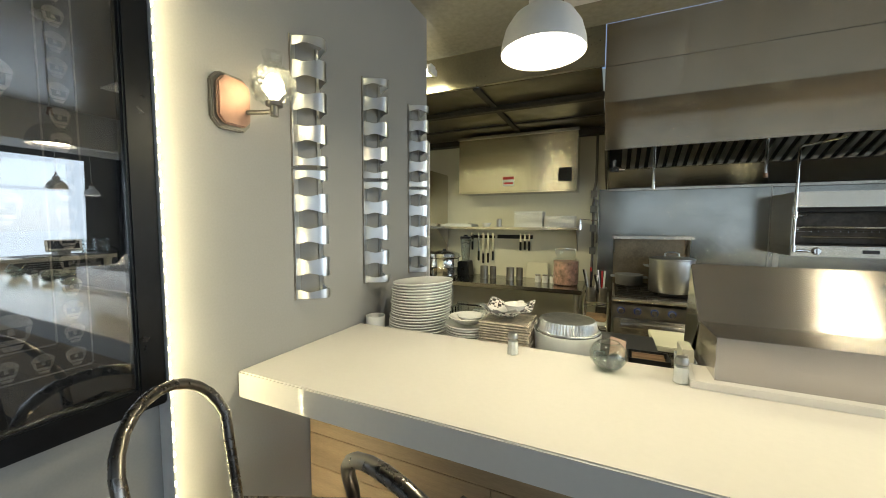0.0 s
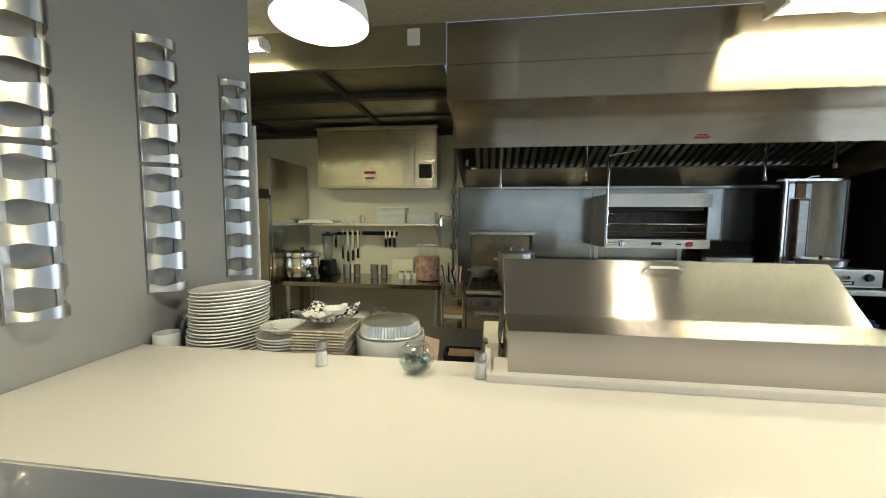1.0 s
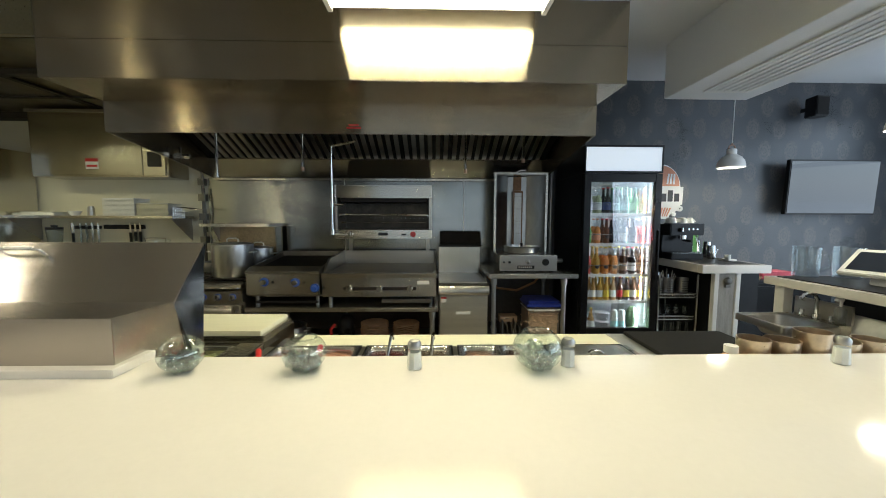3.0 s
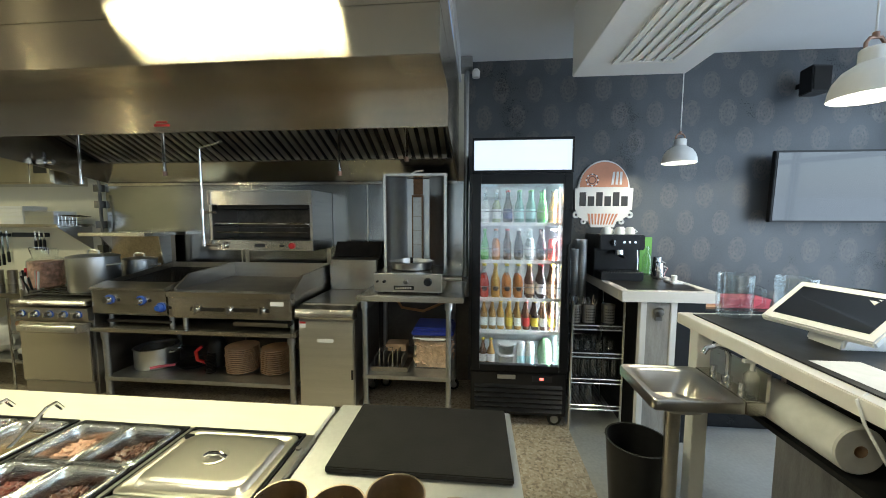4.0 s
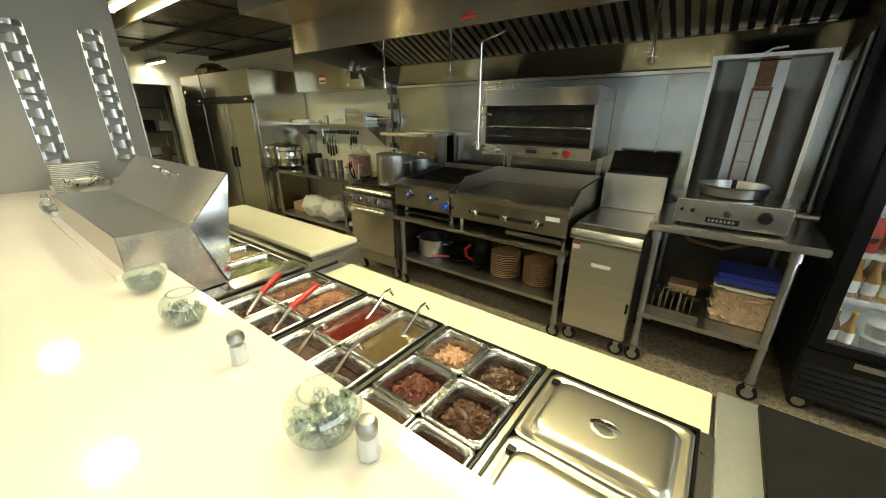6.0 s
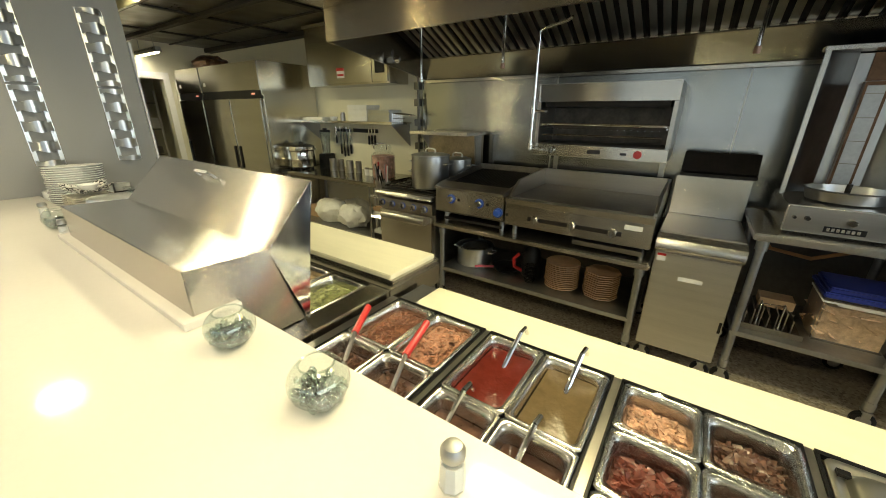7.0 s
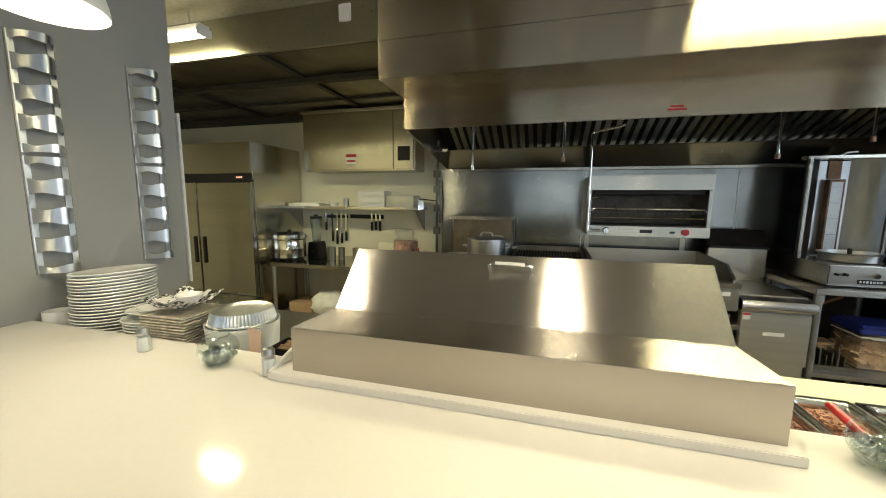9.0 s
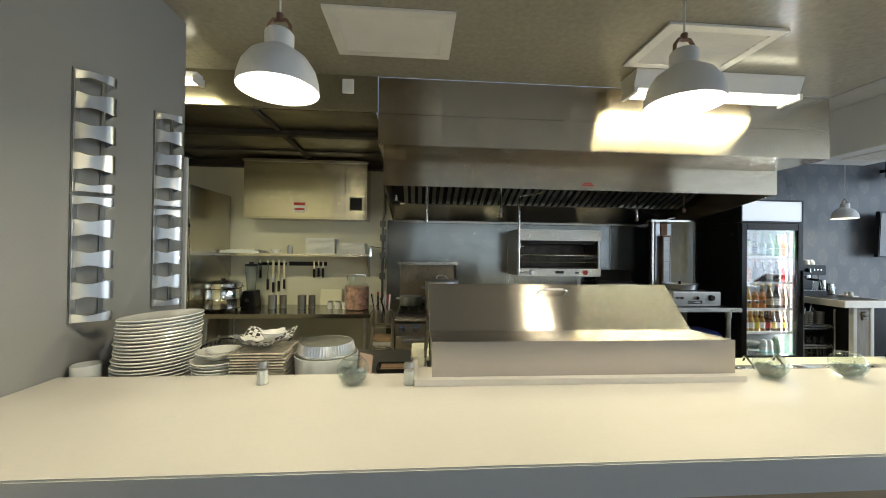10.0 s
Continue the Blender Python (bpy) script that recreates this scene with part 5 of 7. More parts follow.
# store room racks through the doorway
for k, (x, y) in enumerate(((-6.2, 2.1), (-6.2, 3.3))):
    sr = thing("store_rack", "chrome wire store rack loaded with boxes and cans", "shelving rack", (x, y, 0), group="store racks")
    for dx in (-0.22, 0.22):
        for dy in (-0.5, 0.5):
            part("post", sr, WHITE, C((x + dx, y + dy, 0), 0.014, 1.9, seg=8))
    for z in (0.3, 0.8, 1.25, 1.7):
        part("shelf", sr, CHROME, *[T([(x - 0.22, y - 0.5 + 0.1 * i, z), (x + 0.22, y - 0.5 + 0.1 * i, z)], 0.005, 5) for i in range(11)], B(x + 0.2, x + 0.22, y - 0.5, y + 0.5, z - 0.02, z))
    rnd = random.Random(k)
    for z in (0.307, 0.807, 1.257):
        for j in range(4):
            h = rnd.uniform(0.12, 0.3)
            yy = y - 0.4 + j * 0.24
            solo("store_box", rnd.choice((KRAFT, WHITE, CLOTH_W, BLACK_PL, STEEL)), "boxed goods on the store rack", "box", B(x - 0.12, x + 0.14, yy, yy + rnd.uniform(0.14, 0.2), z, z + h), at=(x, yy, z), bevel=0.006, group="goods on the store racks")
sp = thing("storage_shelf", "pale upright storage shelf beside the doorway", "shelf", (-4.2, 3.6, 0))
part("side", sp, WHITE, B(-4.37, -4.02, 3.56, 3.58, 0, 2.0))
for z in (0.4, 0.8, 1.15, 1.5, 1.8):
    part("board", sp, WHITE, B(-4.37, -4.02, 3.58, 3.9, z, z + 0.02))
    part("linen", sp, CLOTH_W if z != 1.5 else BLUE, B(-4.34, -4.06, 3.60, 3.86, z + 0.0205, z + 0.14), bevel=0.02)

# ---- behind the bar: prep fridge, guard lid, steam table ----
pf = thing("prep_fridge", "stainless sandwich prep fridge with white cutting board and food wells", "prep table", (0.75, 1.8, 0))
part("body", pf, STEEL, B(0.30, 1.50, 1.31, 2.17, 0.12, 0.80), bevel=0.004)
part("top_frame", pf, STEEL_X, B(0.29, 1.50, 1.305, 1.50, 0.801, 0.90), B(0.22, 0.30, 1.501, 1.86, 0.801, 0.90), B(1.40, 1.50, 1.501, 1.86, 0.801, 0.90), B(0.22, 1.50, 1.861, 2.20, 0.801, 0.90), bevel=0.004)
part("well", pf, STEEL, B(0.301, 1.399, 1.501, 1.859, 0.801, 0.81))
part("board_ledge", pf, STEEL_X, B(0.21, 1.485, 1.90, 2.215, 0.901, 0.915), bevel=0.003)
part("cutting_board", pf, BOARD, B(0.20, 1.47, 1.90, 2.20, 0.9155, 0.938), bevel=0.004, label="thick white plastic cutting board")
for x in (0.61, 1.19):
    d = part("door", pf, STEEL_X, B(x - 0.29, x + 0.28, 2.171, 2.19, 0.15, 0.78), bevel=0.004)
    part("handle", d, STEEL, B(x - 0.1, x + 0.2, 2.1905, 2.21, 0.72, 0.75), bevel=0.003)
for x in (0.36, 1.43):
    for y in (1.4, 2.08):
        caster(pf, x, y, 0.12)


def food_pan(x0, x1, y0, y1, z, depth, label, food, food_mat=None, chunk=None, level=0.03, group="food pans"):
    """A steel food pan with rolled rim and its contents."""
    p = thing("food_pan", label, "food pan", ((x0 + x1) / 2, (y0 + y1) / 2, z - depth), group=group)
    r = 0.012
    part("pan", p, PAN, dish(x0, x1, y0, y1, [(0.0, z - 0.006, 0.012), (0.0005, z - 0.002, 0.012), (0.003, z + 0.0005, 0.012), (0.007, z + 0.001, 0.014), (0.011, z - 0.001, 0.016), (r + 0.003, z - 0.006, 0.02), (r + 0.006, z - 0.02, 0.022), (r + 0.009, z - depth + 0.01, 0.024), (r + 0.016, z - depth, 0.02)]))
    i = r + 0.009
    part("food", p, food, dish(x0 + i, x1 - i, y0 + i, y1 - i, [(0.004, z - depth + 0.004, 0.015), (0.0, z - level - 0.002, 0.015), (0.006, z - level, 0.012)]))
    if chunk:
        part("food_topping", p, food_mat or food, chunks(x0 + i + 0.012, x1 - i - 0.012, y0 + i + 0.012, y1 - i - 0.012, z - level, chunk[0], chunk[1], int(x0 * 997 + y0 * 77), chunk[2], chunk[3], 0.018), kind="stuff")
    return p


def foodmat(name, color, rough=0.4, vary=0.35):
    return material(name, color, rough, 0, vary, 35, 0.35, 80)


BEANS, CHICKEN, SALSA, SAUCE = foodmat("refried beans", (0.28, 0.12, 0.075)), foodmat("shredded chicken", (0.47, 0.23, 0.145)), foodmat("red salsa", (0.12, 0.016, 0.011), 0.2, 0.1), foodmat("brown sauce", (0.13, 0.09, 0.045), 0.2, 0.1)
PALE, MEAT, MEAT2, DARKF, SHRED, LETT = foodmat("pale chopped fish", (0.62, 0.36, 0.24)), foodmat("red stewed meat", (0.17, 0.045, 0.03), 0.3), foodmat("brown stewed meat", (0.115, 0.052, 0.033), 0.3), foodmat("dark broth", (0.06, 0.026, 0.016), 0.15, 0.1), foodmat("shredded cheese", (0.68, 0.52, 0.3)), foodmat("pale lettuce", (0.42, 0.44, 0.2))
# wells of the prep fridge
for i in range(5):
    x = 0.308 + i * 0.218
    food_pan(x, x + 0.208, 1.51, 1.85, 0.893, 0.08, "steel pan of shredded toppings in the prep fridge", (LETT, SHRED, LETT, SHRED, LETT, SHRED)[i], None, (160, 0.014, 0.3, 2.2), 0.035, "prep pans")
    if i:
        solo("divider_bar", STEEL_X, "steel divider bar between the prep pans", "divider bar", B(x - 0.009, x - 0.001, 1.505, 1.855, 0.885, 0.899), at=(x, 1.68, 0.885), group="divider bars")
# open lid over the wells
gl = thing("steel_guard", "stainless steel food guard with handle standing at the bar edge", "food guard", (0.85, 1.45, 1.056))
GX0, GX1 = 0.282, 1.415
# front is coloured darker to hold the dim room it would reflect
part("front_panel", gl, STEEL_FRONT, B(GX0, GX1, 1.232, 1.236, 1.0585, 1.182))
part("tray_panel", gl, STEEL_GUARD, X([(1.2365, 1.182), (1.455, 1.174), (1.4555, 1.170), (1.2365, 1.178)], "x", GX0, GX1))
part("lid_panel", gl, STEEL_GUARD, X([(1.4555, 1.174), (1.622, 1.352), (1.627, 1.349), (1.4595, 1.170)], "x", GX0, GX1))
for x in (GX0 + 0.0005, GX1 - 0.0035):
    part("end_panel", gl, STEEL_GUARD, X([(1.2365, 1.0585), (1.2365, 1.177), (1.4555, 1.169), (1.54, 0.905), (1.352, 0.905), (1.352, 1.0585)], "x", x, x + 0.003))
    out = 0.03 if x > 1 else -0.03

    def flap(u, v, x=x, out=out):
        a, b_, c_ = Vector((x, 1.4565, 1.169)), Vector((x, 1.627, 1.348)), Vector((x + out, 1.541, 0.906))
        p = a + (b_ - a) * u
        return tuple(p + (c_ - p) * min(v, 0.985))
    part("end_flap", gl, STEEL_POL, sheet(flap, 2, 2, 0.003), label="bright folded end flap")
part("back_panel", gl, STEEL_WALL, X([(1.6275, 1.348), (1.6305, 1.346), (1.543, 0.903), (1.5405, 0.905)], "x", GX0, GX1))
hd = part("handle", gl, CHROME, T([(0.775, 1.578, 1.312), (0.775, 1.562, 1.328), (0.785, 1.557, 1.333), (0.895, 1.557, 1.333), (0.905, 1.562, 1.328), (0.905, 1.578, 1.312)], 0.0055, 10))
part("handle_grip", hd, WHITE, B(0.79, 0.89, 1.55, 1.562, 1.329, 1.341), bevel=0.004)

st = thing("steam_table", "stainless steam table with white serving board", "steam table", (2.35, 1.7, 0))
SX = ((1.555, 1.928), (1.948, 2.322), (2.342, 2.700), (2.718, 3.072))
part("top_frame", st, STEEL, B(1.515, 1.554, 1.31, 1.86, 0.80, 0.882), B(1.9285, 1.9475, 1.31, 1.86, 0.80, 0.882), B(2.3225, 2.3415, 1.31, 1.86, 0.80, 0.882), B(2.7005, 2.7175, 1.31, 1.86, 0.80, 0.882), B(3.0725, 3.10, 1.31, 1.86, 0.80, 0.882), B(1.515, 3.10, 1.8605, 2.052, 0.80, 0.855), bevel=0.002)
part("well_box", st, BURNT, B(1.52, 3.095, 1.315, 1.855, 0.62, 0.64))
part("shell", st, STEEL, B(1.515, 3.10, 1.31, 1.325, 0.14, 0.799), B(1.515, 3.10, 2.03, 2.05, 0.14, 0.799), B(1.515, 1.53, 1.326, 2.029, 0.14, 0.799), B(3.085, 3.10, 1.326, 2.029, 0.14, 0.799))
part("serving_board", st, BOARD, B(1.615, 3.09, 1.862, 2.035, 0.8555, 0.876), bevel=0.003, label="long white plastic serving board")
for y in (1.79, 1.5):
    part("board_pin", st, STEEL, C((3.083, y, 0.8825), 0.008, 0.006, seg=10))
for a, b in SX:
    part("well_rim", st, BLACK, B(a, b, 1.846, 1.859, 0.875, 0.886), B(a, a + 0.006, 1.315, 1.845, 0.875, 0.886), B(b - 0.006, b, 1.315, 1.845, 0.875, 0.886))
for x in (1.58, 3.04):
    for y in (1.4, 1.98):
        part("leg", st, GALV, C((x, y, 0), 0.02, 0.139, seg=12))
PZ = 0.889


def utensil(name, label, pts, mat, grip=None):
    u = thing(name, label, "ladle", pts[0], group="serving utensils")
    part("shaft", u, mat, T(pts, 0.007, 8))
    if grip:
        part("grip", u, grip, T(pts[-2:], 0.0115, 10), label="red plastic grip")
    else:
        part("hook", u, mat, T([pts[-1], (pts[-1][0] + 0.004, pts[-1][1] + 0.02, pts[-1][2] + 0.006), (pts[-1][0] + 0.006, pts[-1][1] + 0.035, pts[-1][2] - 0.02)], 0.007, 8))
    return u


def bag_liner(x0, x1, y0, y1, z, seed):
    """A thin crinkled plastic bag folded over a pan's rim."""
    rings = [(-0.002, -0.004), (-0.001, 0.003), (0.006, 0.006), (0.015, 0.003), (0.022, -0.016), (0.025, -0.034), (0.027, -0.046)]

    def make(bm):
        loops = []
        for k, (inset, dz) in enumerate(rings):
            a0, a1, b0, b1 = x0 + inset, x1 - inset, y0 + inset, y1 - inset
            loop = []
            for n_ in range(72):
                t = n_ / 72 * 2 * math.pi
                c_, s_ = math.cos(t), math.sin(t)
                e = (abs(c_) ** 7 + abs(s_) ** 7) ** (-1 / 7)
                w = noise.noise(Vector((c_ * 9 + seed * 5, s_ * 9, k * 0.7))) * 0.0035
                loop.append(bm.verts.new(((a0 + a1) / 2 + c_ * e * ((a1 - a0) / 2 - w), (b0 + b1) / 2 + s_ * e * ((b1 - b0) / 2 - w), z + dz + 0.6 * abs(w))))
            loops.append(loop)
        for p, q in zip(loops, loops[1:]):
            for n_ in range(72):
                m_ = (n_ + 1) % 72
                bm.faces.new((p[n_], p[m_], q[m_], q[n_]))
    return solo("bag_liner", BAG, "crinkled clear plastic liner in a food pan", "plastic liner", make, at=((x0 + x1) / 2, (y0 + y1) / 2, z), group="pan liners")


a, b = SX[0]
m = (a + b) / 2
for j, (x0, x1) in enumerate(((a + 0.008, m - 0.001), (m + 0.001, b - 0.008))):
    food_pan(x0, x1, 1.585, 1.843, PZ, 0.1, "steel pan of " + ("mashed brown beans", "shredded chicken in sauce")[j], (BEANS, CHICKEN)[j], None, ((160, 0.013, 0.4, 1.0), (330, 0.0125, 0.4, 2.2))[j], 0.03)
    food_pan(x0, x1, 1.32, 1.583, PZ, 0.1, "steel pan of dark brown beans", MEAT2, None, (60, 0.014, 0.4, 1.0), 0.05)
utensil("serving_spoon", "steel spoon with red grip resting in a food pan", [(1.645, 1.50, 0.845), (1.63, 1.53, 0.862), (1.607, 1.584, 0.896), (1.56, 1.691, 0.925)], STEEL, RED)
utensil("serving_spoon", "steel spoon with red grip resting in a food pan", [(1.835, 1.50, 0.845), (1.825, 1.535, 0.862), (1.812, 1.589, 0.896), (1.79, 1.721, 0.93)], STEEL, RED)
a, b = SX[1]
m = (a + b) / 2
for j, (x0, x1) in enumerate(((a + 0.008, m - 0.001), (m + 0.001, b - 0.008))):
    food_pan(x0, x1, 1.555, 1.843, PZ, 0.12, "steel pan of " + ("red salsa", "brown sauce")[j], (SALSA, SAUCE)[j], None, None, 0.028)
    food_pan(x0, x1, 1.32, 1.553, PZ, 0.12, "steel pan of dark broth", (MEAT2, DARKF)[j], None, None, 0.045)
    utensil("ladle", "steel ladle with hooked end standing in a pan", [(x0 + 0.09, 1.73, 0.846), (x0 + 0.092, 1.765, 0.868), (x0 + 0.10, 1.84, 0.93)], CHROME)
    utensil("ladle", "steel ladle with hooked end standing in a pan", [(x0 + 0.065, 1.45, 0.83), (x0 + 0.07, 1.49, 0.862), (x0 + 0.08, 1.545, 0.918)], CHROME)
a, b = SX[2]
m = (a + b) / 2
food = {(0, 2): (PALE, "pale chopped fish"), (1, 2): (MEAT2, "brown shredded meat"), (0, 1): (MEAT, "red stewed meat"), (1, 1): (MEAT2, "brown stewed meat"), (0, 0): (SAUCE, "brown sauce"), (1, 0): (DARKF, "dark broth")}
for j, (x0, x1) in enumerate(((a + 0.008, m - 0.001), (m + 0.001, b - 0.008))):
    for k in range(3):
        f, w = food[(j, k)]
        food_pan(x0, x1, 1.32 + 0.175 * k, 1.32 + 0.175 * k + 0.173, PZ, 0.11, "steel pan of " + w, f, None, (230, 0.0145, 0.45, 2.7) if k else None, 0.048 if k else 0.06)
        if k:
            bag_liner(x0, x1, 1.32 + 0.175 * k, 1.32 + 0.175 * k + 0.173, PZ, 3 * j + k)
a, b = SX[3]
for k, (y0, y1) in enumerate(((1.32, 1.582), (1.584, 1.843))):
    ld = thing("pan_lid", "polished steel food pan lid with recessed handle", "lid", ((a + b) / 2, y0, PZ - 0.004), group="pan lids")
    xa, xb, ym, xm = a + 0.008, b - 0.008, (y0 + y1) / 2, (a + b) / 2
    part("plate", ld, LID, dish(xa, xb, y0, y1, [(0.0, PZ - 0.006, 0.022), (0.0, PZ - 0.001, 0.022), (0.003, PZ + 0.0005, 0.02), (0.012, PZ - 0.0005, 0.02), (0.018, PZ - 0.004, 0.025), (0.03, PZ - 0.004, 0.03)]))
    part("raised_panel", ld, LID, dish(xa + 0.024, xb - 0.024, y0 + 0.024, y1 - 0.024, [(0.0, PZ - 0.0038, 0.03), (0.006, PZ + 0.008, 0.035), (0.012, PZ + 0.0105, 0.035), (0.03, PZ + 0.0105, 0.03)]))
    part("handle_dish", ld, LID, L([(0.029, 0.0), (0.032, 0.003), (0.029, 0.004), (0.02, 0.0015), (0, 0.001)], (xm, ym, PZ + 0.0105), seg=24))
    part("handle", ld, CHROME, T([(xm - 0.03, ym, PZ + 0.012), (xm - 0.015, ym, PZ + 0.021), (xm + 0.015, ym, PZ + 0.021), (xm + 0.03, ym, PZ + 0.012)], 0.006, 8))
    part("notch", ld, BLACK, B(a + 0.02, a + 0.04, y1 - 0.05, y1 - 0.035, PZ + 0.0002, PZ + 0.008))
# steel counter with black mat
sc = thing("side_counter", "stainless side counter behind the bar", "counter", (3.4, 1.7, 0))
part("tabletop", sc, STEEL_TOP, B(3.102, 3.69, 1.305, 2.07, 0.83, 0.866), bevel=0.004)
part("cabinet", sc, STEEL, B(3.11, 3.67, 1.31, 2.03, 0.12, 0.829), bevel=0.003)
for x in (3.15, 3.63):
    part("leg", sc, GALV, C((x, 1.40, 0), 0.02, 0.119, seg=10), C((x, 1.97, 0), 0.02, 0.119, seg=10))
mt = thing("bar_mat", "black rubber mat lying on the steel counter", "mat", (3.43, 1.85, 0.866))
part("mat", mt, RUBBER, B(3.185, 3.67, 1.726, 2.05, 0.8665, 0.884), bevel=0.003)
for i, (x, y, r, h) in enumerate(((3.255, 1.402, 0.045, 0.20), (3.35, 1.404, 0.047, 0.195), (3.448, 1.404, 0.048, 0.222), (3.544, 1.402, 0.045, 0.19), (3.636, 1.403, 0.044, 0.195))):
    solo("metal_cup", BRASS, "pale brass-coloured metal cup behind the bar", "cup", L([(0, 0.001), (r * 0.8, 0.001), (r * 0.83, 0.01), (r, h), (r - 0.003, h), (r * 0.78, 0.012), (0, 0.012)], (x, y, 0.8665), seg=24), at=(x, y, 0.8665), group="metal cups")
wb = thing("squeeze_bottle", "small clear bottle with white cap and pink label", "bottle", (3.17, 1.385, 0.8665))
part("body", wb, liquid("pale brown sauce", (0.5, 0.32, 0.24)), L([(0, 0.001), (0.031, 0.001), (0.033, 0.01), (0.033, 0.135), (0.017, 0.16), (0, 0.16)], (3.17, 1.385, 0.8665), seg=20))
part("cap", wb, WHITE, C((3.17, 1.385, 1.0268), 0.019, 0.022, seg=16))
part("label", wb, PINK, L([(0.0338, 0.06), (0.0338, 0.115)], (3.17, 1.385, 0.8665), seg=20))
# left end: low shelf with crockery
ls = thing("crockery_counter", "steel counter with crockery behind the bar", "counter", (-0.55, 1.6, 0))
part("tabletop", ls, STEEL, B(-1.045, 0.27, 1.305, 1.49, 0.93, 0.965), B(-1.045, 0.2, 1.4901, 1.95, 0.93, 0.965), bevel=0.004)
part("cabinet", ls, STEEL, B(-1.04, 0.19, 1.31, 1.9, 0.0, 0.929))
plate_stack("plate_stack", "tall stack of large white china plates", -0.818, 1.50, 0.966, 0.143, 20, 0.0128, CHINA, 7, group="white plate stacks", lean=-3.5)
plate_stack("plate_stack", "short stack of small white china plates", -0.555, 1.465, 0.966, 0.097, 8, 0.011, CHINA, 8, group="white plate stacks")
solo("gravy_dish", CHINA, "white china dishes nested on the plate stack", "dish", L([(0, 0), (0.04, 0), (0.085, 0.03), (0.08, 0.032), (0.038, 0.006), (0, 0.006)], (-0.555, 1.465, 1.066), seg=28), L([(0, 0), (0.03, 0), (0.06, 0.026), (0.055, 0.028), (0.028, 0.006), (0, 0.006)], (-0.545, 1.465, 1.0745), seg=24), at=(-0.555, 1.465, 1.066))
for y in (1.40, 1.66, 1.76):
    solo("mug", CHINA, "white china mug beside the plates", "mug", L([(0, 0), (0.042, 0), (0.045, 0.012), (0.045, 0.1), (0.041, 0.1), (0.04, 0.012), (0, 0.012)], (-0.998, y, 0.966), seg=24), at=(-0.998, y, 0.966), group="mugs")
ts = thing("basket_stack", "stack of tan square serving plates", "serving plates", (-0.375, 1.455, 0.966), "")
me = mesh_of("plate", BASKET, [B(-0.09, 0.09, -0.085, 0.085, 0.001, 0.005), B(-0.1, 0.1, -0.095, -0.089, 0.003, 0.0075), B(-0.1, 0.1, 0.089, 0.095, 0.003, 0.0075), B(-0.1, -0.094, -0.089, 0.089, 0.003, 0.0075), B(0.094, 0.1, -0.089, 0.089, 0.003, 0.0075)])
for i in range(14):
    piece("plate", me, ts, (-0.375 + 0.003 * (i % 3), 1.455, 0.966 + 0.0105 * i), (i % 4) * 1.2)
pw = thing("checked_paper", "black and white checked paper liners with a small bowl", "paper liner", (-0.375, 1.455, 1.114))


def wavy(x, y, z, s, k):
    return lambda u, v: (x + s * (u - 0.5), y + s * (v - 0.5), z + 0.03 * abs(noise.noise(Vector((u * 3 + k, v * 3, k)))) + 0.16 * s * ((u - 0.5) ** 2 + (v - 0.5) ** 2) * 4)


chk = material("checked paper", (0.75, 0.74, 0.7), 0.6)
cn, cl = chk.node_tree.nodes, chk.node_tree.links
ck = cn.new("ShaderNodeTexChecker")
ck.inputs["Scale"].default_value = 70
ck.inputs[1].default_value, ck.inputs[2].default_value = (0.03, 0.03, 0.03, 1), (0.75, 0.74, 0.7, 1)
tc = cn.new("ShaderNodeTexCoord")
cl.new(tc.outputs["Object"], ck.inputs[0])
cl.new(ck.outputs[0], cn["Principled BSDF"].inputs["Base Color"])
part("liner", pw, chk, sheet(wavy(-0.375, 1.455, 1.115, 0.19, 1.0), 16, 16, 0.001))
part("liner", pw, CLOTH_W, sheet(wavy(-0.40, 1.46, 1.123, 0.15, 5.0), 14, 14, 0.001))
part("bowl", pw, CHINA, L([(0, 0.0), (0.025, 0), (0.048, 0.035), (0.044, 0.036), (0.023, 0.006), (0, 0.006)], (-0.345, 1.455, 1.137), seg=24))
def crimped(prof, c, n=60):
    """A turned foil shape whose wall is pleated: (radius, height, depth of pleat)."""
    def make(bm):
        rings = [[bm.verts.new((c[0] + (r - 0.0045 * d * (i % 2)) * math.cos(math.pi * i / n), c[1] + (r - 0.0045 * d * (i % 2)) * math.sin(math.pi * i / n), c[2] + h)) for i in range(2 * n)] for r, h, d in prof]
        for p, q in zip(rings, rings[1:]):
            for i in range(2 * n):
                k = (i + 1) % (2 * n)
                bm.faces.new((p[i], p[k], q[k], q[i]))
        bm.faces.new(rings[-1])
    return make


fo = thing("foil_container", "round frosted plastic tub with crimped foil lid", "food container", (-0.145, 1.50, 0.966))
part("base", fo, FROST, L([(0, 0.001), (0.12, 0.001), (0.128, 0.11), (0.124, 0.11), (0.116, 0.006), (0, 0.006)], (-0.145, 1.50, 0.966), seg=36))
part("foil", fo, FOIL, crimped([(0.119, 0.112, 0.0), (0.122, 0.113, 0.1), (0.121, 0.117, 0.3), (0.116, 0.118, 1.0), (0.108, 0.152, 1.0), (0.104, 0.157, 0.2), (0.099, 0.154, 0.0), (0.03, 0.154, 0.0)], (-0.145, 1.50, 0.966)))
part("stack", fo, WHITE, *[L([(0, 0.0), (0.108, 0.0), (0.112, 0.006), (0, 0.006)], (-0.145, 1.50, 0.974 + 0.014 * i), seg=30) for i in range(7)])
solo("menu_card", BLUSH, "pale blush plastic card leaning behind the bar", "card", X([(0.005, 0.9655), (0.052, 0.9655), (0.062, 1.10), (0.012, 1.112)], "y", 1.36, 1.366), at=(0.035, 1.36, 0.9655), bevel=0.002)
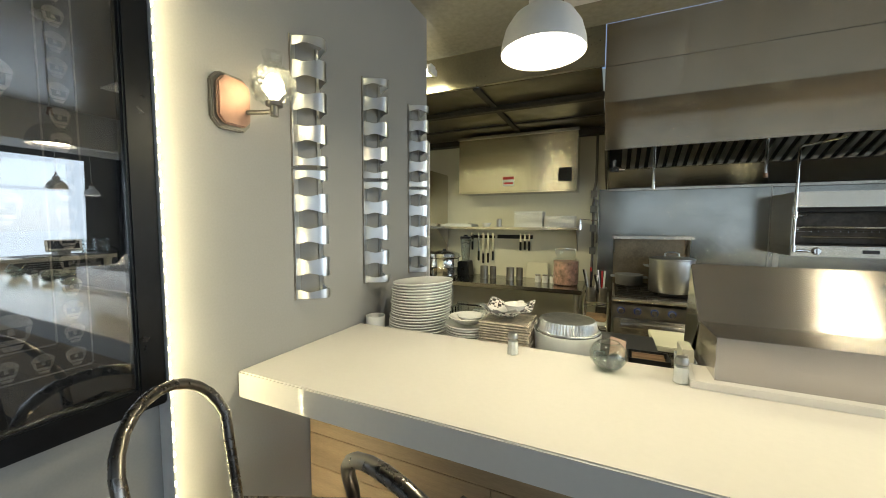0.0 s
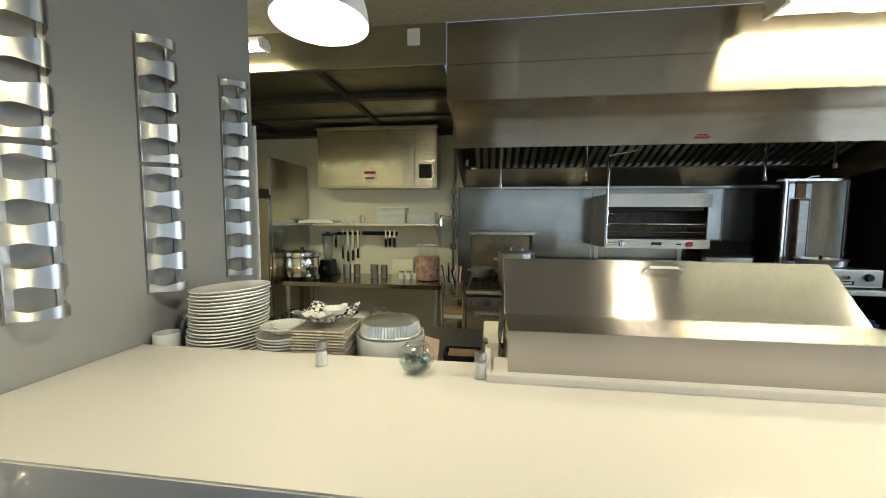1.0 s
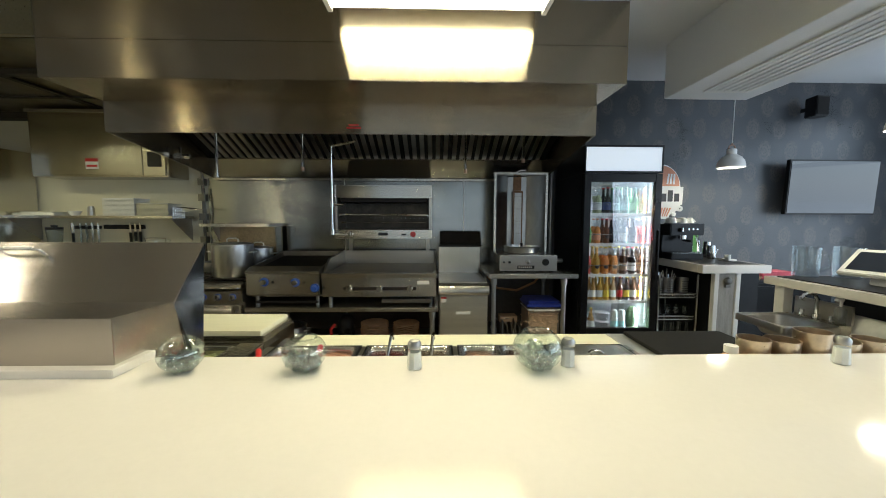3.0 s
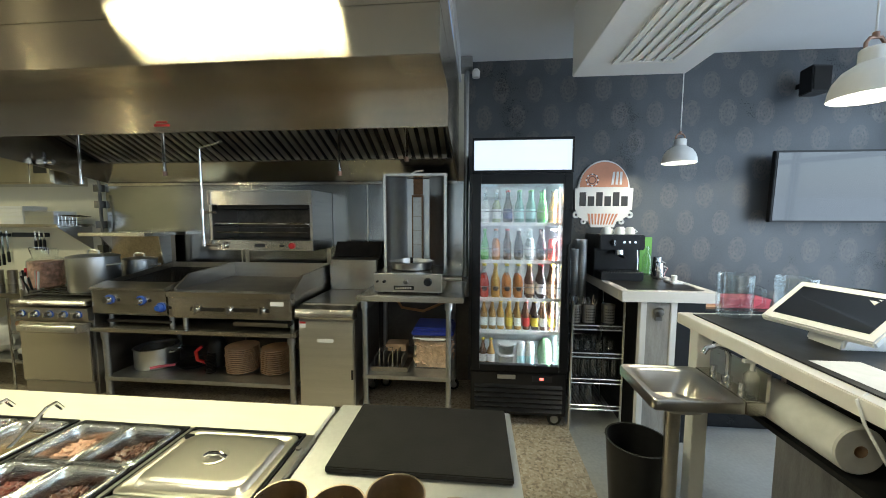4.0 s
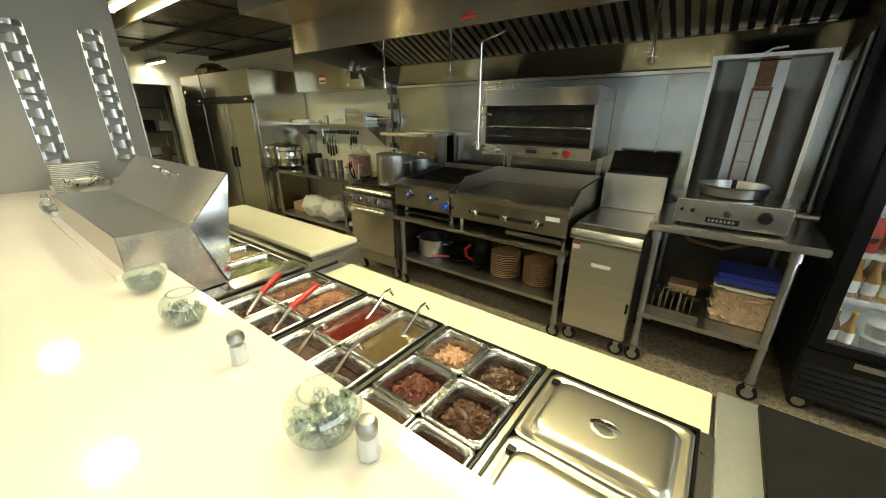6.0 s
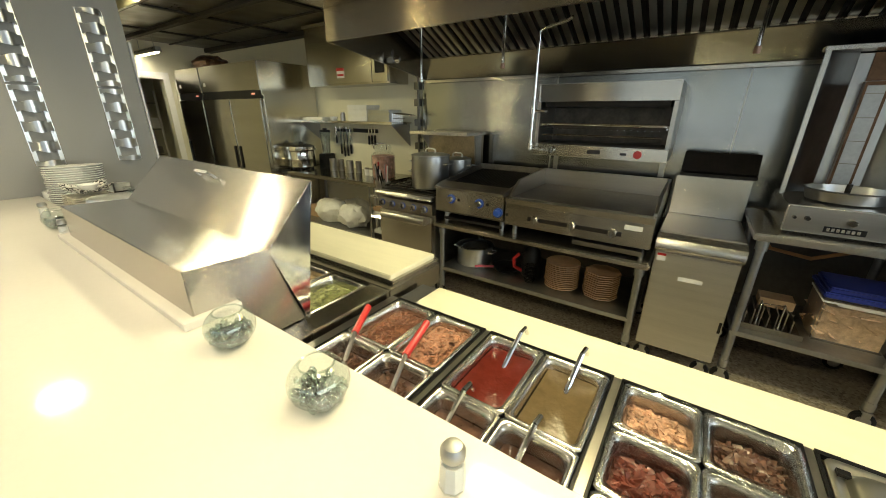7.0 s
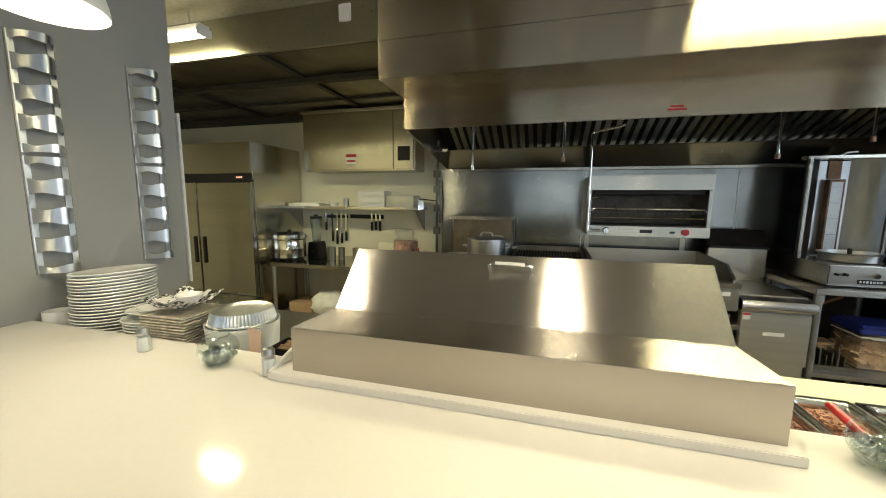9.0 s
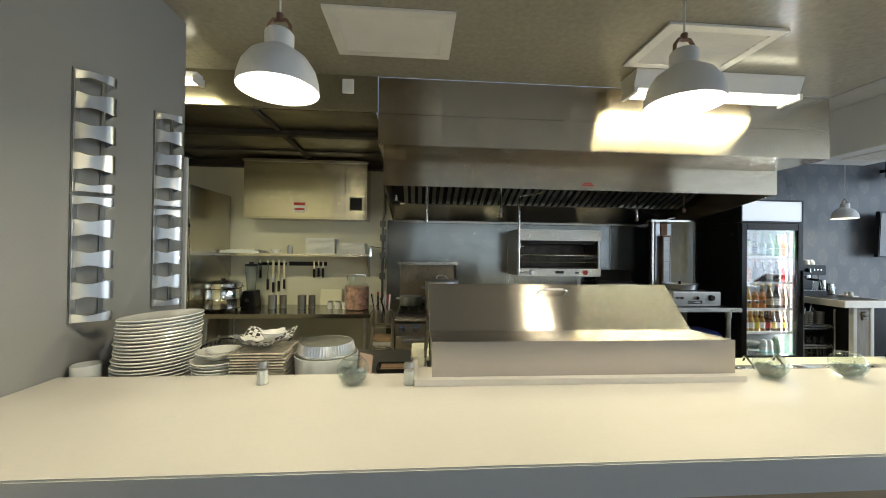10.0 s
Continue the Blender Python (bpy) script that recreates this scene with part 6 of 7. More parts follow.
tub = thing("paper_container", "square frosted plastic container holding cream paper sheets", "container", (0.24, 1.42, 0.9655))
part("container", tub, FROST, dish(0.215, 0.268, 1.36, 1.48, [(0.004, 0.966, 0.012), (0.0, 1.055, 0.014), (0.003, 1.055, 0.012), (0.006, 0.975, 0.011)]))
part("paper", tub, CREAM, B(0.224, 0.258, 1.37, 1.47, 0.976, 1.095), bevel=0.002, label="cream paper sheets")
btr = thing("black_tray", "black plastic tray of small cards behind the bar", "tray", (0.12, 1.45, 0.9655))
part("tray", btr, BLACK_PL, dish(0.07, 0.2, 1.38, 1.48, [(0.006, 0.966, 0.01), (0.0, 1.04, 0.012), (0.004, 1.04, 0.01), (0.009, 0.972, 0.009)]))
part("cards", btr, KRAFT, *[B(0.085, 0.185, 1.395 + 0.012 * i, 1.398 + 0.012 * i, 0.973, 1.03 + 0.004 * (i % 3)) for i in range(6)])
cb2 = thing("cup_crate", "dark wire crate with upturned glasses", "crate", (-0.62, 1.78, 0.966))
part("crate", cb2, BLACK_PL, *[T([(-0.78, 1.66 + 0.04 * i, 0.975), (-0.78, 1.66 + 0.04 * i, 1.04)], 0.004, 6) for i in range(7)], T([(-0.78, 1.66, 1.04), (-0.42, 1.66, 1.04), (-0.42, 1.9, 1.04), (-0.78, 1.9, 1.04), (-0.78, 1.66, 1.04)], 0.005, 6), B(-0.78, -0.42, 1.66, 1.9, 0.967, 0.973))
for i in range(6):
    x, y = -0.72 + 0.1 * (i % 3), 1.72 + 0.1 * (i // 3)
    part("glass", cb2, CLEAR, L([(0.036, 0.0), (0.03, 0.1), (0, 0.1)], (x, y, 0.974), seg=18))

# ---- on the bar ----
def glass_bowl(x, y, z, k, r=0.057):
    b_ = thing("glass_bowl", "round clear glass bowl half full of sea-glass pebbles", "bowl", (x, y, z), group="glass bowls on the bar")
    prof = [(0, 0.002)] + [(r * math.sin(a), r * 0.86 - r * 0.86 * math.cos(a)) for a in [0.35 + 0.2 * i for i in range(12)]]
    part("bowl", b_, CLEAR_G, L(prof, (x, y, z), seg=32), T([(x + prof[-1][0] * math.cos(a), y + prof[-1][0] * math.sin(a), z + prof[-1][1]) for a in [i * math.pi / 12 for i in range(25)]], 0.0022, 6))
    rnd = random.Random(k)

    def pebbles(bm):
        for _ in range(95):
            h = rnd.uniform(0.008, 0.044 if k < 3 else 0.062)
            rr = math.sqrt(max(0, r * r - ((h / 0.86) - r) ** 2)) * 0.86 * math.sqrt(rnd.random())
            a = rnd.uniform(0, 6.3)
            mm = Matrix.LocRotScale((x + rr * math.cos(a), y + rr * math.sin(a), z + h), Euler((rnd.uniform(0, 3), rnd.uniform(0, 3), 0)), Vector((1, 0.9, 0.65)))
            bmesh.ops.create_icosphere(bm, subdivisions=1, radius=rnd.uniform(0.009, 0.014), matrix=mm)
    part("pebble_fill", b_, PEBBLE, pebbles, kind="stuff", smooth=80)


for k, x in enumerate((0.006, 1.575, 1.898, 2.522)):
    glass_bowl(x, 1.25, 1.0355, k, (0.056, 0.055, 0.057, 0.066)[k])


def shaker(x, y, z, mat, w):
    s = thing("salt_shaker", "small faceted glass shaker with domed steel cap holding " + w, "shaker", (x, y, z), group="shakers on the bar")
    part("contents", s, mat, L([(0, 0.003), (0.0192, 0.003), (0.0172, 0.048), (0, 0.05)], (x, y, z), seg=8))
    part("glass", s, CLEAR, L([(0, 0.0005), (0.0205, 0.0005), (0.021, 0.006), (0.018, 0.056), (0.016, 0.06)], (x, y, z), seg=8), smooth=20)
    part("cap", s, GALV, L([(0.0178, 0.058), (0.0185, 0.061), (0.0185, 0.07), (0.0135, 0.078), (0, 0.081)], (x, y, z), seg=18))


for x, y, mm, w in ((-0.303, 1.253, SALT, "salt"), (0.202, 1.232, SALT, "salt"), (2.19, 1.255, SALT, "salt"), (2.612, 1.268, SALT, "salt"), (3.39, 1.27, SALT, "salt")):
    shaker(x, y, 1.0355, mm, w)

# ---- bar side: drinks cooler ----
co_ = thing("drinks_cooler", "black glass-door drinks cooler with lit header, full of bottles", "refrigerator", (3.88, 3.8, 0))
CX0, CX1, CY = 3.535, 4.222, 3.43
for x in (CX0, CX1 - 0.05):
    part("side_wall", co_, BLACK, B(x, x + 0.05, CY + 0.05, 4.17, 0.42, 1.84), bevel=0.004)
part("header_box", co_, BLACK, B(CX0, CX1, CY + 0.03, 4.17, 1.8405, 2.078), bevel=0.004)
part("base_box", co_, BLACK, B(CX0, CX1, CY + 0.03, 4.17, 0.09, 0.4195), bevel=0.004)
part("liner", co_, LINER, B(CX0 + 0.051, CX1 - 0.051, 4.12, 4.17, 0.421, 1.839), B(CX0 + 0.0505, CX0 + 0.056, CY + 0.06, 4.119, 0.421, 1.839), B(CX1 - 0.056, CX1 - 0.0505, CY + 0.06, 4.119, 0.421, 1.839), B(CX0 + 0.057, CX1 - 0.057, CY + 0.06, 4.119, 0.421, 0.43), B(CX0 + 0.057, CX1 - 0.057, CY + 0.06, 4.119, 1.80, 1.839))
hdr = part("header_frame", co_, BLACK, B(CX0, CX1, CY + 0.005, CY + 0.0295, 1.841, 1.858), B(CX0, CX1, CY + 0.005, CY + 0.0295, 2.062, 2.078), B(CX0, CX0 + 0.012, CY + 0.005, CY + 0.0295, 1.8585, 2.0615), B(CX1 - 0.012, CX1, CY + 0.005, CY + 0.0295, 1.8585, 2.0615))
part("header_light", hdr, SIGN_ON, B(CX0 + 0.0125, CX1 - 0.0125, CY + 0.012, CY + 0.029, 1.859, 2.061), label="glowing white header panel")
dr = part("door", co_, BLACK, B(CX0 + 0.004, CX0 + 0.062, CY, CY + 0.045, 0.425, 1.835), B(CX1 - 0.062, CX1 - 0.004, CY, CY + 0.045, 0.425, 1.835), B(CX0 + 0.0625, CX1 - 0.0625, CY, CY + 0.045, 1.765, 1.835), B(CX0 + 0.0625, CX1 - 0.0625, CY, CY + 0.045, 0.425, 0.475), bevel=0.003)
pn = part("door_glass", dr, DOOR_GLASS, B(CX0 + 0.0625, CX1 - 0.0625, CY + 0.018, CY + 0.026, 0.4755, 1.7645))
pn.visible_shadow = False
part("door_handle", dr, BLACK_PL, B(CX1 - 0.03, CX1 - 0.012, CY - 0.018, CY - 0.0005, 0.9, 1.35), bevel=0.004)
part("lock", co_, CHROME, C((3.62, CY + 0.0295, 0.385), 0.011, -0.004, "y", 12))
part("light_strip", co_, glow("cooler tube", (0.85, 0.95, 1.0), 2.5), *[B(CX1 - 0.075, CX1 - 0.068, CY + 0.062, CY + 0.07, z, z + 0.028) for z in [0.5 + 0.038 * i for i in range(33)]])
part("grille", co_, BLACK_PL, B(CX0 + 0.01, CX1 - 0.01, CY + 0.022, CY + 0.0295, 0.10, 0.41))
for i in range(6):
    part("louvre", co_, BLACK, X([(CY + 0.005, 0.125 + i * 0.036), (CY + 0.0215, 0.115 + i * 0.036), (CY + 0.0215, 0.143 + i * 0.036)], "x", CX0 + 0.03, CX1 - 0.03))
part("name_plate", co_, ALU, B(3.73, 3.86, CY + 0.016, CY + 0.0215, 0.365, 0.395))
part("thermostat", co_, INK, B(3.98, 4.12, CY + 0.014, CY + 0.0215, 0.35, 0.395))
part("red_digits", co_, glow("thermostat digits", (1, 0.08, 0.05), 2), B(4.03, 4.06, CY + 0.0125, CY + 0.0137, 0.365, 0.382))
for x in (CX0 + 0.07, CX1 - 0.07):
    for y in (CY + 0.08, 4.08):
        caster(co_, x, y, 0.09)
SHELVES = (0.432, 0.705, 0.945, 1.222, 1.492)
for z in SHELVES[1:]:
    part("wire_shelf", co_, WHITE, *[T([(CX0 + 0.06 + 0.03 * i, CY + 0.065, z), (CX0 + 0.06 + 0.03 * i, 4.1, z)], 0.0025, 5) for i in range(20)], B(CX0 + 0.058, CX1 - 0.058, CY + 0.06, CY + 0.066, z - 0.018, z + 0.006))
    if z > 0.9:
        part("front_rail", co_, CHROME, T([(CX0 + 0.058, CY + 0.066, z + 0.085), (CX1 - 0.058, CY + 0.066, z + 0.085)], 0.003, 6))
    part("price_strip", co_, CLOTH_W, *[B(CX0 + 0.065 + 0.045 * i, CX0 + 0.092 + 0.045 * i, CY + 0.057, CY + 0.0595, z - 0.015, z + 0.003) for i in range(12)])


def bottle(name, label, x, y, z, r, h, neck, fluid, cap, tag, group, neck_glass=None):
    """A bottle: filled body, slender neck of its own glass, cap and wrapped label."""
    b = thing(name, label, "bottle", (x, y, z), group=group)
    if neck:
        nr, full = r * 0.36, h * 0.68
        part("body", b, fluid, L([(0, 0.001), (r * 0.92, 0.001), (r, 0.009), (r, h * 0.44), (r * 0.97, h * 0.50), (r * 0.84, h * 0.57), (r * 0.62, h * 0.64), (r * 0.52, full), (0, full)], (x, y, z), seg=16))
        part("neck", b, neck_glass or fluid, L([(r * 0.52, full), (r * 0.42, h * 0.76), (nr, h * 0.84), (nr, h * 0.93), (nr * 1.25, h * 0.935), (nr * 1.25, h * 0.955), (0, h * 0.955)], (x, y, z), seg=14))
        part("cap", b, cap, L([(nr * 1.35, h * 0.945), (nr * 1.3, h * 0.99), (nr * 0.9, h), (0, h)], (x, y, z), seg=12))
    else:
        nr = r * 0.7
        part("body", b, fluid, L([(0, 0.001), (r * 0.94, 0.001), (r, 0.008), (r, h * 0.8), (r * 0.9, h * 0.88), (nr, h * 0.93), (0, h * 0.93)], (x, y, z), seg=16))
        part("cap", b, cap, L([(nr, h * 0.931), (nr * 0.9, h * 0.97), (nr * 0.25, h), (0, h)], (x, y, z), seg=12))
    if tag is INK and neck:
        part("label", b, tag, sheet(lambda u, v: (x + (r + 0.0012) * math.sin((u - 0.5) * 1.3 * math.sin(math.pi * (0.12 + 0.76 * v))), y - (r + 0.0012) * math.cos((u - 0.5) * 1.3 * math.sin(math.pi * (0.12 + 0.76 * v))), z + h * (0.2 + 0.14 * v)), 8, 6), label="small dark oval label")
    else:
        part("label", b, tag, L([(r + 0.0006, h * 0.13), (r + 0.0006, h * 0.42)], (x, y, z), seg=16))
    return b


LQ = {n: liquid(n + " drink", c) for n, c in dict(orange=(0.80, 0.33, 0.10), red=(0.75, 0.10, 0.07), green=(0.14, 0.46, 0.13), water=(0.66, 0.72, 0.73), brown=(0.16, 0.075, 0.04), amber=(0.56, 0.31, 0.09), milk=(0.82, 0.84, 0.8), lime=(0.6, 0.66, 0.4), dark=(0.03, 0.014, 0.01), teal=(0.2, 0.42, 0.35), gold=(0.72, 0.44, 0.10)).items()}
HERB = material("dark green herbs", (0.05, 0.09, 0.035), 0.5, 0.0, 0.4, 30, 0.4, 60)
GOLD = material("yellow label", (0.72, 0.55, 0.05), 0.4)
NAVY = material("navy label", (0.03, 0.05, 0.2), 0.4)
TEALL = material("pale teal label", (0.35, 0.6, 0.6), 0.4)
ROWS5 = (
    (4, 0.030, 0.235, True, [("milk", WHITE, CHINA), ("lime", WHITE, CHINA), ("dark", RED, NAVY), ("teal", GREEN, TEALL), ("teal", GREEN, TEALL), ("green", INK, GREEN), ("amber", INK, ORANGE)]),
    (3, 0.029, 0.225, True, [("green", GREEN, GREEN), ("orange", ORANGE, ORANGE), ("brown", RED, INK), ("dark", WHITE, INK), ("water", WHITE, CHINA), ("dark", INK, INK), ("red", WHITE, RED)]),
    (2, 0.0325, 0.245, True, [("red", GOLD, INK), ("gold", GOLD, INK), ("orange", GOLD, INK), ("orange", GOLD, INK), ("brown", GOLD, KRAFT), ("dark", RED, CHINA), ("brown", GOLD, KRAFT)]),
    (1, 0.027, 0.215, True, [("amber", WHITE, CHINA), ("amber", WHITE, CHINA), ("gold", GOLD, CHINA), ("gold", GOLD, GOLD), ("amber", GOLD, CHINA), ("brown", RED, RED), ("dark", GOLD, GOLD), ("brown", GOLD, CHINA), ("brown", GOLD, GOLD)]),
)
made = {}
for si, r, h, neck, kinds in ROWS5:
    step = (CX1 - CX0 - 0.19) / (len(kinds) - 1)
    for k, (fl, cap, tag) in enumerate(kinds):
        for d in range(2):
            x, y, z = CX0 + 0.095 + k * step, CY + 0.115 + d * 0.085, SHELVES[si] + 0.003
            key = (si, fl, cap.name, tag.name)
            if key in made:
                copy_thing(made[key], Matrix.Translation((x, y, z)))
            else:
                made[key] = bottle("drink_bottle", "%s bottle with coloured label and cap in the cooler" % {"milk": "white juice", "lime": "pale green juice", "dark": "dark cola", "teal": "green mineral water", "green": "green soda", "amber": "amber beer", "orange": "orange soda", "brown": "brown beer", "water": "clear water", "red": "red soda", "gold": "golden beer"}[fl], x, y, z, r, h, neck, LQ[fl], cap, tag, "bottles in the cooler", None if fl in ("brown", "dark", "amber", "gold", "teal", "green") else CLEAR)
z = SHELVES[0]
for x, fl in ((3.625, "brown"), (3.685, "amber")):
    bottle("drink_bottle", "stubby brown beer bottle in the cooler", x, CY + 0.12, z, 0.03, 0.2, True, LQ[fl], GOLD, CHINA, "bottles in the cooler")
for x in (3.91, 3.975):
    bottle("sauce_bottle", "white squeeze bottle with label in the cooler", x, CY + 0.13, z, 0.032, 0.18, False, LQ["milk"], WHITE, TEALL, "squeeze bottles")
for k in range(2):
    dc = thing("deli_tub", "round translucent deli tub with lid", "food container", (3.80, CY + 0.15, z + 0.08 * k), group="deli tubs")
    part("tub", dc, PLASTIC_C, L([(0, 0.001), (0.05, 0.001), (0.06, 0.065), (0, 0.065)], (3.80, CY + 0.15, z + 0.08 * k), seg=24))
    part("lid", dc, CLOTH_W, L([(0.063, 0.0655), (0.063, 0.074), (0, 0.076)], (3.80, CY + 0.15, z + 0.08 * k), seg=24))
solo("herb_bag", HERB, "bag of dark green herbs in the cooler", "bag", L([(0, 0), (0.05, 0.005), (0.06, 0.08), (0.045, 0.17), (0.02, 0.2), (0, 0.2)], (4.09, CY + 0.16, z), seg=9), at=(4.09, CY + 0.16, z))
pc = thing("conduit_pole", "grey conduit pole with a small camera and box at the ceiling", "conduit", (3.47, 4.1, 0))
part("pole", pc, GALV, C((3.47, 4.13, 1.0), 0.022, 1.80, seg=12), C((3.47, 4.13, 1.0), 0.03, 0.05, seg=12))
part("box", pc, GALV, B(3.38, 3.52, 4.05, 4.199, 2.80, 2.89), bevel=0.004)
part("camera_head", pc, WHITE, L([(0, 0), (0.03, 0), (0.035, 0.05), (0.02, 0.07), (0, 0.07)], (3.55, 4.08, 2.72), seg=16), C((3.55, 4.13, 2.74), 0.01, -0.06, "y", 10))

# wall sign
sg = thing("beer_sign", "shaped orange and white beer sign with bold black lettering shapes", "sign", (4.66, 4.19, 1.42))
sx, sz = 4.665, 1.72


def arch(cx, z0, w, h, n=20):
    return [(cx - w / 2, z0), (cx + w / 2, z0)] + [(cx + w / 2 * math.cos(math.pi * i / n), z0 + h * math.sin(math.pi * i / n)) for i in range(1, n)]


part("backing", sg, WHITE, X(arch(sx, 1.765, 0.44, 0.265), "y", 4.172, 4.198), bevel=0.003)
part("orange_arch", sg, ORANGE, X(arch(sx, 1.80, 0.405, 0.215), "y", 4.168, 4.1715))
part("band", sg, WHITE, X([(sx - 0.24, 1.60), (sx + 0.24, 1.60), (sx + 0.245, 1.79), (sx - 0.245, 1.79)], "y", 4.16, 4.1675), bevel=0.003)
part("foot_board", sg, WHITE, X([(sx - 0.225, 1.605), (sx + 0.225, 1.605), (sx + 0.2, 1.54), (sx + 0.12, 1.50), (sx + 0.1, 1.45), (sx - 0.1, 1.45), (sx - 0.12, 1.50), (sx - 0.2, 1.54)], "y", 4.172, 4.1975), bevel=0.003)
for i in range(9):
    part("orange_stripe", sg, ORANGE, X([(sx - 0.13 + 0.03 * i, 1.57), (sx - 0.112 + 0.03 * i, 1.57), (sx - 0.1 + 0.023 * i, 1.475), (sx - 0.112 + 0.023 * i, 1.475)], "y", 4.168, 4.1715))
part("dark_rosette", sg, INK, *[L([(0.028 + 0.018 * k, 0), (0.034 + 0.018 * k, 0), (0.034 + 0.018 * k, -0.001), (0.028 + 0.018 * k, -0.001), (0.028 + 0.018 * k, 0)], (sx - 0.1, 4.1675, 1.86), "y", 20) for k in range(2)])
part("rosette", sg, WHITE, *[C((sx - 0.1 + 0.05 * math.cos(a), 4.1665, 1.86 + 0.05 * math.sin(a)), 0.008, -0.0012, "y", 8) for a in [i * 0.785 for i in range(8)]])
part("white_zigzag", sg, WHITE, *[X([(sx + 0.06 + 0.035 * i, 1.82), (sx + 0.078 + 0.035 * i, 1.82), (sx + 0.09 + 0.03 * i, 1.93), (sx + 0.072 + 0.03 * i, 1.93)], "y", 4.164, 4.1678) for i in range(3)])
for i in range(6):
    x, h = sx - 0.205 + i * 0.07, (0.12, 0.085, 0.12, 0.085, 0.12, 0.085)[i]
    part("dark_block", sg, INK, B(x, x + 0.055, 4.1565, 4.1597, 1.635, 1.635 + h), bevel=0.0012)
part("scalloped_edge", sg, WHITE, *[C((sx - 0.2 + 0.04 * i, 4.1715, 1.60), 0.022, -0.006, "y", 12) for i in range(11)])
for s in (-1, 1):
    part("scroll", sg, WHITE, L([(0.012, 0), (0.03, 0), (0.03, -0.02), (0.012, -0.02), (0.012, 0)], (sx + s * 0.225, 4.19, 1.56), "y", 18), L([(0.01, 0), (0.024, 0), (0.024, -0.02), (0.01, -0.02), (0.01, 0)], (sx + s * 0.16, 4.19, 1.50), "y", 16))

# wire shelving with glasses and cutlery
ws = thing("wire_shelving", "chrome wire shelving with glasses and cutlery tubs", "shelving rack", (4.43, 3.66, 0))
for x in (4.25, 4.605):
    for y in (3.46, 3.90):
        part("post", ws, CHROME, C((x, y, 0.0), 0.0115, 0.95, seg=10))
for z in (0.19, 0.385, 0.575, 0.775):
    part("wire_shelf", ws, CHROME, *[T([(4.25 + 0.0237 * i, 3.46, z), (4.25 + 0.0237 * i, 3.90, z)], 0.0025, 5) for i in range(16)], T([(4.25, 3.455, z), (4.605, 3.455, z)], 0.0045, 6), T([(4.25, 3.455, z - 0.03), (4.605, 3.455, z - 0.03)], 0.0045, 6), T([(4.25 + 0.0222 * i, 3.455, z - 0.03 * (i % 2)) for i in range(17)], 0.003, 5), T([(4.25, 3.9, z), (4.605, 3.9, z)], 0.0045, 6))
for i, x in enumerate((4.28, 4.385, 4.52)):
    ct = thing("cutlery_tub", "perforated steel cutlery tub" + (" full of forks and knives" if i < 2 else ""), "cutlery holder", (x, 3.54, 0.7805), group="cutlery tubs")
    part("tub", ct, STEEL, L([(0, 0), (0.044, 0), (0.047, 0.13), (0.044, 0.13), (0.041, 0.004), (0, 0.004)], (x, 3.54, 0.7805), seg=24))
    part("perforation", ct, INK, *[C((x + 0.047 * math.sin(a), 3.54 - 0.047 * math.cos(a) + 0.001, 0.80 + 0.02 * k), 0.005, -0.0012, "y", 6) for a in (-0.6, -0.3, 0, 0.3, 0.6) for k in range(5)])
    rnd = random.Random(i)
    for k in range(8 if i < 2 else 0):
        dx, dy = rnd.uniform(-0.03, 0.03), rnd.uniform(-0.03, 0.03)
        part("cutlery", ct, CHROME, T([(x + dx * 0.4, 3.54 + dy * 0.4, 0.79), (x + dx * 1.6, 3.54 + dy * 1.5, 0.955 + rnd.uniform(-0.02, 0.03))], 0.005, 6))
for z, xs, h in ((0.58, (4.30, 4.38, 4.46, 4.54), 0.07), (0.39, (4.29, 4.36, 4.43, 4.5, 4.57), 0.12), (0.195, (4.31, 4.40), 0.13)):
    for i, x in enumerate(xs):
        for y in (3.53, 3.64):
            g = thing("drinking_glass", "clear upturned drinking glass on the wire shelf", "glass", (x, y, z), group="glasses on the wire shelf")
            part("glass", g, CLEAR, L([(0.033, 0.0), (0.028, h), (0, h), (0, h - 0.006), (0.026, h - 0.006), (0.031, 0.0), (0.033, 0)], (x, y, z), seg=16))
for i in range(3):
    cs = thing("cup_stack", "tall sleeve of clear plastic cups beside the cooler", "plastic cups", (4.275 + 0.05 * i, 3.78, 0.78), group="plastic cup sleeves")
    x = 4.275 + 0.055 * i
    me = mesh_of("cup", CUP_P, [L([(0.03, 0.0), (0.045, 0.11), (0.042, 0.11), (0.028, 0.002), (0, 0.002)], seg=16)])
    for k in range(18 + 4 * i):
        piece("cup", me, cs, (x, 3.78, 0.7805 + 0.019 * k))

# side bar with espresso machine
b2 = thing("side_bar", "short bar with white edge, black top and weathered end post", "bar counter", (4.85, 3.7, 0))
part("white_edge", b2, QUARTZ, B(4.52, 5.12, 3.30, 3.36, 0.985, 1.056), B(4.52, 4.58, 3.3605, 4.19, 0.985, 1.056), B(5.06, 5.12, 3.3605, 4.19, 0.985, 1.056), bevel=0.003)
part("black_top", b2, BLACK_PL, B(4.5805, 5.0595, 3.3605, 4.19, 0.99, 1.058))
part("end_panel", b2, WOOD_GREY, B(4.69, 4.84, 3.335, 3.36, 0.0, 0.984))
part("post", b2, WHITE, B(4.65, 4.6895, 3.325, 3.37, 0.0, 0.984), B(4.8405, 4.88, 3.325, 3.37, 0.0, 0.984), bevel=0.003)
part("carcass", b2, BLACK_PL, B(4.66, 5.08, 3.372, 4.19, 0.0, 0.984))
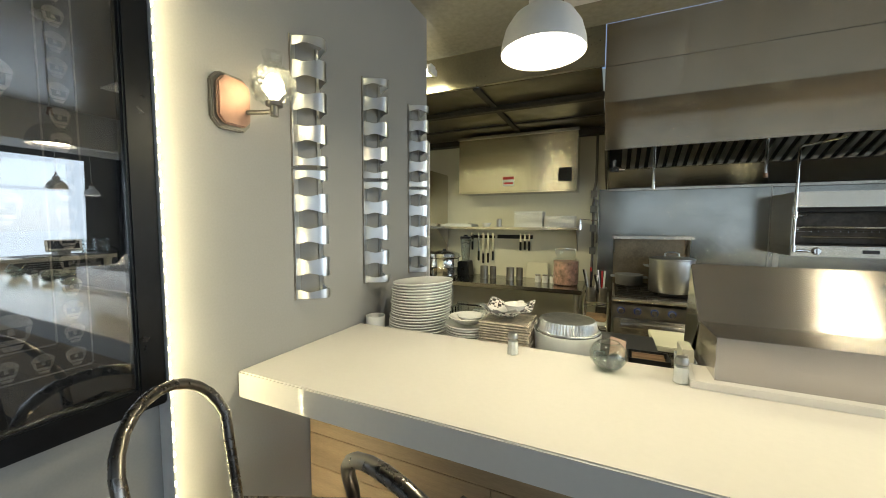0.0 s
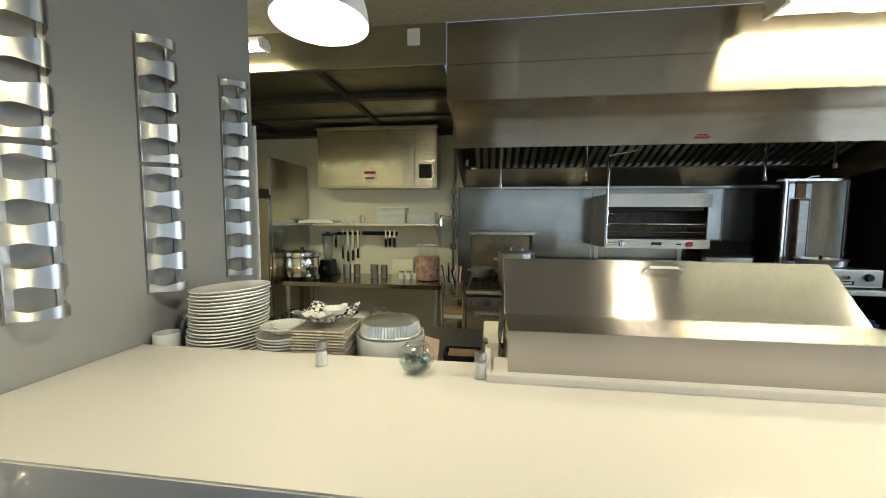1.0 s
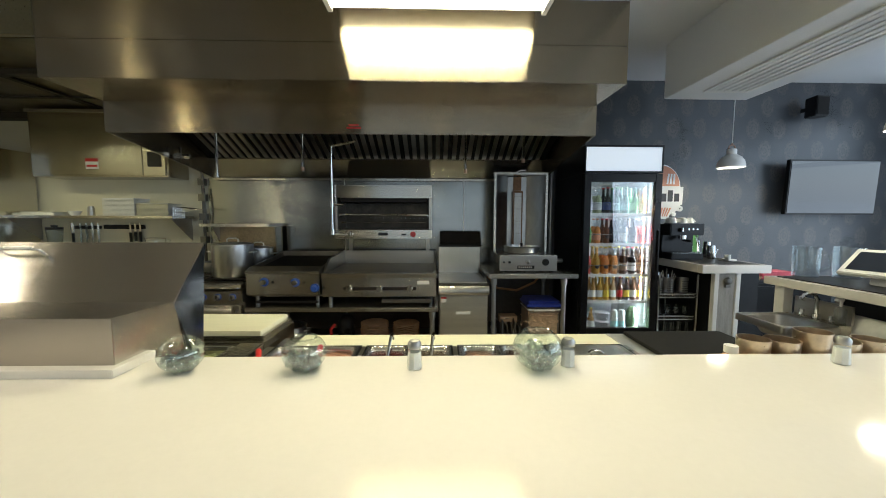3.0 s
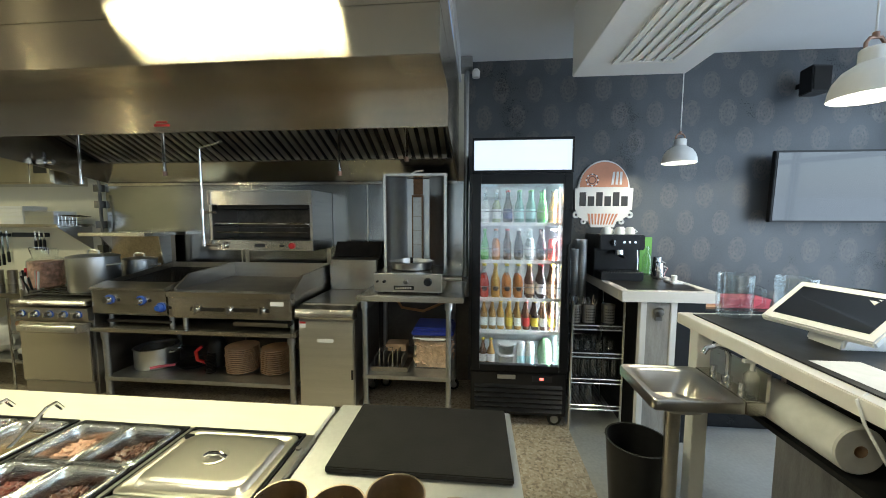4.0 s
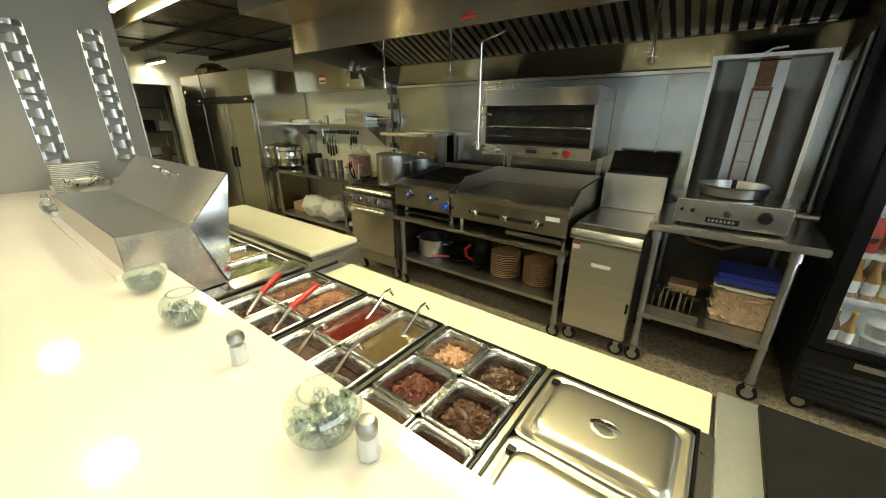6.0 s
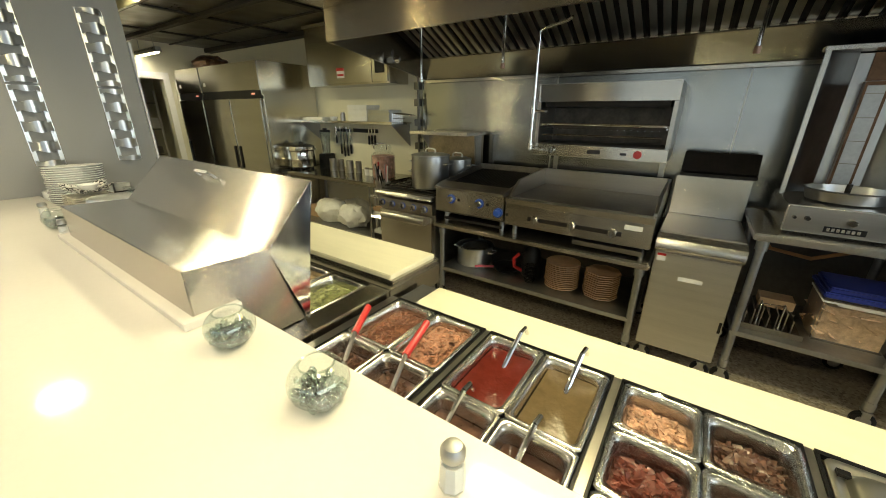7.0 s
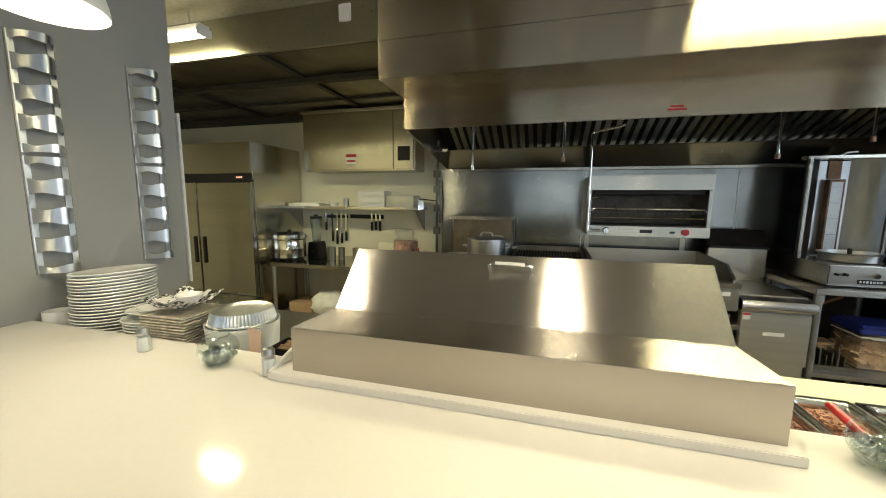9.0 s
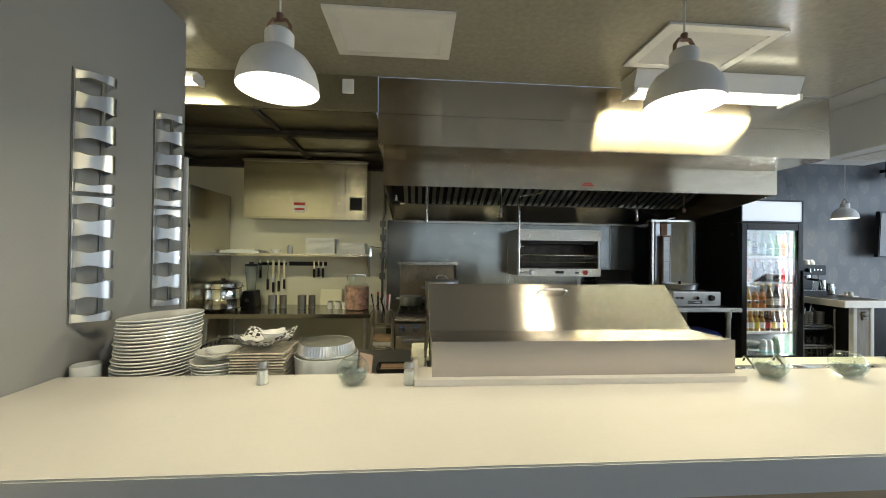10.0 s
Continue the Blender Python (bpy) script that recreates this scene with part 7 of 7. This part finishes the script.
op = part("bottle_opener", b2, BRONZE, L([(0, 0), (0.03, 0), (0.034, -0.012), (0.024, -0.03), (0, -0.036)], (4.765, 3.3345, 0.915), "y", 16), B(4.745, 4.785, 3.318, 3.3345, 0.86, 0.90), label="cast pewter wall bottle opener")
es = thing("espresso_machine", "dark compact espresso machine with cups on top", "espresso machine", (4.67, 3.9, 1.058))
part("body", es, BLACK, B(4.51, 4.83, 3.86, 4.13, 1.0585, 1.40), bevel=0.006)
part("head", es, BLACK, B(4.505, 4.835, 3.72, 3.8595, 1.29, 1.405), bevel=0.008)
part("drip_tray", es, BLACK_PL, B(4.515, 4.825, 3.70, 3.8595, 1.0585, 1.12), bevel=0.006)
part("tray_grid", es, CHROME, *[B(4.53 + 0.02 * i, 4.538 + 0.02 * i, 3.71, 3.85, 1.1205, 1.124) for i in range(15)])
knob(es, 4.6, 3.7195, 1.345, BLACK_PL, 0.024)
for x in (4.68, 4.72, 4.76):
    part("button", es, CHROME, C((x, 3.7195, 1.35), 0.008, -0.006, "y", 10))
gh = part("group_head", es, CHROME, C((4.67, 3.79, 1.25), 0.035, 0.04, seg=18))
part("portafilter", gh, BLACK_PL, T([(4.67, 3.78, 1.245), (4.67, 3.66, 1.235)], 0.013, 10))
part("steam_wand", es, CHROME, T([(4.8, 3.78, 1.288), (4.8, 3.76, 1.2), (4.79, 3.74, 1.14)], 0.006, 8))
for i, (x, y) in enumerate(((4.58, 3.82), (4.67, 3.80), (4.76, 3.83), (4.62, 3.92), (4.73, 3.93))):
    cp = thing("espresso_cup", "white china cup upturned on the espresso machine", "cup", (x, y, 1.4065), group="espresso cups")
    part("cup", cp, CHINA, L([(0.04, 0), (0.036, 0.035), (0.022, 0.055), (0, 0.056)], (x, y, 1.4065), seg=20))
    part("handle", cp, CHINA, T([(x + 0.038, y, 1.415), (x + 0.058, y, 1.425), (x + 0.036, y, 1.445)], 0.005, 6))
for i, (x, y, h) in enumerate(((4.975, 3.80, 0.13), (5.02, 3.92, 0.16))):
    solo("milk_jug", CHROME, "polished steel milk jug beside the espresso machine", "jug", L([(0, 0.001), (0.036, 0.001), (0.04, 0.02), (0.032, h), (0.03, h), (0.036, 0.02), (0, 0.012)], (x, y, 1.0585), seg=20), T([(x + 0.034, y, 1.0585 + h * 0.8), (x + 0.065, y, 1.0585 + h * 0.7), (x + 0.04, y, 1.0585 + h * 0.25)], 0.005, 8), at=(x, y, 1.0585), group="milk jugs")
wbt = thing("water_bottle", "clear bottle behind the espresso machine", "bottle", (4.99, 4.02, 1.0585))
part("bottle", wbt, CLEAR_G, L([(0, 0), (0.035, 0), (0.036, 0.15), (0.014, 0.2), (0.014, 0.24), (0, 0.24)], (4.99, 4.03, 1.0585), seg=18))
solo("green_card", GREEN, "bright green card behind the espresso machine", "card", B(4.96, 5.055, 4.1, 4.105, 1.0585, 1.37), at=(5.0, 4.1, 1.0585))
sd = thing("saucer_tray", "white tray of small cups and sachets", "tray", (5.03, 3.62, 1.058))
part("tray", sd, CHINA, B(4.97, 5.055, 3.58, 3.72, 1.0585, 1.075), bevel=0.005)
part("cup", sd, CHINA, C((5.0, 3.62, 1.0755), 0.02, 0.04, seg=14), C((5.03, 3.68, 1.0755), 0.018, 0.035, seg=14))
# black under-counter fridge with tray and napkins
uf = thing("undercounter_fridge", "low black under-counter fridge with steel top", "refrigerator", (5.5, 3.85, 0))
part("body", uf, BLACK, B(5.14, 5.95, 3.55, 4.18, 0.05, 0.86), bevel=0.006)
part("top", uf, BLACK_PL, B(5.135, 5.955, 3.54, 4.185, 0.8605, 0.885), bevel=0.003)
part("door", uf, BLACK, B(5.16, 5.93, 3.53, 3.5495, 0.12, 0.83), bevel=0.005)
part("plinth", uf, BLACK_PL, B(5.16, 5.93, 3.6, 4.15, 0.0, 0.0495))
for i in range(5):
    solo("napkin", PINK, "folded pinkish red napkin on the fridge", "napkin", B(5.34 + 0.012 * i, 5.66 + 0.01 * i, 3.62 + 0.01 * i, 3.86, 0.8855 + 0.012 * i, 0.897 + 0.012 * i), at=(5.5, 3.74, 0.8855 + 0.012 * i), bevel=0.004, group="stacked napkins")
solo("round_tray", TERRA, "round brown tray on the fridge", "tray", L([(0, 0), (0.13, 0), (0.145, 0.02), (0.14, 0.02), (0.127, 0.005), (0, 0.005)], (5.22, 3.70, 0.886), seg=32), at=(5.22, 3.70, 0.886))
# bar return goods
for i, y in enumerate((2.76, 2.68)):
    pj = thing("glass_pitcher", "clear glass pitcher upturned on the bar", "pitcher", (4.84 + 0.21 * i, y, 1.0465), group="glass pitchers")
    x = 4.84 + 0.21 * i
    part("pitcher", pj, CLEAR, L([(0, 0.002), (0.07, 0.002), (0.073, 0.012), (0.078, 0.21), (0.074, 0.212), (0.068, 0.014), (0, 0.014)], (x, y, 1.0465), seg=28))
    part("handle", pj, CLEAR, T([(x + 0.04, y - 0.065, 1.21), (x + 0.06, y - 0.10, 1.20), (x + 0.06, y - 0.105, 1.13), (x + 0.04, y - 0.065, 1.09)], 0.009, 8))
po = thing("pos_terminal", "tilted point-of-sale tablet in a white stand on the bar", "tablet", (4.95, 2.36, 1.0465))


def slab(d0, d1, w, e0, e1):
    """A tilted plate: from d0 to d1 above the tablet's plane, w past its sides, from e0 to e1 up its slope."""
    a, u = Vector((0.258, -0.966, 0)), Vector((0.790, 0.211, 0.576))
    n = a.cross(u)
    o = Vector((4.87, 2.36, 1.135))

    def make(bm):
        v = [bm.verts.new(o + a * sx_ * (0.155 + w) + u * e + n * d) for sx_ in (-1, 1) for e in (e0, e1) for d in (d0, d1)]
        for f in ((0, 1, 3, 2), (4, 6, 7, 5), (0, 4, 5, 1), (2, 3, 7, 6), (0, 2, 6, 4), (1, 5, 7, 3)):
            bm.faces.new([v[i] for i in f])
    return make


part("case", po, WHITE, slab(-0.03, -0.001, 0.03, -0.035, 0.215), bevel=0.006)
part("screen", po, SCREEN, slab(-0.0009, 0.001, 0.0, 0.0, 0.18))
part("stand", po, WHITE, X([(4.90, 1.0465), (5.08, 1.0465), (5.06, 1.235), (5.02, 1.235), (4.93, 1.13)], "y", 2.29, 2.44), bevel=0.008)
solo("paper_pad", CLOTH_W, "white paper sheet lying on the bar", "paper", B(4.70, 4.86, 1.95, 2.18, 1.0468, 1.0475), at=(4.78, 2.06, 1.0468))
ptw = thing("paper_towel_roll", "white paper towel roll on the shelf under the bar", "paper roll", (4.82, 2.2, 0.80))
part("roll", ptw, CLOTH_W, L([(0.02, 0), (0.075, 0), (0.08, 0.005), (0.08, 0.375), (0.075, 0.38), (0.02, 0.38), (0.02, 0)], (4.80, 2.09, 0.785), "y", 32))
part("core", ptw, KRAFT, L([(0.0199, -0.001), (0.0199, 0.381)], (4.80, 2.09, 0.785), "y", 20))
solo("terminal_cable", CLOTH_W, "white cable hanging from the tablet", "cable", T([(4.66, 1.95, 1.042), (4.615, 1.93, 1.03), (4.61, 1.9, 0.98), (4.64, 1.86, 0.88), (4.70, 1.8, 0.78), (4.76, 1.75, 0.705)], 0.004, 6), at=(4.7, 1.8, 0.705))
bk = thing("menu_board", "black board with faint white lines under the bar", "sign", (5.05, 2.2, 0.72))
part("board", bk, INK, B(5.045, 5.058, 1.9, 2.45, 0.74, 0.96))
part("text_bars", bk, CLOTH_W, *[B(5.043, 5.0445, 2.0 + 0.02 * i, 2.40, 0.925 - 0.03 * i, 0.932 - 0.03 * i) for i in range(3)])
# hand sink
sk = thing("hand_sink", "stainless hand sink with gooseneck faucet", "sink", (4.42, 2.4, 0))
part("basin", sk, STEEL, dish(4.27, 4.62, 2.31, 2.67, [(0.0, 0.775, 0.03), (0.0, 0.812, 0.03), (0.004, 0.818, 0.03), (0.03, 0.816, 0.05), (0.04, 0.806, 0.06), (0.08, 0.72, 0.07)]))
part("back_ledge", sk, STEEL_X, B(4.621, 4.70, 2.33, 2.67, 0.76, 0.818), bevel=0.005)
part("backsplash", sk, STEEL, B(4.6905, 4.705, 2.33, 2.67, 0.8185, 0.93))
part("drain", sk, BURNT, C((4.44, 2.49, 0.7205), 0.024, 0.003, seg=16))
part("faucet", sk, CHROME, T([(4.66, 2.50, 0.818), (4.66, 2.50, 0.94), (4.645, 2.50, 0.97), (4.61, 2.50, 0.98), (4.57, 2.50, 0.97), (4.555, 2.50, 0.945)], 0.011, 10), C((4.66, 2.50, 0.8185), 0.02, 0.03, seg=14), C((4.66, 2.41, 0.8185), 0.014, 0.04, seg=12), C((4.66, 2.59, 0.8185), 0.014, 0.04, seg=12))
part("leg", sk, STEEL, C((4.44, 2.49, 0.0), 0.03, 0.719, seg=14))
sp2 = thing("soap_bottle", "clear soap bottle with white pump on the sink", "bottle", (4.66, 2.365, 0.8185))
part("bottle", sp2, PLASTIC_C, L([(0, 0), (0.026, 0), (0.028, 0.09), (0.012, 0.11), (0, 0.11)], (4.66, 2.365, 0.8185), seg=16))
part("pump", sp2, WHITE, C((4.66, 2.365, 0.929), 0.008, 0.035, seg=10), B(4.625, 4.67, 2.357, 2.373, 0.961, 0.974))
bn = thing("waste_bin", "black plastic waste bin on the floor", "bin", (4.36, 2.55, 0))
part("bin", bn, BLACK_PL, L([(0, 0.001), (0.12, 0.001), (0.15, 0.40), (0.155, 0.405), (0.145, 0.405), (0.115, 0.01), (0, 0.01)], (4.40, 2.72, 0), seg=4 * 6))
# television, wall speaker
tv = thing("television", "black flat television on a tilting wall arm", "television", (6.4, 4.08, 1.5))
part("panel", tv, BLACK, X([(4.05, 1.50), (4.095, 1.503), (4.075, 2.07), (4.03, 2.067)], "x", 5.93, 6.90), bevel=0.004)
part("screen", tv, SCREEN, X([(4.046, 1.515), (4.0505, 1.515), (4.031, 2.05), (4.0265, 2.05)], "x", 5.945, 6.885))
part("arm", tv, BLACK, B(6.3, 6.5, 4.092, 4.199, 1.68, 1.86))
spk = thing("wall_speaker", "small black wall speaker on a bracket", "speaker", (6.1, 4.1, 2.55))
part("cabinet", spk, BLACK_PL, X([(6.10, 3.98), (6.26, 4.0), (6.24, 4.12), (6.12, 4.12)], "z", 2.50, 2.70), bevel=0.006)
part("bracket", spk, BLACK, B(6.16, 6.2, 4.121, 4.199, 2.58, 2.62))
part("grille", spk, RUBBER, X([(6.115, 3.977), (6.25, 3.995), (6.25, 3.9975), (6.115, 3.9795)], "z", 2.515, 2.685))
ch = thing("cafe_chair", "black metal cafe chair by the dark wall", "chair", (6.0, 3.3, 0))


def cafe_chair(c, x, y, turn, seat_z, back_h, mat, w=0.19, slat=True):
    """A bent-steel chair: round tube back hoop, slat, seat and four splayed legs."""
    m4 = pose(x, y, 0, 0, 0, turn)
    P_ = lambda a, b, z: tuple(m4 @ Vector((a, b, z)))
    hoop = [P_(-w, -0.17, seat_z)] + [P_(-w * math.cos(math.pi * i / 12) * (1.0 if i not in (0, 12) else 1.02), -0.20 - 0.05 * math.sin(math.pi * i / 12), seat_z + (back_h - 0.13) + 0.13 * math.sin(math.pi * i / 12)) for i in range(13)] + [P_(w, -0.17, seat_z)]
    part("back_hoop", c, mat, T(hoop, 0.013, 10))
    if slat:
        part("back_slat", c, mat, sheet(lambda u, v: P_(-0.055 + 0.11 * u, -0.185 - 0.05 * v - 0.01 * math.sin(math.pi * u), seat_z + 0.01 + (back_h - 0.02) * v), 6, 6, 0.003))
    part("seat", c, mat, sheet(lambda u, v: P_((u - 0.5) * 0.36, (v - 0.5) * 0.36, seat_z + 0.006 - 0.012 * math.sin(math.pi * u) * math.sin(math.pi * v)), 8, 8, 0.006))
    for sx_ in (-1, 1):
        for sy_ in (-1, 1):
            part("leg", c, mat, T([P_(sx_ * 0.15, sy_ * 0.15, seat_z - 0.004), P_(sx_ * 0.21, sy_ * 0.21, 0.008)], 0.016, 10))
    r = 0.25 * seat_z
    part("foot_ring", c, mat, *[T([P_(-0.19, s * 0.19, r), P_(0.19, s * 0.19, r)], 0.009, 8) for s in (-1, 1)], *[T([P_(s * 0.19, -0.19, r), P_(s * 0.19, 0.19, r)], 0.009, 8) for s in (-1, 1)])


cafe_chair(ch, 6.05, 3.25, -70, 0.75, 0.36, BLACK)

# ---- pendants ----
p0 = thing("pendant_lamp", "white enamel dome pendant lamp with lit bulb", "pendant lamp", (0, 0, 0), group="pendant lamps over the bar")
part("shade", p0, WHITE, L([(0.112, 0.0), (0.113, 0.004), (0.110, 0.03), (0.101, 0.062), (0.080, 0.094), (0.05, 0.115), (0.04, 0.122), (0.04, 0.165), (0.034, 0.172), (0, 0.172), (0, 0.168), (0.03, 0.166), (0.036, 0.12), (0.076, 0.09), (0.097, 0.06), (0.106, 0.03), (0.109, 0.004), (0.112, 0.0)], seg=40))
part("bulb", p0, LAMP_ON, L([(0, 0.026), (0.04, 0.03), (0.06, 0.045), (0.062, 0.055), (0.045, 0.08), (0.018, 0.095), (0.014, 0.118), (0, 0.118)], seg=24))
part("yoke", p0, COPPER, T([(-0.03, 0, 0.16), (-0.03, 0, 0.19), (-0.018, 0, 0.207), (0.018, 0, 0.207), (0.03, 0, 0.19), (0.03, 0, 0.16)], 0.006, 8), C((0, 0, 0.205), 0.01, 0.02, seg=10), label="copper-coloured yoke")
part("cord", p0, CLOTH_W, T([(0, 0, 0.225), (0, 0, 0.72)], 0.0035, 6))
part("ceiling_rose", p0, WHITE, L([(0, 0.764), (0.05, 0.764), (0.055, 0.75), (0.03, 0.73), (0.008, 0.72), (0, 0.72)], seg=20))
p0.location = PENDANTS[0]
repeat(p0, PENDANTS[1:4])
p1 = copy_thing(p0, Matrix.Translation(PENDANTS[4]))
for o in p1.children:
    if o.name.startswith("cord"):
        o.data = mesh_of("cord", CLOTH_W, [T([(0, 0, 0.225), (0, 0, 0.90)], 0.0035, 6)])
    if o.name.startswith("ceiling_rose"):
        o.location.z += 0.170
repeat(p1, PENDANTS[5:6])
p2 = copy_thing(p0, Matrix.Translation(PENDANTS[6]))
for o in p2.children:
    if o.name.startswith("cord"):
        o.data = mesh_of("cord", CLOTH_W, [T([(0, 0, 0.225), (0, 0, 0.935)], 0.0035, 6)])
    if o.name.startswith("ceiling_rose"):
        o.location.z += 0.205
for o in (p1, p2):
    tagged(o, group="pendant lamps of the bar side")

# ---- the grey wall: wave racks, sconce, picture ----
def wave_rack(y0, y1, label):
    """Two stacked wave racks: two bright side strips bridged by leaf-shaped bands that bulge off the wall."""
    w = thing("wave_rack", label, "wall rack", (-1.05, (y0 + y1) / 2, 1.21), group="wave racks on the wall")
    for z0, z1 in ((1.215, 1.696), (1.702, 2.165)):
        part("back_strip", w, STEEL_DARK, B(-1.0485, -1.0455, y0 - 0.004, y0 + 0.004, z0, z1), B(-1.0485, -1.0455, y1 - 0.004, y1 + 0.004, z0, z1))
        for ya in (y0, y1 - 0.021):
            part("side_strip", w, ALU, B(-1.0452, -1.0425, ya, ya + 0.021, z0 + 0.003, z1 - 0.003), bevel=0.0008)
        for k in range(5):
            zc = z0 + 0.006 + (z1 - z0 - 0.012) * k / 4
            lo, hi = (0.0 if k == 0 else 1.0), (0.0 if k == 4 else 1.0)

            def band(u, v, zc=zc, lo=lo, hi=hi):
                wide = 0.016 + 0.019 * math.sin(math.pi * u) ** 1.4 + 0.016 * (math.exp(-(u / 0.09) ** 2) + math.exp(-((1 - u) / 0.09) ** 2))
                a = -wide * lo + v * wide * (lo + hi)
                return (-1.042 + 0.085 * math.sin(math.pi * u) ** 0.8, y0 + 0.004 + (y1 - y0 - 0.008) * u, zc + a)
            part("band", w, ALU, sheet(band, 24, 4, 0.002))


for y0, y1 in ((0.972, 1.112), (1.382, 1.522), (1.797, 1.932)):
    wave_rack(y0, y1, "tall brushed aluminium wave rack screwed to the grey wall")
sn = thing("wall_sconce", "wall sconce with copper plate and crystal glass shade, lit", "wall lamp", (-1.05, 0.75, 1.85))
oct_ = [(0.675, 1.80), (0.698, 1.775), (0.774, 1.775), (0.797, 1.80), (0.797, 1.91), (0.774, 1.935), (0.698, 1.935), (0.675, 1.91)]
part("back_plate", sn, BRONZE, X(oct_, "x", -1.049, -1.03), bevel=0.004)
part("copper_plate", sn, COPPER, X([(0.736 + (a - 0.736) * 0.84, 1.855 + (b - 1.855) * 0.86) for a, b in oct_], "x", -1.0295, -1.016), bevel=0.004, label="copper front plate")
part("arm", sn, BRONZE, T([(-1.016, 0.775, 1.835), (-0.95, 0.79, 1.832), (-0.93, 0.80, 1.835)], 0.007, 8), C((-0.93, 0.80, 1.82), 0.012, 0.03, seg=12), C((-0.93, 0.80, 1.85), 0.024, 0.012, seg=14))
sh = part("shade", sn, CLEAR, L([(0.024, 0.0), (0.052, 0.014), (0.06, 0.042), (0.055, 0.07), (0.036, 0.096), (0.025, 0.11), (0.029, 0.133), (0.033, 0.14)], (-0.93, 0.80, 1.862), seg=14), smooth=15, label="faceted crystal glass shade")
part("facet", sh, CLEAR, *[L([(0, -0.011), (0.012, 0), (0, 0.011)], (-0.93 + r_ * math.cos(a + 0.26 * k), 0.80 + r_ * math.sin(a + 0.26 * k), 1.874 + 0.018 * k), seg=6) for a in [i * 0.5236 for i in range(12)] for k, r_ in enumerate((0.05, 0.058, 0.058, 0.052, 0.04))])
part("bulb", sn, glow("lit filament bulb", (1.0, 0.78, 0.45), 22), L([(0, 0.0), (0.014, 0.004), (0.03, 0.028), (0.028, 0.05), (0.014, 0.072), (0, 0.078)], (-0.93, 0.80, 1.868), seg=14))
# framed picture behind glass, edged by a strip of diodes
mu = thing("framed_mural", "large dark framed picture behind glass with faint ornament border", "picture", (-1.05, -1.2, 1.04))
MY0, MY1, MZ0, MZ1 = -2.9, 0.515, 1.045, 2.60
part("picture", mu, INK, B(-1.045, -1.035, MY0 + 0.06, MY1 - 0.06, MZ0 + 0.06, MZ1 - 0.06))
part("frame", mu, BLACK, B(-1.049, -1.005, MY0, MY0 + 0.058, MZ0, MZ1), B(-1.049, -1.005, MY1 - 0.058, MY1, MZ0, MZ1), B(-1.049, -1.005, MY0 + 0.0585, MY1 - 0.0585, MZ0, MZ0 + 0.058), B(-1.049, -1.005, MY0 + 0.0585, MY1 - 0.0585, MZ1 - 0.058, MZ1), bevel=0.004)
GREY_P = material("grey printed ornament", (0.42, 0.37, 0.32), 0.6, 0, 0.3, 30)
pgl = part("glass", mu, MURAL_PANE, B(-1.02, -1.016, MY0 + 0.059, MY1 - 0.059, MZ0 + 0.059, MZ1 - 0.059))
def medallion(k):
    """A printed medallion: domed head, two cheeks, a thin stem and a barred foot with dark gaps between."""
    dome = [(k * 0.017 * math.cos(math.pi * i / 10), k * (0.004 + 0.015 * math.sin(math.pi * i / 10))) for i in range(11)]
    shapes = [dome, [(-0.016, 0.003), (-0.013, -0.010), (-0.010, -0.010), (-0.011, 0.003)], [(0.016, 0.003), (0.011, 0.003), (0.010, -0.010), (0.013, -0.010)], [(-0.002, 0.003), (0.002, 0.003), (0.003, -0.004), (-0.003, -0.004)],
              [(-0.012, -0.009), (0.012, -0.009), (0.010, -0.014), (-0.010, -0.014)], [(-0.009, -0.016), (0.009, -0.016), (0.006, -0.021), (-0.006, -0.021)]]
    return mesh_of("ornament", GREY_P, [X(dome if i == 0 else [(a * k, b * k) for a, b in p], "x", -0.001, 0.001) for i, p in enumerate(shapes)])


me = medallion(1.0)
yb = 0.36
for i in range(26):
    piece("ornament", me, mu, (-1.0335, yb, 1.215 + 0.05 * i))
for i in range(24):
    piece("ornament", me, mu, (-1.0335, yb - 0.05 * (i + 1), 1.215))
me2 = medallion(1.75)
for i in range(9):
    for j in range(10):
        piece("ornament", me2, mu, (-1.0335, yb - 0.09 - 0.12 * i - 0.06 * (j % 2), 1.29 + 0.12 * j))
part("border_line", mu, GREY_P, B(-1.0345, -1.0335, yb - 0.03, yb - 0.027, 1.25, MZ1 - 0.1), B(-1.0345, -1.0335, yb + 0.025, yb + 0.028, 1.19, MZ1 - 0.1), B(-1.0345, -1.0335, MY0 + 0.1, yb + 0.025, 1.187, 1.19), B(-1.0345, -1.0335, MY0 + 0.1, yb - 0.03, 1.247, 1.25))
led = thing("led_strip", "strip of warm white diodes beside the picture frame", "light strip", (-1.049, 0.52, 1.0))
part("tape", led, WHITE, B(-1.049, -1.0, 0.5165, 0.519, 0.0, 2.72))
me = mesh_of("diode", LED_ON, [B(-0.006, 0.006, -0.003, 0.003, -0.006, 0.006)])
for i in range(68):
    piece("diode", me, led, (-1.012, 0.5225, 0.02 + 0.04 * i))

# ---- stools at the bar ----
for x, y, turn in ((-0.665, 0.54, -66), (-0.225, 0.67, -16)):
    s = thing("bar_stool", "gunmetal steel bar stool with tube hoop back, pushed to the bar", "bar stool", (x, y, 0), group="bar stools")
    cafe_chair(s, x, y, turn, 0.74, 0.39, GUN, 0.15, False)
